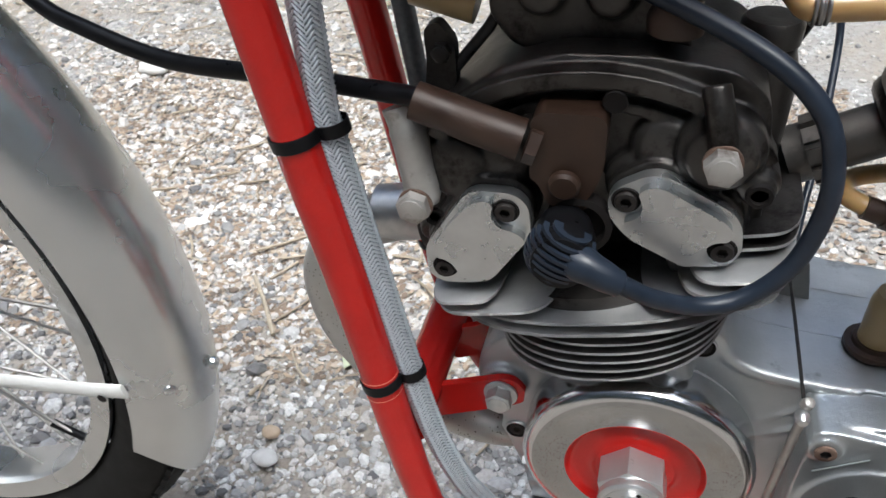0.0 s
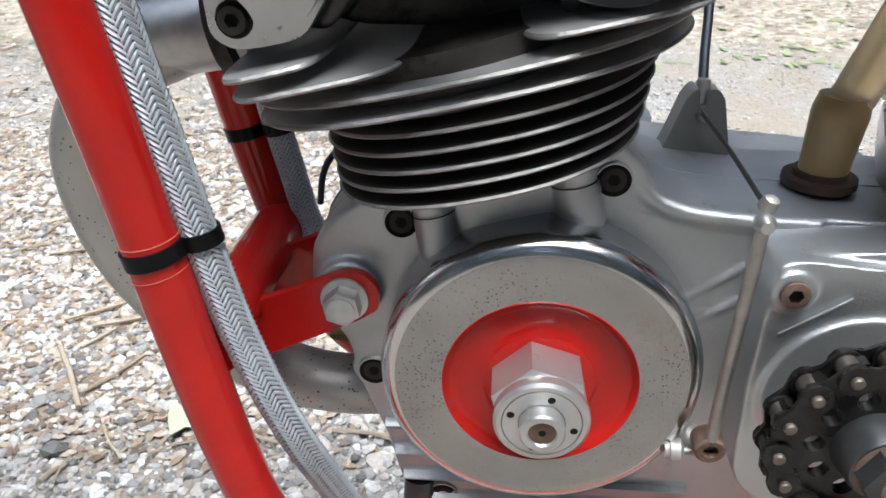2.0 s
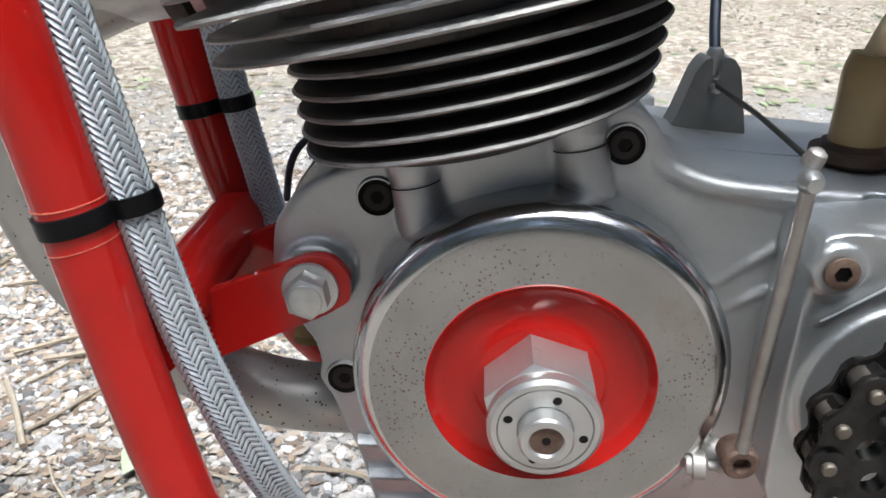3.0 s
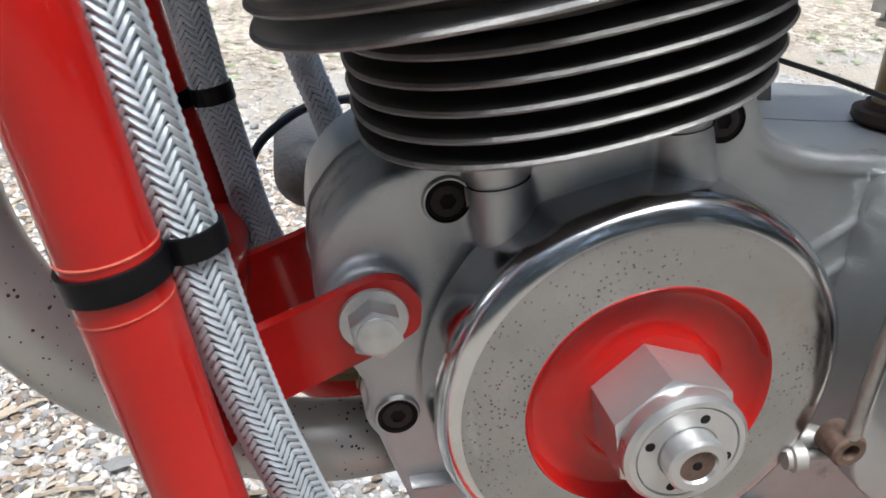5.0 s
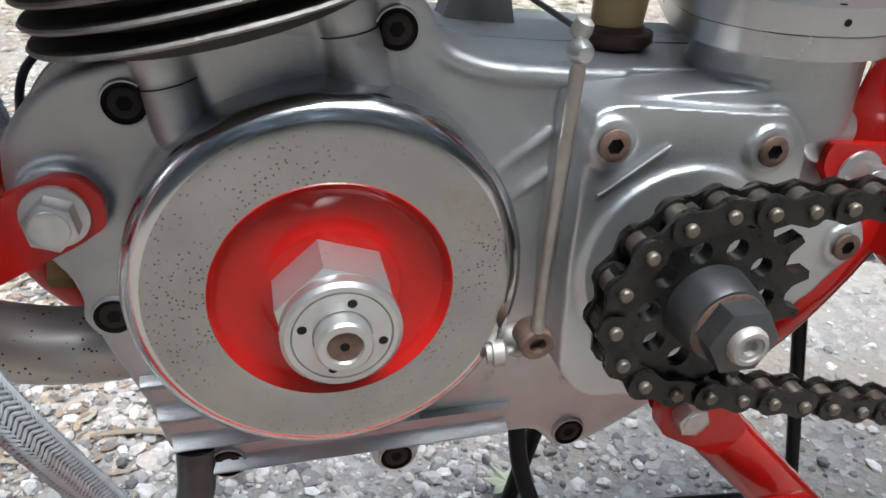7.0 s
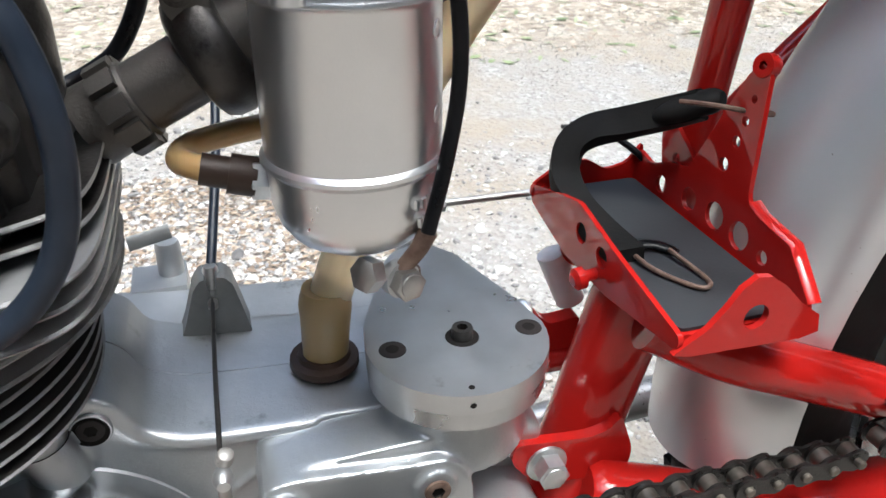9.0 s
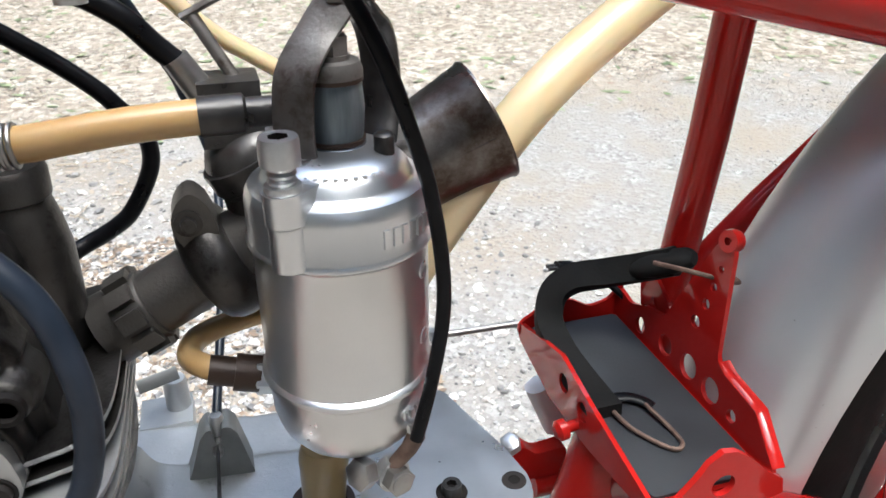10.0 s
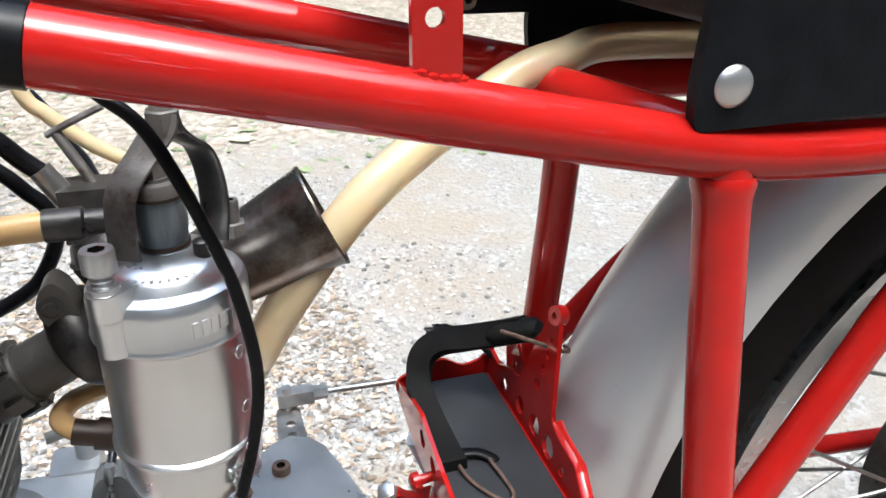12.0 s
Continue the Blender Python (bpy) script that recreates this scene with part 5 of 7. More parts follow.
for cx, hx, z in ((-0.87, 0.36, 5.325), (-1.03, 0.21, 5.405), (0.19, 0.355, 5.325), (0.29, 0.265, 5.405), (0.31, 0.25, 5.485)):
    part("fin", fin(bmesh.new(), fin_outline(cx, Y0, hx, 0.715, 4.5), z, 0.034), [FINS, FINEDGE], head)

for hx, z in ((0.24, 5.565), (0.235, 5.645)):
    part("fin", fin(bmesh.new(), fin_outline(0.33, Y0, hx, 0.56, 4.0), z, 0.034), [HEADCAST, FINEDGE], head)

# the two valve covers: outline of the foot, outline of the raised face with a hollow round each screw, screws
C1 = [(-1.234, 5.54), (-1.016, 5.886), (-0.954, 5.92), (-0.77, 5.925), (-0.70, 5.86), (-0.682, 5.683), (-0.89, 5.36), (-1.03, 5.325), (-1.147, 5.313), (-1.225, 5.36)]
F1 = [(-1.187, 5.569), (-1.089, 5.731), (-0.974, 5.876), (-0.90, 5.90), (-0.866, 5.875), (-0.878, 5.806), (-0.835, 5.745), (-0.755, 5.735), (-0.70, 5.69), (-0.865, 5.431), (-1.036, 5.39), (-1.058, 5.455), (-1.105, 5.505), (-1.17, 5.511)]
C2 = [(-0.335, 5.96), (-0.30, 6.02), (-0.17, 6.10), (-0.09, 6.105), (0.215, 5.95), (0.268, 5.88), (0.29, 5.74), (0.25, 5.66), (0.17, 5.63), (0.03, 5.625), (-0.235, 5.75), (-0.325, 5.86)]
F2 = [(-0.205, 6.03), (-0.167, 6.064), (-0.101, 6.072), (0.193, 5.922), (0.23, 5.872), (0.22, 5.822), (0.155, 5.81), (0.115, 5.765), (0.115, 5.70), (0.10, 5.668), (0.04, 5.652), (-0.216, 5.775), (-0.25, 5.831), (-0.25, 5.868), (-0.186, 5.90), (-0.172, 5.965)]
# cam box above the fins, hollow round the plug
body = [(-1.24, 5.45), (-1.3, 5.7), (-1.34, 5.95), (-1.28, 6.15), (-1.08, 6.33), (-0.88, 6.47), (-0.6, 6.56), (-0.2, 6.57), (0.15, 6.52), (0.30, 6.4), (0.35, 6.1), (0.38, 5.7), (0.34, 5.48), (-0.2, 5.3), (-0.8, 5.3)]
front_body = body[:-2] + [(0.02, 5.38), (-0.08, 5.62), (-0.30, 5.83), (-0.36, 5.98), (-0.62, 5.98), (-0.70, 5.8), (-0.72, 5.5), (-0.85, 5.33)]
bm = plate(bmesh.new(), rounded(body, 0.1), -0.50, 0.1, "y")
plate(bm, rounded(front_body, 0.06), -0.80, -0.45, "y")


def arch(bm, rx, rz, cx, cz, a0, a1, wide, y0, y1):
    """A curved rib on the cam box."""
    outer = [(cx + rx * math.cos(a0 + (a1 - a0) * k / 24), cz + rz * math.sin(a0 + (a1 - a0) * k / 24)) for k in range(25)]
    inner = [(cx + (rx - wide) * math.cos(a0 + (a1 - a0) * k / 24), cz + (rz - wide) * math.sin(a0 + (a1 - a0) * k / 24)) for k in range(24, -1, -1)]
    return plate(bm, outer + inner, y0, y1, "y")


arch(bm, 0.84, 0.55, -0.42, 5.98, 0.35, math.pi - 0.3, 0.09, -0.90, -0.75)
arch(bm, 0.66, 0.40, -0.42, 5.98, 0.5, math.pi - 0.5, 0.06, -0.85, -0.75)
# bosses behind the union bolts and a swelling above each cover
for x, z, r, y in ((-1.09, 5.97, 0.21, -0.70), (0.12, 6.21, 0.19, -0.80), (0.30, 6.05, 0.10, -0.76)):
    lathe(bm, [(0, 0), (r, 0), (r, 0.14), (r * 0.82, 0.17), (r * 0.78, 0.2), (r * 0.45, 0.22), (0, 0.22)], (x, y, z), (0, -1, 0), 36)
lathe(bm, [(0, 0), (0.17, 0), (0.16, 0.05), (0.12, 0.09), (0, 0.11)], (-0.10, -0.79, 6.16), (0, -1, 0.1), 30)
lathe(bm, [(0, 0), (0.19, 0), (0.18, 0.05), (0.13, 0.09), (0, 0.11)], (-0.86, -0.79, 6.02), (0, -1, 0.1), 30)
tube(bm, curve([(0.05, -0.92, 6.52), (0.08, -0.97, 6.42), (0.11, -1.0, 6.3), (0.12, -1.0, 6.24)], 6), 0.062, 18)
tube(bm, [(0.2, -0.4, 6.35), (0.27, -0.55, 6.0), (0.3, -0.5, 5.6)], 0.12, 16)
tube(bm, [(-1.28, -0.5, 5.55), (-1.2, -0.72, 5.45)], 0.14, 16)
for pts in (C1, C2):
    cx, cz = sum(p[0] for p in pts) / len(pts), sum(p[1] for p in pts) / len(pts)
    plate(bm, rounded([(cx + (x - cx) * 1.03, cz + 0.015 + (z - cz) * 1.06) for x, z in pts], 0.06), -0.925, -0.6, "y")
    plate(bm, rounded([(cx + (x - cx) * 1.10, cz + 0.04 + (z - cz) * 1.15) for x, z in pts], 0.07), -0.86, -0.6, "y")
cast("cam_box", bm, HEADCAST, head, "", 0.012, 4)
# dark disc on the solid cam box paints in the hole's shade
part("cover_hole", lathe(bmesh.new(), [(0, 0), (0.055, 0), (0.05, 0.012), (0, 0.006)], (-0.35, -0.905, 6.40), (0, -1, 0), 24), GAPSHADE, head)
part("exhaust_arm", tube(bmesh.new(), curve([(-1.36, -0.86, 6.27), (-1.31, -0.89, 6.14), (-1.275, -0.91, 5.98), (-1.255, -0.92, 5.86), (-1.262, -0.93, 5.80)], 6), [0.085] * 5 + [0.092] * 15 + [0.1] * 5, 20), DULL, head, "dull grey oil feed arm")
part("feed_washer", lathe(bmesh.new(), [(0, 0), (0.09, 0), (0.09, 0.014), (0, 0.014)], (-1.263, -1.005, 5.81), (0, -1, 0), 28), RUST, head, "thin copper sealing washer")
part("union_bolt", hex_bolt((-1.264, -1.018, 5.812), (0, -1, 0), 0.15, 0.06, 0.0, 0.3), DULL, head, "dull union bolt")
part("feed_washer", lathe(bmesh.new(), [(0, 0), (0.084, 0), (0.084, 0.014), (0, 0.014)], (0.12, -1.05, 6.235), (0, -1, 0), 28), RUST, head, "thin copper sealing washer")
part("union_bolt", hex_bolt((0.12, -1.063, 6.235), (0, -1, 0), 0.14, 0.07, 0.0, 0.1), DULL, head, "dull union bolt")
# stud holes: low dark rings, the depth shaded by colour
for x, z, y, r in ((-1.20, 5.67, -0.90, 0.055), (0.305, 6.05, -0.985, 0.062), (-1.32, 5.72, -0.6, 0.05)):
    part("stud_hole", lathe(bmesh.new(), [(0, 0), (r, 0), (r * 0.9, 0.02), (r * 0.62, 0.02), (r * 0.58, 0.0), (0, 0.0)], (x, y, z), (0, -1, 0), 24), GAPSHADE, head)

# valve inspection covers
for foot, face, screws in ((C1, F1, ((-0.81, 5.822), (-1.131, 5.42))), (C2, F2, ((-0.253, 5.959), (0.203, 5.738)))):
    lid = part("valve_cover", plate(bmesh.new(), rounded(foot, 0.05), -0.995, -0.93, "y", bevel=0.028, seg=3), POLISHED, bike, "brushed alloy valve cover with two socket screws")
    part("cover_face", plate(bmesh.new(), rounded(face, 0.035, 4), -1.046, -0.985, "y", bevel=0.024, seg=4), POLISHED, lid)
    for x, z in screws:
        # black ring under each screw, painting the recess as shaded
        part("screw_eye", lathe(bmesh.new(), [(0, 0), (0.068, 0), (0.064, 0.008), (0.056, 0.009), (0.054, 0.002), (0, 0.002)], (x, -0.995, z), (0, -1, 0), 24), GAPSHADE, lid)
        part("socket_screw", socket_screw((x, -0.996, z), (0, -1, 0), 0.052, 0.028), [SCREW, GAPSHADE], lid, "black socket screw")

# brown cap and pipe on the head
capb = part("tacho_drive", plate(bmesh.new(), rounded([(-0.70, 6.33), (-0.66, 6.37), (-0.40, 6.375), (-0.365, 6.33), (-0.365, 6.10), (-0.42, 5.94), (-0.50, 5.875), (-0.60, 5.875), (-0.66, 6.0), (-0.70, 6.03)], 0.05), -1.0, -0.78, "y", bevel=0.05, seg=4), BRONZE, bike, "browned rev-counter drive with union")
part("drive_plug", lathe(bmesh.new(), [(0, 0), (0.075, 0), (0.075, 0.03), (0.06, 0.045), (0, 0.045)], (-0.535, -1.0, 6.02), (0.0, -1, -0.1), 28), BRONZE, capb)
part("drive_foot", tube(bmesh.new(), [(-0.52, -0.9, 5.95), (-0.47, -0.9, 5.84)], 0.07, 14), RUST, capb)
part("drive_pipe", tube(bmesh.new(), [(-0.74, -0.98, 6.215), (-0.95, -0.98, 6.275), (-1.24, -0.98, 6.37)], [0.098, 0.096, 0.09], 24), BRONZE, capb)
part("drive_union", hexagon(bmesh.new(), (-0.72, -0.98, 6.21), (-1, 0, 0.3), 0.17, -0.06, 0.0), BRONZE, capb)
part("tacho_cable", tube(bmesh.new(), curve([(-1.15, -0.98, 6.38), (-1.54, -0.86, 6.345), (-2.0, -0.75, 6.32), (-2.75, -0.6, 6.28), (-3.32, -0.5, 6.39), (-3.69, -0.4, 6.5), (-4.3, -0.2, 6.9)], 8), 0.05, 16), BLACK, bike, "thick black rev-counter cable")
# rocker box, feed pipes and lever over the head
bm = plate(bmesh.new(), rounded([(-0.98, 6.66), (-0.86, 6.5), (-0.62, 6.46), (-0.25, 6.52), (-0.05, 6.5), (-0.06, 6.62), (-0.2, 6.7), (-0.3, 7.2), (-0.9, 7.2)], 0.06), -0.62, 0.0, "y")
for x in (-0.72, -0.42):
    lathe(bm, [(0, 0), (0.11, 0), (0.1, 0.1), (0.07, 0.12), (0, 0.12)], (x, -0.6, 6.78), (0, -1, 0), 24)
rockers = cast("rocker_box", bm, HEADCAST, head, "", 0.016, 4)
part("rocker_cap", lathe(bmesh.new(), [(0, 0), (0.12, 0), (0.125, 0.06), (0.1, 0.12), (0.1, 0.3), (0, 0.3)], (-0.14, -0.72, 6.66), (0, 0, 1), 28), BRONZE, head, "browned rocker cap")
part("feed_union", tube(bmesh.new(), [(-1.34, -0.55, 6.75), (-1.03, -0.55, 6.68)], [0.1, 0.11], 20), CAP, head, "brown feed pipe union")
part("decompressor_lever", plate(bmesh.new(), rounded([(-1.29, 6.56), (-1.22, 6.6), (-1.14, 6.5), (-1.13, 6.28), (-1.2, 6.14), (-1.3, 6.2), (-1.28, 6.4)], 0.04), -0.62, -0.54, "y", bevel=0.015), HEADCAST, head)
part("lever_arm", tube(bmesh.new(), [(-1.14, -0.58, 6.36), (-0.98, -0.56, 6.56), (-0.9, -0.5, 6.7)], 0.03, 12), DARKSTEEL, head)
part("lever_pin", hex_bolt((-1.2, -0.62, 6.45), (0, -1, 0), 0.09, 0.04), HEADCAST, head)

# spark plug, cap and lead
plug = part("plug_cap", lathe(bmesh.new(), [(0, -0.1), (0.13, -0.1), (0.15, 0.0), (0.15, 0.16), (0.13, 0.22), (0.06, 0.24), (0, 0.24)], (-0.515, -1.10, 5.775), (0.05, -1, 0.1), 28), BLACK, bike, "ribbed black spark plug cap")
part("cap_dome", lathe(bmesh.new(), [(0.13, -0.02), (0.15, 0.03), (0.147, 0.07), (0.125, 0.11), (0.08, 0.138), (0, 0.15)], (-0.515, -1.20, 5.785), (0.05, -1, 0.1), 36), BLACK, plug)
for k in range(9):
    h = -0.135 + 0.034 * k
    w = math.sqrt(0.165**2 - h * h)
    u, up, n = V(0.93, 0, -0.36), V(0.36, 0, 0.93), V(0.05, -1, 0.1).normalized()
    c = V(-0.515, -1.215, 5.785)
    face = [(w * math.sin(q), max(-0.05, w * 0.95 * math.cos(q))) for q in [radians(-105 + 210 * i / 20) for i in range(21)]]
    part("cap_rib", plate(bmesh.new(), face, h - 0.0085, h + 0.0085, bevel=0.004, seg=1, place=lambda a, b, d: c + u * a + n * b + up * d), LEAD, plug)
part("cap_neck", tube(bmesh.new(), curve([(-0.44, -1.28, 5.80), (-0.37, -1.31, 5.79), (-0.27, -1.325, 5.75), (-0.23, -1.32, 5.73)], 4), [0.088, 0.088, 0.086, 0.084, 0.08, 0.076, 0.073, 0.07, 0.066, 0.062, 0.062, 0.062, 0.05], 20), LEAD, plug)
# black-coloured ring gives the dark shade round the plug
part("plug_well", lathe(bmesh.new(), [(0, 0), (0.16, 0), (0.16, 0.08), (0.13, 0.09), (0.12, 0.03), (0, 0.03)], (-0.46, -0.92, 5.78), (0, -1, 0), 32), GAPSHADE, plug)
part("plug_lead", tube(bmesh.new(), curve([(-0.26, -1.32, 5.745), (-0.1, -1.28, 5.645), (0.08, -1.2, 5.555), (0.24, -1.15, 5.55), (0.38, -1.12, 5.635), (0.49, -1.11, 5.80), (0.54, -1.1, 6.0), (0.545, -1.1, 6.2), (0.5, -1.07, 6.4), (0.42, -1.04, 6.53), (0.28, -0.98, 6.64), (0.05, -0.88, 6.74), (-0.3, -0.75, 6.85), (-0.7, -0.6, 6.95)], 8), 0.044, 18), LEAD, bike, "thick blue-black spark plug lead")

# -- exhaust --
pipe_y = -0.3
exhaust = part("exhaust_pipe", tube(bmesh.new(), curve([(-1.3, pipe_y, 5.28), (-1.62, pipe_y, 5.2), (-1.98, pipe_y, 5.02), (-2.18, pipe_y, 4.7), (-2.18, pipe_y, 4.36), (-2.06, pipe_y, 4.02), (-1.82, pipe_y, 3.72), (-1.42, pipe_y, 3.42), (-0.9, pipe_y + 0.05, 3.28), (-0.2, 0.1, 3.15), (0.6, 0.7, 2.9), (2.0, 1.0, 2.6), (4.5, 1.1, 2.6)], 8), 0.165, 28), PIPE, bike, "spotted bare steel exhaust pipe")
part("port_stub", lathe(bmesh.new(), [(0, 0), (0.18, 0), (0.18, 0.3), (0.21, 0.32), (0.21, 0.46), (0.18, 0.48), (0, 0.48)], (-1.74, pipe_y, 5.2), (1, 0, 0.16), 32), ZINC, exhaust)
part("port_ring", lathe(bmesh.new(), [(0.18, 0), (0.25, 0), (0.25, 0.07), (0.22, 0.09), (0.18, 0.09)], (-1.42, pipe_y, 5.27), (1, 0, 0.16), 32), DARKSTEEL, exhaust)

# -- carburettor --
AX = V(1.394, -0.735, 0.03)
prof = [(0, 5.475), (0.12, 5.478), (0.19, 5.492), (0.25, 5.528), (0.29, 5.582), (0.31, 5.65), (0.317, 5.785), (0.328, 5.797), (0.336, 5.806), (0.336, 5.82), (0.328, 5.829), (0.32, 5.834), (0.318, 6.33), (0.328, 6.344), (0.335, 6.350), (0.335, 6.360), (0.331, 6.366), (0.328, 6.372), (0.328, 6.50), (0.322, 6.53), (0.31, 6.55), (0.275, 6.56), (0.262, 6.575), (0.25, 6.605), (0.21, 6.64), (0.12, 6.66), (0, 6.66)]
carb = part("float_chamber", lathe(bmesh.new(), [(r * 0.955, h) for r, h in prof], AX, (0, 0, 1), 64), SATIN, bike, "satin alloy carburettor float chamber with raised lettering")
LUG = V(1.195, -0.968, 0)


def lug_outline(r, w):
    """Half a circle round the lug's screw, drawn back into the chamber."""
    a = math.atan2(LUG.y - AX.y, LUG.x - AX.x)
    side = V(-math.sin(a), math.cos(a), 0)
    back = AX.lerp(LUG, 0.25)
    arc = [(LUG.x + r * math.cos(a + q), LUG.y + r * math.sin(a + q)) for q in [math.pi * (k / 16 - 0.5) for k in range(17)]]
    return arc + [(back.x + side.x * w, back.y + side.y * w), (back.x - side.x * w, back.y - side.y * w)]


part("bolt_lug", plate(bmesh.new(), lug_outline(0.058, 0.062), 6.39, 6.54, "z", bevel=0.02, seg=3), SATIN, carb)
part("lid_lug", plate(bmesh.new(), lug_outline(0.066, 0.075), 6.546, 6.65, "z", bevel=0.02, seg=3), SATIN, carb)
allen = part("cap_screw", socket_screw((LUG.x, LUG.y, 6.735), (0, 0, 1), 0.062, 0.085), [ZINC, GAPSHADE], carb, "bright socket cap screw")
part("screw_shank", lathe(bmesh.new(), [(0, 0), (0.046, 0)] + [(0.046 - 0.006 * (k % 2), 0.01 + 0.011 * k) for k in range(12)] + [(0, 0.14)], (LUG.x, LUG.y, 6.61), (0, 0, 1), 20), ZINC, carb)
part("screw_washer", lathe(bmesh.new(), [(0, 0), (0.056, 0), (0.058, 0.006), (0.056, 0.022), (0, 0.022)], (LUG.x, LUG.y, 6.65), (0, 0, 1), 28), ZINC, carb)
# vent drawn as a small dark disc, coloured as its own shade
part("vent_hole", lathe(bmesh.new(), [(0, 0), (0.012, 0), (0.01, 0.004), (0, 0.003)], (1.385, -0.98, 6.602), (0, -0.75, 0.65), 12), GAPSHADE, carb)
part("tickler", lathe(bmesh.new(), [(0, 0), (0.055, 0), (0.05, 0.02), (0.034, 0.024), (0.034, 0.1), (0.024, 0.108), (0, 0.11)], (1.545, -0.80, 6.635), (0, 0, 1), 24), DARKSTEEL, carb)
part("filter_glass", lathe(bmesh.new(), [(0, 0), (0.112, 0), (0.112, 0.03), (0.09, 0.05), (0.096, 0.09), (0.101, 0.16), (0.096, 0.235), (0.088, 0.26), (0, 0.26)], (1.405, -0.70, 6.65), (0, 0, 1), 32), STEELBLUE, carb, "blued steel filter body")
for z in (6.678, 6.88):
    part("seal", lathe(bmesh.new(), [(0.085, 0), (0.1, 0.0), (0.1, 0.014), (0.085, 0.014)], (1.405, -0.70, z + 0.02), (0, 0, 1), 28), BRONZE, carb)
part("filter_cap", lathe(bmesh.new(), [(0, 0), (0.1, 0), (0.1, 0.025), (0.09, 0.05), (0.06, 0.055), (0.06, 0.07), (0, 0.07)], (1.405, -0.70, 6.913), (0, 0, 1), 28), FORK, carb)
part("filter_nut", hexagon(bmesh.new(), (1.405, -0.70, 6.965), (0, 0, 1), 0.1, 0.0, 0.08), FORK, carb)
# strap fork that carries the chamber
fork = part("carrier_fork", bmesh.new(), FORK, bike, "spotted grey steel fork strap carrying the float chamber")
part("fork_leg", strap(bmesh.new(), curve([(1.275, -0.78, 6.6), (1.262, -0.78, 6.72), (1.265, -0.775, 6.84), (1.28, -0.765, 6.93), (1.32, -0.74, 7.0), (1.38, -0.70, 7.07), (1.45, -0.68, 7.16), (1.465, -0.67, 7.22)], 6), 0.15, 0.035, (0.75, -0.65, 0)), FORK, fork)
# this leg takes a darker steel than the first
part("fork_leg", strap(bmesh.new(), curve([(1.59, -0.5, 6.62), (1.61, -0.5, 6.78), (1.60, -0.52, 6.93), (1.57, -0.56, 7.04), (1.52, -0.62, 7.10), (1.48, -0.66, 7.16), (1.465, -0.67, 7.22)], 6), 0.15, 0.035, (0.75, -0.65, 0)), DARKSTEEL, fork)
part("fork_nut", hexagon(bmesh.new(), (1.465, -0.67, 7.14), (0, 0, 1), 0.12, 0.0, 0.09), FORK, fork)
part("fork_stud", lathe(bmesh.new(), [(0, 0), (0.045, 0), (0.045, 0.3), (0, 0.3)], (1.465, -0.67, 7.18), (0, 0, 1), 18), STEEL, fork)
part("leg_bolt", socket_screw((1.672, -0.5, 6.68), (0, 0, 1), 0.034, 0.10), [FORK, GAPSHADE], fork)
part("leg_nut", hexagon(bmesh.new(), (1.672, -0.5, 6.62), (0, 0, 1), 0.10, 0.0, 0.06), FORK, fork)
# banjo and overflow pipe
banjo = part("banjo_bolt", hex_bolt((1.50, -0.97, 5.43), (0.35, -1, 0.1), 0.105, 0.06), STEEL, bike, "bright banjo union with rusty spout")
part("banjo_ring", lathe(bmesh.new(), [(0, 0), (0.068, 0), (0.068, 0.05), (0, 0.05)], (1.485, -0.93, 5.43), (0.35, -1, 0.1), 24), ZINC, banjo)
part("banjo_head", hexagon(bmesh.new(), (1.40, -0.96, 5.47), (-0.8, -0.5, 0.3), 0.11, 0.0, 0.06), STEEL, banjo)
part("spout", tube(bmesh.new(), [(1.50, -0.96, 5.47), (1.56, -0.98, 5.56), (1.59, -0.98, 5.62)], [0.03, 0.032, 0.036], 14), RUST, banjo)
part("overflow_hose", tube(bmesh.new(), curve([(1.575, -1.03, 5.64), (1.64, -1.0, 5.85), (1.69, -0.98, 6.1), (1.69, -0.98, 6.32), (1.65, -0.98, 6.59), (1.59, -0.98, 6.8), (1.51, -0.97, 7.03), (1.41, -0.92, 7.23), (1.29, -0.88, 7.34), (1.1, -0.75, 7.46)], 8), 0.026, 16), BLACK, bike, "thin black rubber overflow hose")
# fuel inlet at the side of the chamber
nut = part("inlet_union", hexagon(bmesh.new(), (1.145, -0.54, 5.68), (-1, 0.1, 0.12), 0.14, 0.0, 0.1), ZINC, bike, "zinc fuel union with brown hose tail")
part("hose_tail", lathe(bmesh.new(), [(0, 0), (0.075, 0), (0.075, 0.1), (0.06, 0.1), (0.06, 0.2), (0, 0.2)], (1.065, -0.53, 5.69), (-1, 0.1, 0.25), 20), BRONZE, nut)
part("fuel_hose", tube(bmesh.new(), curve([(0.95, -0.52, 5.72), (0.86, -0.48, 5.735), (0.80, -0.38, 5.73), (0.84, -0.25, 5.73), (1.0, -0.18, 5.74), (1.25, -0.15, 5.76)], 8), 0.05, 16), TAN, bike, "amber fuel hose")
# mixing chamber, inlet stub, clamp and bellmouth
inlet_d = V(1, 0, 0.5).normalized()
stub = part("inlet_stub", lathe(bmesh.new(), [(0, 0), (0.155, 0), (0.15, 0.09), (0.152, 0.10), (0.152, 0.20), (0.146, 0.215), (0.136, 0.22), (0.136, 0.62), (0, 0.62)], (0.51, -0.28, 5.85), inlet_d, 40), STUBCAST, bike, "dark cast inlet stub with clamp")
ring_up = inlet_d.cross(V(0, 1, 0)).normalized()
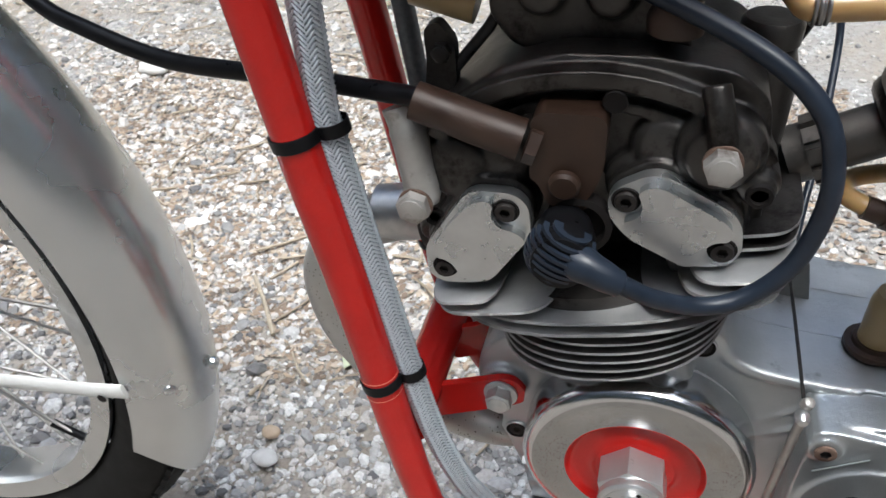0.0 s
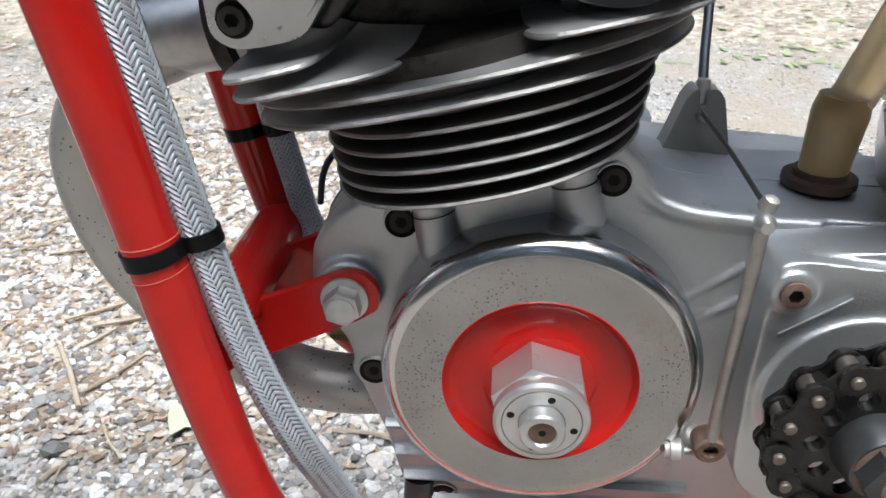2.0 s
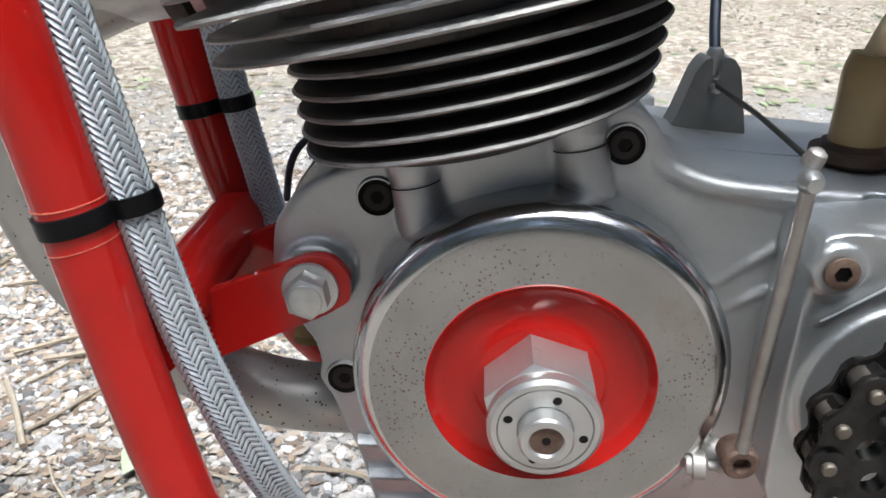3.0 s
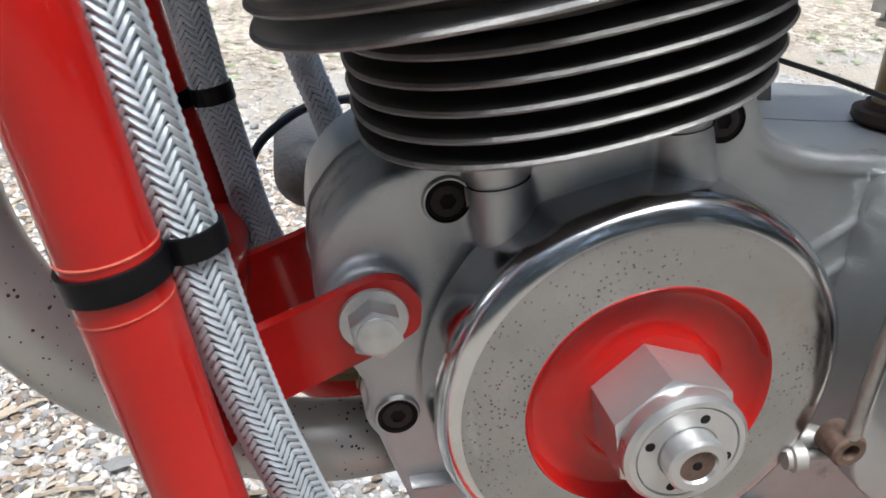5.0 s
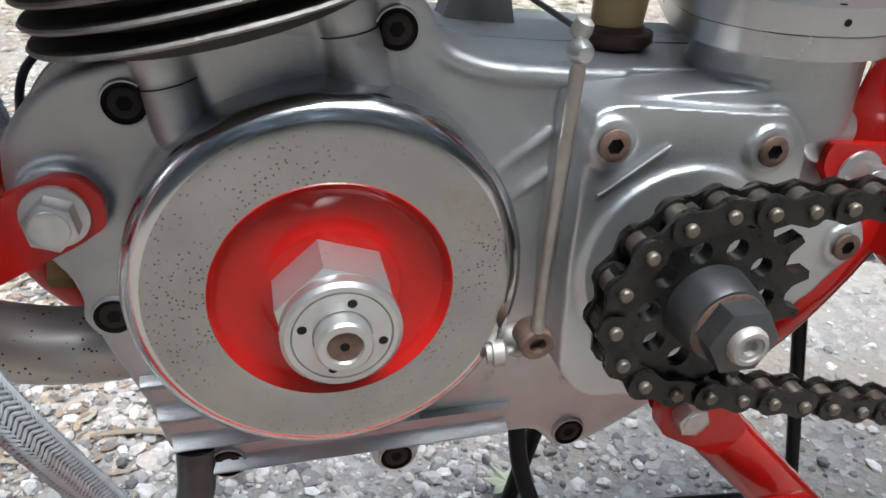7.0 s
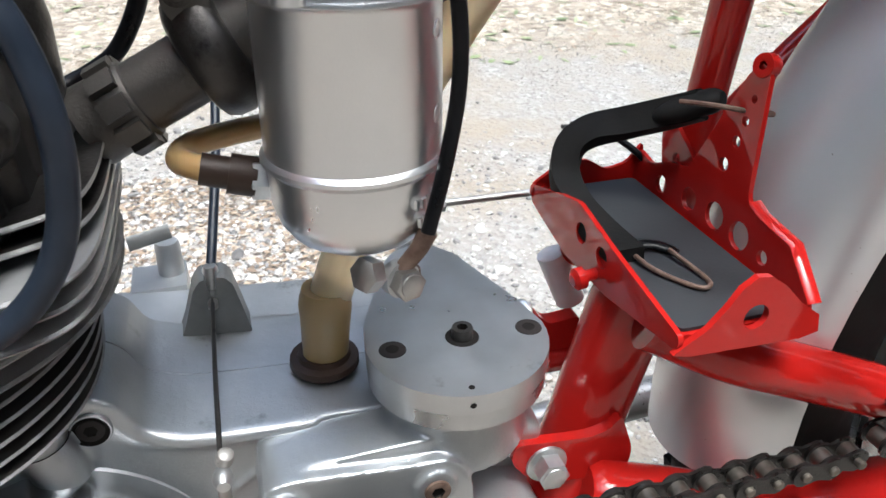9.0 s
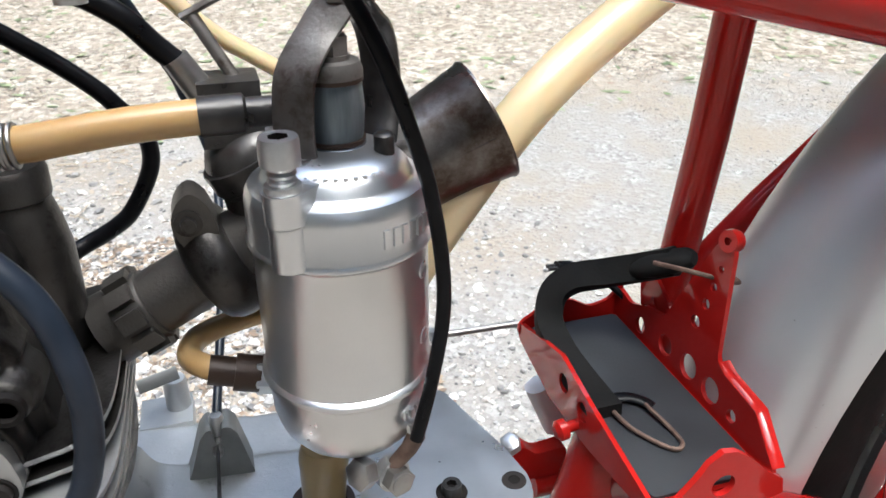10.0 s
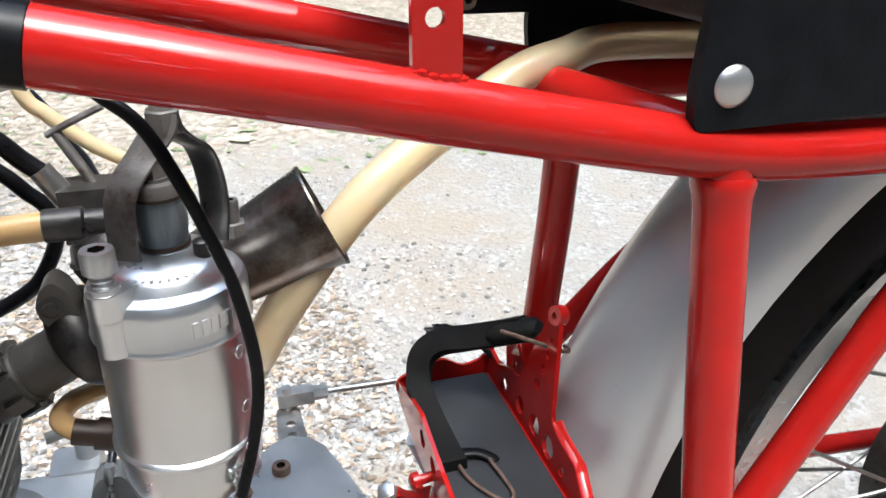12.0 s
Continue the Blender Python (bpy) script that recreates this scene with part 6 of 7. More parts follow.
for k in range(10):
    q, w = 2 * math.pi * k / 10, 0.036
    out, along = ring_up * math.cos(q) + V(0, 1, 0) * math.sin(q), V(0, 1, 0) * math.cos(q) - ring_up * math.sin(q)
    centre = V(0.51, -0.28, 5.85) + inlet_d * 0.15
    part("ring_lug", plate(bmesh.new(), [(-w, -0.05), (w, -0.05), (w, 0.05), (-w, 0.05)], 0.13, 0.178, bevel=0.008, place=lambda u, v, d: centre + out * d + along * u + inlet_d * v), STUBCAST, stub)
part("clamp_band", lathe(bmesh.new(), [(0.15, -0.1), (0.19, -0.1), (0.222, -0.085), (0.243, -0.05), (0.25, 0.0), (0.243, 0.045), (0.222, 0.075), (0.19, 0.088), (0.15, 0.088)], V(0.47, -0.28, 5.84) + inlet_d * 0.58, inlet_d, 48), HEADCAST, stub)
part("clamp_ear", plate(bmesh.new(), rounded([(0.9, 6.46), (0.955, 6.41), (0.985, 6.32), (0.99, 6.2), (0.9, 6.18), (0.83, 6.28), (0.82, 6.35), (0.85, 6.42)], 0.03), -0.43, -0.28, "y", bevel=0.02), STUBCAST, stub)
part("clamp_bolt", lathe(bmesh.new(), [(0, 0), (0.052, 0), (0.052, 0.012), (0.03, 0.014), (0.028, 0.04), (0, 0.045)], (0.883, -0.425, 6.338), (0, -1, 0), 24), HEADCAST, stub)
mix = part("mixing_chamber", lathe(bmesh.new(), [(0, 0), (0.19, 0), (0.2, 0.1), (0.2, 0.65), (0.17, 0.75), (0, 0.75)], (1.50, -0.22, 5.74), (-0.44, 0, 0.9), 40), STUBCAST, bike, "dark alloy carburettor mixing chamber")
part("throat", lathe(bmesh.new(), [(0, 0), (0.17, 0), (0.19, 0.7), (0, 0.7)], V(1.02, -0.28, 6.1), inlet_d, 36), STUBCAST, mix)
part("top_cap", lathe(bmesh.new(), [(0, 0), (0.17, 0), (0.17, 0.05), (0.14, 0.1), (0.08, 0.13), (0, 0.13)], (1.14, -0.24, 6.50), (-0.44, 0, 0.9), 36), DARKSTEEL, mix)
part("knurled_ring", lathe(bmesh.new(), [(0.15, 0), (0.19, 0), (0.19, 0.09), (0.15, 0.09)], (1.165, -0.24, 6.45), (-0.44, 0, 0.9), 18), DARKSTEEL, mix)
part("needle_housing", block(bmesh.new(), (0.98, -0.34, 6.58), (1.2, -0.14, 6.82), 0.04), DARKSTEEL, mix)
part("cable_elbow", tube(bmesh.new(), [(1.0, -0.25, 6.76), (0.92, -0.25, 6.9)], [0.055, 0.05], 18), STEEL, mix)
part("choke_stem", tube(bmesh.new(), [(1.12, -0.22, 6.8), (0.99, -0.16, 7.04)], 0.024, 12), FORK, mix)
part("choke_lever", tube(bmesh.new(), curve([(0.96, -0.16, 7.02), (1.02, -0.165, 7.05), (1.11, -0.18, 7.095), (1.2, -0.19, 7.135)], 4), [0.026] * 12 + [0.024], 12, 0.6), FORK, mix)
bell = part("bellmouth", lathe(bmesh.new(), [(0.18, 0), (0.185, 0.0), (0.218, 0.35), (0.256, 0.63), (0.264, 0.645), (0.262, 0.655), (0.254, 0.655), (0.213, 0.35), (0.18, 0.02)], (1.5, -0.28, 6.30), V(1, 0, 0.46), 48), TRUMPET, bike, "browned steel bellmouth with a folded seam")
part("seam", tube(bmesh.new(), [(1.66, -0.474, 6.40), (1.82, -0.492, 6.475), (2.04, -0.528, 6.58)], 0.006, 8), TRUMPET, bell)

# hoses and cables above the carburettor
part("fuel_hose", tube(bmesh.new(), curve([(1.05, -0.65, 6.80), (0.98, -0.65, 6.80), (0.75, -0.65, 6.79), (0.42, -0.65, 6.76), (0.34, -0.62, 6.78), (0.26, -0.5, 6.88), (0.2, -0.4, 7.1)], 8), 0.058, 18), TAN, bike, "amber fuel hose with wire clips")
for x, z in ((0.45, 6.762), (0.42, 6.76)):
    part("hose_clip", coil(bmesh.new(), (x, -0.65, z), (-1, 0, -0.1), 0.064, 0.009, 2.0, 0.02), STEEL, bike, "steel wire hose clip")
part("hose_end", lathe(bmesh.new(), [(0, 0), (0.065, 0), (0.065, 0.14), (0.05, 0.15), (0.05, 0.4), (0, 0.4)], (0.98, -0.65, 6.80), (1, 0, 0.0), 24), DARKSTEEL, bike, "dark hose tail")
part("control_cable", tube(bmesh.new(), curve([(0.93, -0.25, 6.88), (0.86, -0.25, 6.95), (0.77, -0.25, 7.05), (0.61, -0.25, 7.15), (0.45, -0.25, 7.21), (0.0, -0.25, 7.3)], 8), 0.042, 16), BLACK, bike, "black control cable")
part("control_cable", tube(bmesh.new(), curve([(0.0, 0.9, 6.9), (0.3, 0.95, 6.66), (0.481, 0.95, 6.501), (0.573, 0.95, 6.388), (0.661, 0.95, 6.28), (0.672, 0.95, 6.08), (0.54, 0.95, 5.836), (0.402, 0.95, 5.726), (0.222, 0.9, 5.652), (0.0, 0.6, 5.6)], 8), 0.046, 16), BLACK, bike, "black control cable")
part("drain_hose", tube(bmesh.new(), curve([(1.5, 0.1, 6.62), (1.36, 0.1, 6.71), (1.216, 0.1, 6.806), (1.111, 0.1, 6.875), (1.011, 0.1, 6.958), (0.927, 0.1, 7.045), (0.84, 0.1, 7.16), (0.75, 0.1, 7.6)], 8), 0.036, 16), PALE, bike, "pale amber tank hose")
tap = part("fuel_tap", lathe(bmesh.new(), [(0, 0), (0.05, 0), (0.055, 0.04), (0.048, 0.06), (0.055, 0.1), (0.048, 0.12), (0.07, 0.14), (0.07, 0.3), (0, 0.3)], (0.66, -0.5, 7.14), (0, 0, 1), 24), ZINC, bike, "zinc fuel tap")
part("tap_lever", tube(bmesh.new(), [(0.7, -0.52, 7.36), (0.92, -0.52, 7.33), (1.05, -0.52, 7.34)], [0.06, 0.07, 0.05], 16, 0.5), ZINC, tap)
rocker = part("rocker_union", lathe(bmesh.new(), [(0, -0.3), (0.16, -0.3), (0.168, 0.1), (0.15, 0.22), (0.132, 0.29), (0.13, 0.31), (0.14, 0.32), (0.142, 0.41), (0.125, 0.435), (0.05, 0.44), (0, 0.43)], (0.3, -0.3, 6.15), (0, 0, 1), 30), HEADCAST, bike, "stained rocker cap")
# raised maker's lettering as plain bars, and small marks below
def letter(angle, r, z, wide, high):
    """A raised bar on the wall of the chamber."""
    n, t = V(math.cos(angle), math.sin(angle), 0), V(-math.sin(angle), math.cos(angle), 0)
    return plate(bmesh.new(), [(-wide, -high), (wide, -high), (wide, high), (-wide, high)], r - 0.006, r + 0.009, place=lambda u, v, w: AX + n * w + t * u + V(0, 0, z + v), bevel=0.002)


for k in range(7):
    part("raised_letter", letter(radians(-72 + 6.5 * k), 0.314, 6.445, 0.011, 0.032), SATIN, carb)
for row in range(2):
    for k in range(6):
        part("raised_letter", letter(radians(-60 + 5.5 * k + 3 * row), 0.303, 5.70 - 0.07 * row, 0.006 + 0.004 * (k % 2), 0.017), SATIN, carb)

# small raised marks round the top and two moulded rings on the wall
for k in range(9):
    q = radians(-128 + 9 * k)
    part("raised_mark", block(bmesh.new(), AX + V(0.197 * math.cos(q) - 0.007, 0.215 * math.sin(q) - 0.009, 6.612), AX + V(0.197 * math.cos(q) + 0.007, 0.215 * math.sin(q) + 0.009, 6.629), 0.003), SATIN, carb)
for z in (6.25, 5.98):
    q = radians(-36)
    part("moulded_ring", lathe(bmesh.new(), [(0, -0.002), (0.018, -0.002), (0.024, 0.003), (0.03, 0.003), (0.036, -0.006)], AX + V(0.304 * math.cos(q), 0.304 * math.sin(q), z), (math.cos(q), math.sin(q), 0), 20), SATIN, carb)

# -- tray behind the engine --
tray = part("tray_floor", plate(bmesh.new(), rounded([(2.62, 0.38), (3.26, 0.38), (3.26, -1.06), (2.62, -1.06)], 0.03), 4.98, 5.02, "z"), RED, bike, "red drilled battery tray")
left_wall = rounded([(0.42, 4.95), (0.42, 5.05), (0.1, 5.14), (-0.15, 5.2), (-0.5, 5.13), (-1.09, 5.04), (-1.09, 4.97), (-0.5, 4.87), (-0.05, 4.85), (0.3, 4.92)], 0.03)
part("tray_side", plate(bmesh.new(), left_wall, 2.60, 2.625, "x", [ring(-0.2, 5.055, 0.055, 18), ring(-0.42, 5.035, 0.055, 18)]), RED, tray)
right_wall = rounded([(0.40, 4.98), (0.40, 5.2), (0.25, 5.17), (0.1, 5.24), (-0.08, 5.28), (-0.34, 5.84), (-0.41, 5.92), (-0.48, 5.88), (-0.55, 5.32), (-0.62, 5.27), (-0.88, 5.24), (-1.07, 5.06), (-1.07, 4.98)], 0.03)
right_holes = [ring(0.12, 5.1, 0.05, 16), ring(-0.14, 5.13, 0.062, 18), ring(-0.36, 5.14, 0.07, 18), ring(-0.56, 5.13, 0.07, 18), ring(-0.74, 5.11, 0.035, 14), ring(-0.33, 5.40, 0.036, 12), ring(-0.375, 5.53, 0.03, 12), ring(-0.40, 5.64, 0.025, 12), ring(-0.42, 5.75, 0.02, 10)]
lean = lambda u, v, w: V(3.225 + (v - 5.0) * 0.07 + w, u, v)
part("tray_side", plate(bmesh.new(), right_wall, 0.0, 0.025, holes=right_holes, place=lean), RED, tray)
part("folded_lip", strap(bmesh.new(), [lean(-0.57, 5.305, 0.03), lean(-0.64, 5.275, 0.03), lean(-0.88, 5.245, 0.03), lean(-1.07, 5.065, 0.03)], 0.065, 0.022, (1, 0, 0.2)), RED, tray)
part("stay_eye", lathe(bmesh.new(), [(0.02, -0.03), (0.055, -0.03), (0.06, 0.0), (0.055, 0.03), (0.02, 0.03)], lean(-0.42, 5.9, 0.02), (1, 0.2, -0.2), 20), RED, tray)
part("gusset", plate(bmesh.new(), rounded([(0.22, 5.12), (0.30, 5.34), (0.2, 5.42), (-0.02, 5.30), (-0.1, 5.2), (0.05, 5.1)], 0.04), 0.06, 0.085, place=lean, holes=[ring(0.12, 5.24, 0.035, 12)]), RED, tray)
front_wall = [(2.58, 4.96), (2.62, 4.99), (2.725, 5.06), (2.80, 5.15), (2.85, 5.23), (2.913, 5.275), (2.98, 5.265), (3.06, 5.21), (3.16, 5.11), (3.27, 5.03), (3.29, 4.94), (3.2, 4.92), (2.66, 4.94)]
part("tray_end", plate(bmesh.new(), front_wall, -1.10, -1.07, "y", [ring(2.945, 5.08, 0.06, 16)]), RED, tray)
part("tray_end", plate(bmesh.new(), rounded([(2.59, 4.96), (2.59, 5.05), (2.76, 5.16), (2.92, 5.17), (3.05, 5.09), (3.18, 5.12), (3.27, 5.24), (3.27, 4.98)], 0.04), 0.40, 0.425, "y"), RED, tray)
part("tray_mat", plate(bmesh.new(), rounded([(2.635, 0.36), (3.205, 0.36), (3.205, -1.04), (2.635, -1.04)], 0.03), 5.024, 5.04, "z", bevel=0.008), RUBBERMAT, tray, "dusty black rubber mat")
part("tray_knob", lathe(bmesh.new(), [(0, 0), (0.03, 0), (0.03, 0.08), (0.055, 0.09), (0.055, 0.13), (0.03, 0.15), (0, 0.15)], (2.62, -0.38, 4.93), (-1, -0.1, -0.1), 20), RED, tray)
def ribbed(points, sides, wide, thick):
    """A moulded rubber strap with four grooves along it."""
    bm = bmesh.new()
    line, across = curve(points, 6), curve(sides, 6)
    loops = []
    for (p, _, _, d), a in zip(rings(line), across):
        a = (a - d * a.dot(d)).normalized()
        n = d.cross(a)
        top = [a * wide / 2 * u + n * thick * (0.45 + 0.55 * abs(math.cos(2.5 * math.pi * u))) for u in [k / 15 - 1 for k in range(31)]]
        low = [a * wide / 2 * u - n * thick * 0.8 for u in (0.9, 0.3, -0.3, -0.9)]
        loops.append([bm.verts.new(p + q) for q in top + low])
    m = len(loops[0])
    for one, two in zip(loops, loops[1:]):
        for i in range(m):
            bm.faces.new((one[i], one[(i + 1) % m], two[(i + 1) % m], two[i]))
    bm.faces.new(loops[0][::-1])
    bm.faces.new(loops[-1])
    return bm


part("rubber_strap", ribbed([(2.70, -0.5, 5.06), (2.695, -0.2, 5.06), (2.69, 0.05, 5.085), (2.69, 0.2, 5.17), (2.735, 0.28, 5.30), (2.84, 0.27, 5.39), (3.0, 0.18, 5.455), (3.18, 0.04, 5.545), (3.27, -0.06, 5.61)], [(1, 0.1, 0), (1, 0.1, 0), (1, 0.0, 0), (0.95, -0.3, 0), (0.75, -0.65, -0.1), (0.5, -0.8, -0.2), (0.35, -0.8, -0.4), (0.25, -0.7, -0.5), (0.2, -0.65, -0.6)], 0.165, 0.066), TYRE, bike, "ribbed black rubber hold-down strap")
part("strap_end", tube(bmesh.new(), curve([(3.12, 0.1, 5.50), (3.2, 0.0, 5.57), (3.28, -0.08, 5.625), (3.33, -0.14, 5.66)], 4), [0.06, 0.08, 0.09, 0.094, 0.096, 0.096, 0.094, 0.094, 0.092, 0.09, 0.084, 0.072, 0.05], 14, 0.7), TYRE, bike, "thick moulded end of the rubber strap")
part("strap_hook", tube(bmesh.new(), curve([(3.1, -0.12, 5.66), (3.2, -0.28, 5.68), (3.32, -0.42, 5.68), (3.37, -0.45, 5.68), (3.38, -0.38, 5.67)], 5), 0.013, 8), RUST, bike, "bent wire hook")
part("strap_hook", tube(bmesh.new(), curve([(2.72, -0.42, 5.075), (2.76, -0.62, 5.06), (2.87, -0.80, 5.055), (2.935, -0.80, 5.055), (2.95, -0.72, 5.055), (2.91, -0.5, 5.075)], 4), 0.012, 8), RUST, bike, "bent wire hook")
part("rubber_loop", tube(bmesh.new(), curve([(2.70, -0.42, 5.06), (2.76, -0.40, 5.065), (2.86, -0.42, 5.07), (2.93, -0.47, 5.06), (2.95, -0.5, 5.05)], 4), 0.034, 12, 0.5), BLACK, bike, "black rubber loop")
charger = part("charger_plug", tube(bmesh.new(), [(2.90, 0.58, 5.295), (2.99, 0.58, 5.285), (3.04, 0.58, 5.275)], [0.046, 0.048, 0.028], 14, 0.8), BLACK, bike, "small black plug with two pins")
for y in (0.565, 0.6):
    part("pin", tube(bmesh.new(), [(2.84, y, 5.30), (2.92, y, 5.293)], 0.013, 8), DARKSTEEL, charger)
part("charger_cable", tube(bmesh.new(), curve([(2.98, 0.58, 5.28), (3.1, 0.5, 5.26), (3.2, 0.4, 5.2), (3.3, 0.3, 5.1)], 5), 0.02, 10), BLACK, bike, "thin black cable")

part("mount_bracket", plate(bmesh.new(), rounded([(2.40, 4.28), (2.44, 4.40), (2.52, 4.41), (2.6, 4.33), (2.8, 4.35), (2.8, 4.14), (2.5, 4.14)], 0.04), 0.06, 0.16, "y", bevel=0.02), RED, bike)
part("bracket_bolt", hex_bolt((2.455, 0.1, 4.40), (-0.35, -0.3, 0.85), 0.11, 0.07), ZINC, bike)

# -- seat --
SEAT = [(3.42, 7.13), (3.40, 7.3), (3.44, 7.75), (3.7, 8.0), (6.2, 8.0), (6.4, 7.2), (5.0, 7.16)]
seat = part("seat", plate(bmesh.new(), rounded([(3.5, 7.5), (3.5, 7.75), (3.75, 8.02), (6.2, 8.02), (6.4, 7.5)], 0.1), -1.1, 0.4, "y", bevel=0.08, seg=3), LEATHER, bike, "black leather seat with studded skirt")
for y in (-1.2, 0.44):
    part("seat_skirt", plate(bmesh.new(), rounded(SEAT, 0.05), y, y + 0.06, "y", bevel=0.028, seg=3), LEATHER, seat)
part("stud", lathe(bmesh.new(), [(0, 0), (0.085, 0), (0.08, 0.012), (0.06, 0.025), (0.03, 0.033), (0, 0.035)], (3.565, -1.2, 7.306), (0, -1, 0), 28), BRIGHT, seat, "domed metal stud")
part("front_flap", block(bmesh.new(), (2.9, 0.32, 7.38), (3.5, 0.36, 7.9), 0.02), LEATHER, seat)
part("flap_screw", lathe(bmesh.new(), [(0, 0), (0.05, 0), (0.045, 0.02), (0.02, 0.02), (0.018, 0.0), (0, 0)], (3.0, 0.32, 7.45), (0, -1, 0), 20), STEEL, seat)


# -- wheels and mudguards --
def spoked_wheel(x, z, tyre_r, rim_r):
    w = part("wheel", lathe(bmesh.new(), [(0, -0.6), (0.22, -0.6), (0.24, -0.4), (0.5, -0.36), (0.5, 0.36), (0.24, 0.4), (0.22, 0.6), (0, 0.6)], (x, Y0, z), (0, 1, 0), 36), GREYPAINT, bike, "spoked wheel with alloy rim")
    bm = bmesh.new()
    prof = [(rim_r - 0.16, -0.18), (rim_r - 0.14, -0.24), (rim_r - 0.02, -0.26), (rim_r + 0.06, -0.27), (rim_r + 0.06, -0.22), (rim_r - 0.05, -0.18), (rim_r - 0.12, 0.0), (rim_r - 0.05, 0.18), (rim_r + 0.06, 0.22), (rim_r + 0.06, 0.27), (rim_r - 0.02, 0.26), (rim_r - 0.14, 0.24), (rim_r - 0.16, 0.18), (rim_r - 0.2, 0.0), (rim_r - 0.16, -0.18)]
    a, b, d = V(1, 0, 0), V(0, 0, 1), V(0, 1, 0)
    def turn(bm, prof, n):
        loops = [[bm.verts.new(V(x, Y0, z) + d * h + (a * math.cos(2 * math.pi * i / n) + b * math.sin(2 * math.pi * i / n)) * r) for i in range(n)] for r, h in prof]
        for one, two in zip(loops, loops[1:]):
            for i in range(n):
                bm.faces.new((one[i], one[(i + 1) % n], two[(i + 1) % n], two[i]))
        return bm
    part("rim", turn(bm, prof, 96), SILVER, w)
    mid, half = (tyre_r + rim_r) / 2, (tyre_r - rim_r) / 2
    part("tyre", turn(bmesh.new(), [(mid + half * math.sin(t), 0.36 * math.cos(t)) for t in [-0.9 + 5.0 * k / 14 - 0.0 for k in range(15)]], 120), TYRE, w)
    bm = bmesh.new()
    n = 110
    for row, y in ((-1, -0.2), (0, 0.0), (1, 0.2)):
        for i in range(n):
            t = 2 * math.pi * (i + 0.5 * (row % 2)) / n
            c, s = math.cos(t), math.sin(t)
            r = tyre_r - 0.03 - 0.07 * abs(row)
            o, u, v = V(x + r * c, Y0 + y, z + r * s), V(-s, 0, c), V(c, 0, s)
            vs = [bm.verts.new(o + u * p + d * q + v * h) for h in (-0.03, 0.022) for p, q in ((-0.06, -0.085), (0.06, -0.085), (0.06, 0.085), (-0.06, 0.085))]
            for f in ((4, 5, 6, 7), (0, 1, 5, 4), (1, 2, 6, 5), (2, 3, 7, 6), (3, 0, 4, 7)):
                bm.faces.new([vs[k] for k in f])
    tagged(part("tread", bm, TYRE, w), kind="stuff")
    for i in range(36):
        t = 2 * math.pi * i / 36
        side = 1 if i % 2 else -1
        lean = 0.35 * (1 if i % 4 < 2 else -1)
        part("spoke", tube(bmesh.new(), [V(x + 0.5 * math.cos(t + lean * 2.2), Y0 + side * 0.33, z + 0.5 * math.sin(t + lean * 2.2)), V(x + (rim_r - 0.15) * math.cos(t), Y0 + side * 0.06, z + (rim_r - 0.15) * math.sin(t))], 0.016, 8), STEEL, w)
    return w


front = spoked_wheel(-7.18, 3.93, 3.74, 2.96)
part("valve", tube(bmesh.new(), [(-5.05, -0.42, 2.15), (-5.3, -0.46, 2.35)], 0.04, 10), BLACK, front)
rear = spoked_wheel(7.25, 3.93, 3.95, 2.80)
part("brake_drum", lathe(bmesh.new(), [(0, -0.4), (1.0, -0.4), (1.08, -0.34), (1.08, 0.2), (0.9, 0.3), (0, 0.3)], (7.25, Y0, 3.93), (0, 1, 0), 64), DARKSTEEL, rear, "dark brake drum")
holes = [ring(7.25 + 0.72 * math.cos(a), 3.93 + 0.72 * math.sin(a), 0.16, 16) for a in [2 * math.pi * k / 8 for k in range(8)]]
part("rear_sprocket", plate(bmesh.new(), ring(7.25, 3.93, R_REAR - 0.03, 90), SPR.y - 0.03, SPR.y + 0.03, "y", holes), CHAINSTEEL, rear, "drilled rear sprocket")
part("sprocket_carrier", lathe(bmesh.new(), [(0, -0.45), (0.45, -0.45), (0.45, 0.0), (0, 0.0)], (7.25, Y0 - 0.35, 3.93), (0, 1, 0), 36), DARKSTEEL, rear)


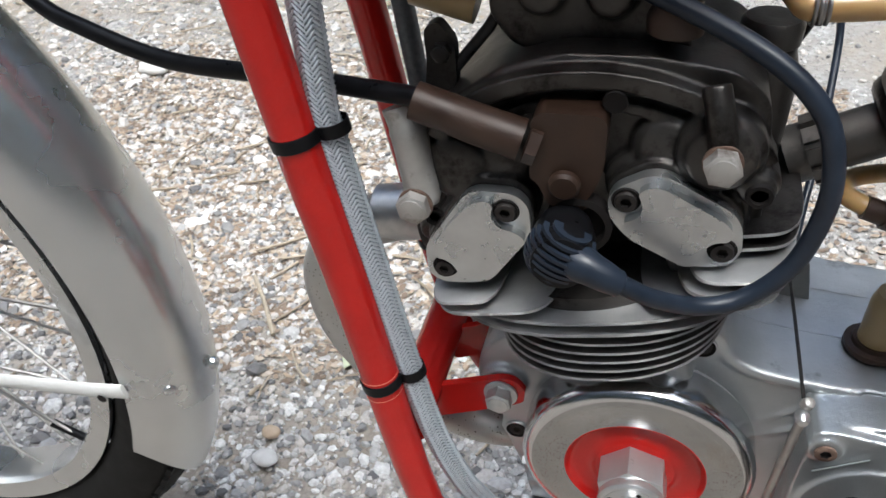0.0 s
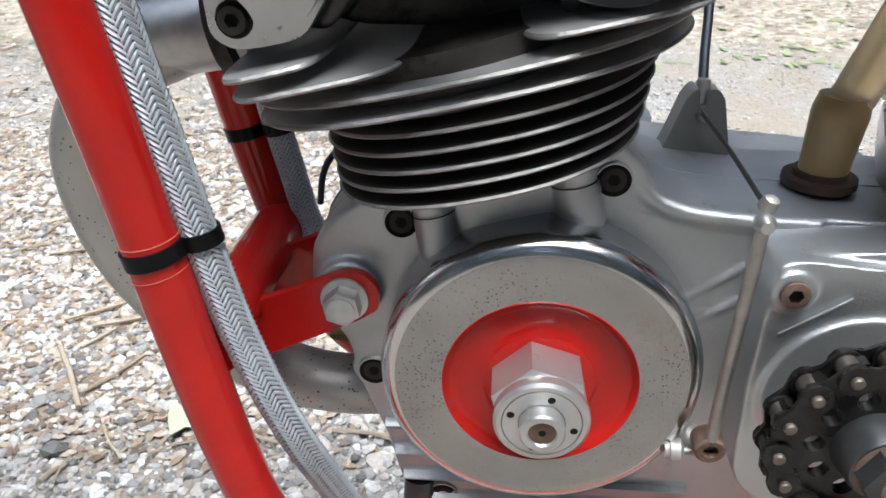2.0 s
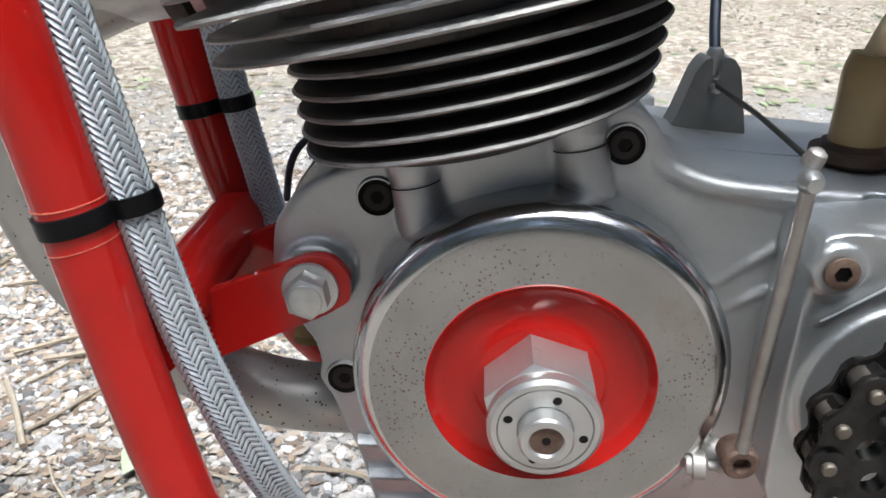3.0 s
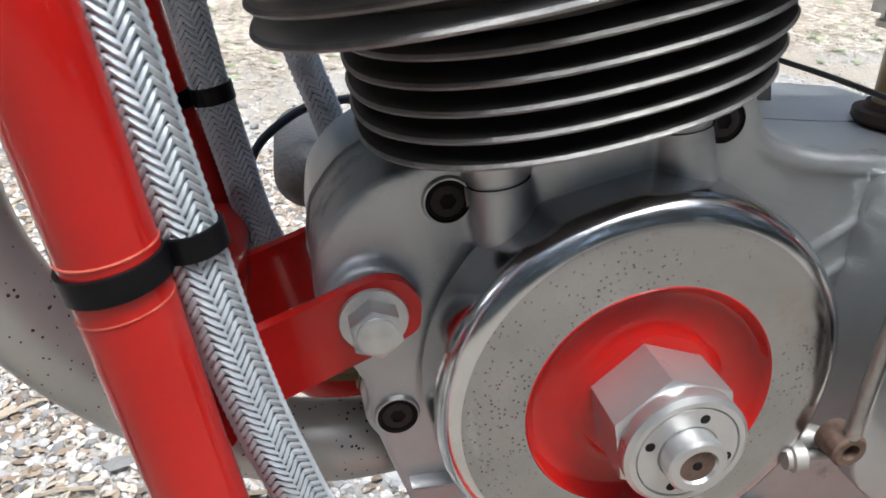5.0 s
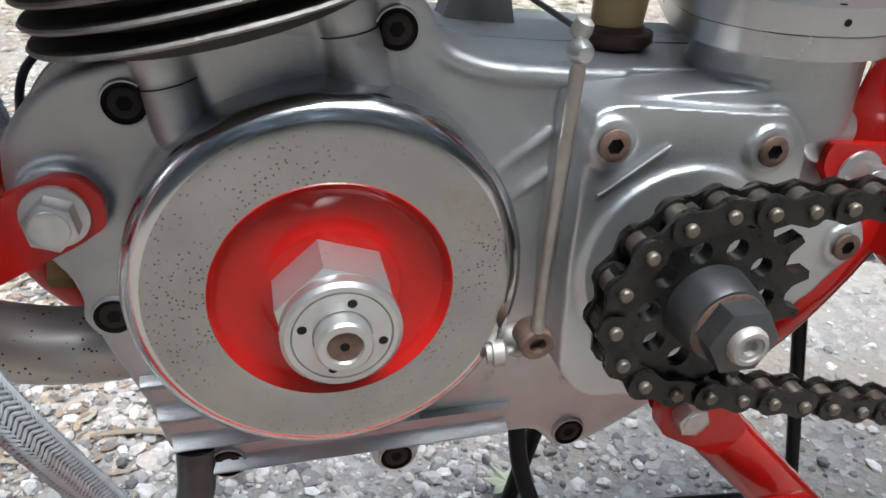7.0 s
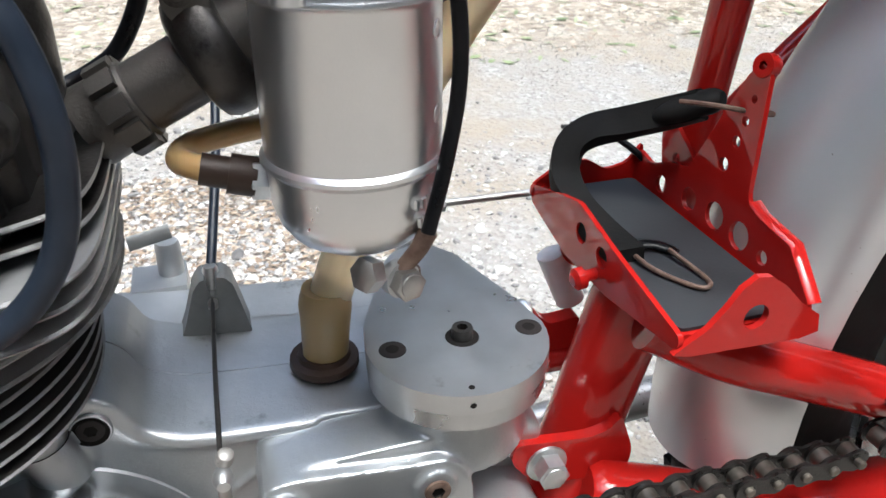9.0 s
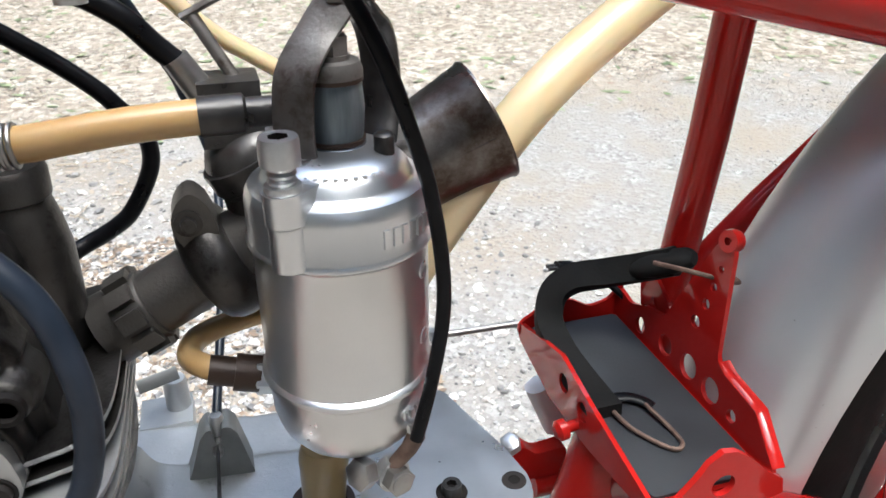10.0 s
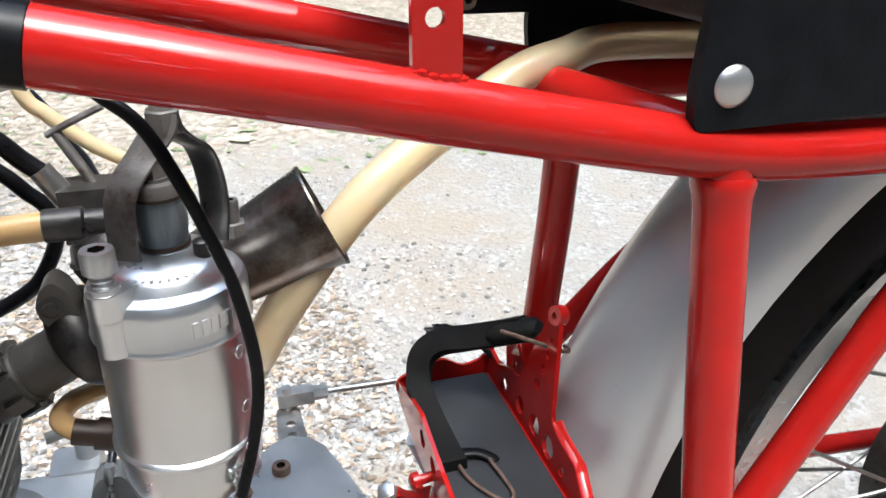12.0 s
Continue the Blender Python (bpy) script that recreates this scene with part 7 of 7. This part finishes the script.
def mudguard(name, cx, cz, r, half, drop, a0, a1, label, paint, n=40, nose=0.0):
    """A shell of rounded section bent round an axle; nose lengthens the middle of its first end."""
    bm = bmesh.new()
    sec = [(half * math.sin(t), -drop * (1 - math.cos(t))) for t in [radians(-92 + 184 * k / 20) for k in range(21)]]
    shells = []
    for off in (0.0, -0.03):
        loops = []
        for i in range(n + 1):
            loops.append([])
            for y, h in sec:
                start = a0 - nose * (1 - abs(y / half) ** 2.0)
                t = start + (a1 - start) * i / n
                loops[-1].append(bm.verts.new(V(cx + (r + off + h) * math.cos(t), Y0 + y * (1 + off / half), cz + (r + off + h) * math.sin(t))))
        for one, two in zip(loops, loops[1:]):
            for k in range(len(sec) - 1):
                bm.faces.new((one[k], one[k + 1], two[k + 1], two[k]))
        shells.append(loops)
    o, i = shells
    for k in (0, -1):
        for s in range(n):
            bm.faces.new((o[s][k], o[s + 1][k], i[s + 1][k], i[s][k]))
    for e in (0, -1):
        for k in range(len(sec) - 1):
            bm.faces.new((o[e][k], o[e][k + 1], i[e][k + 1], i[e][k]))
    return part(name, bm, paint, bike, label)


guard = mudguard("front_mudguard", -7.46, 3.91, 4.10, 0.46, 0.465, radians(-18.5), radians(150), "silver painted front mudguard with rivets", SILVER, 48, radians(7))
for o, d in (((-3.53, -0.70, 3.52), (0.75, -0.7, -0.1)), ((-3.345, -0.33, 3.49), (1, 0.05, -0.1))):
    part("rivet", lathe(bmesh.new(), [(0, -0.02), (0.055, -0.02), (0.05, 0.015), (0.03, 0.03), (0, 0.035)], o, d, 20), SILVER, guard)
part("mudguard_stay", strap(bmesh.new(), [(-6.9, -0.9, 3.42), (-5.0, -0.9, 3.50), (-4.1, -0.88, 3.58), (-3.8, -0.86, 3.61)], 0.15, 0.04, (0, 0, 1)), WHITE, bike, "white painted mudguard stay")
# stay's hole is a dark disc; the shade is in its colour
part("stay_hole", lathe(bmesh.new(), [(0, 0), (0.04, 0), (0.035, 0.006), (0, 0.004)], (-4.0, -0.905, 3.53), (0, -1, 0), 16), GAPSHADE, bike)
mudguard("rear_mudguard", 7.263, 3.945, 4.10, 0.48, 0.46, radians(40), radians(184), "matt silver painted rear mudguard", DULLSILVER)
for y in (-1.0, 0.26):
    part("fork_leg", tube(bmesh.new(), [(-7.15, y, 3.93), (-6.2, y, 5.6), (-2.75, y * 0.8, 9.0)], 0.2, 20), STEEL, bike)
part("silencer_foot", tube(bmesh.new(), [(2.72, 0.35, 4.62), (2.85, 0.3, 4.3)], 0.09, 18), WHITE, bike)
# unseen tank, kept to shade the head, shortened to clear the rear mudguard's reflection
part("tank", plate(bmesh.new(), rounded([(-1.9, 8.0), (0.1, 7.97), (0.25, 8.1), (0.05, 8.4), (-1.4, 8.6), (-2.0, 8.45)], 0.15), -1.4, 0.65, "y", bevel=0.2, seg=5), RED, bike, "red fuel tank, out of view, sized to shade the head")
# leather block added above the far rail to throw shade on it
part("rail_shade_block", plate(bmesh.new(), rounded([(2.3, 7.98), (3.6, 7.9), (3.6, 8.1), (2.4, 8.15)], 0.06), -0.2, 0.55, "y", bevel=0.06, seg=3), LEATHER, seat)
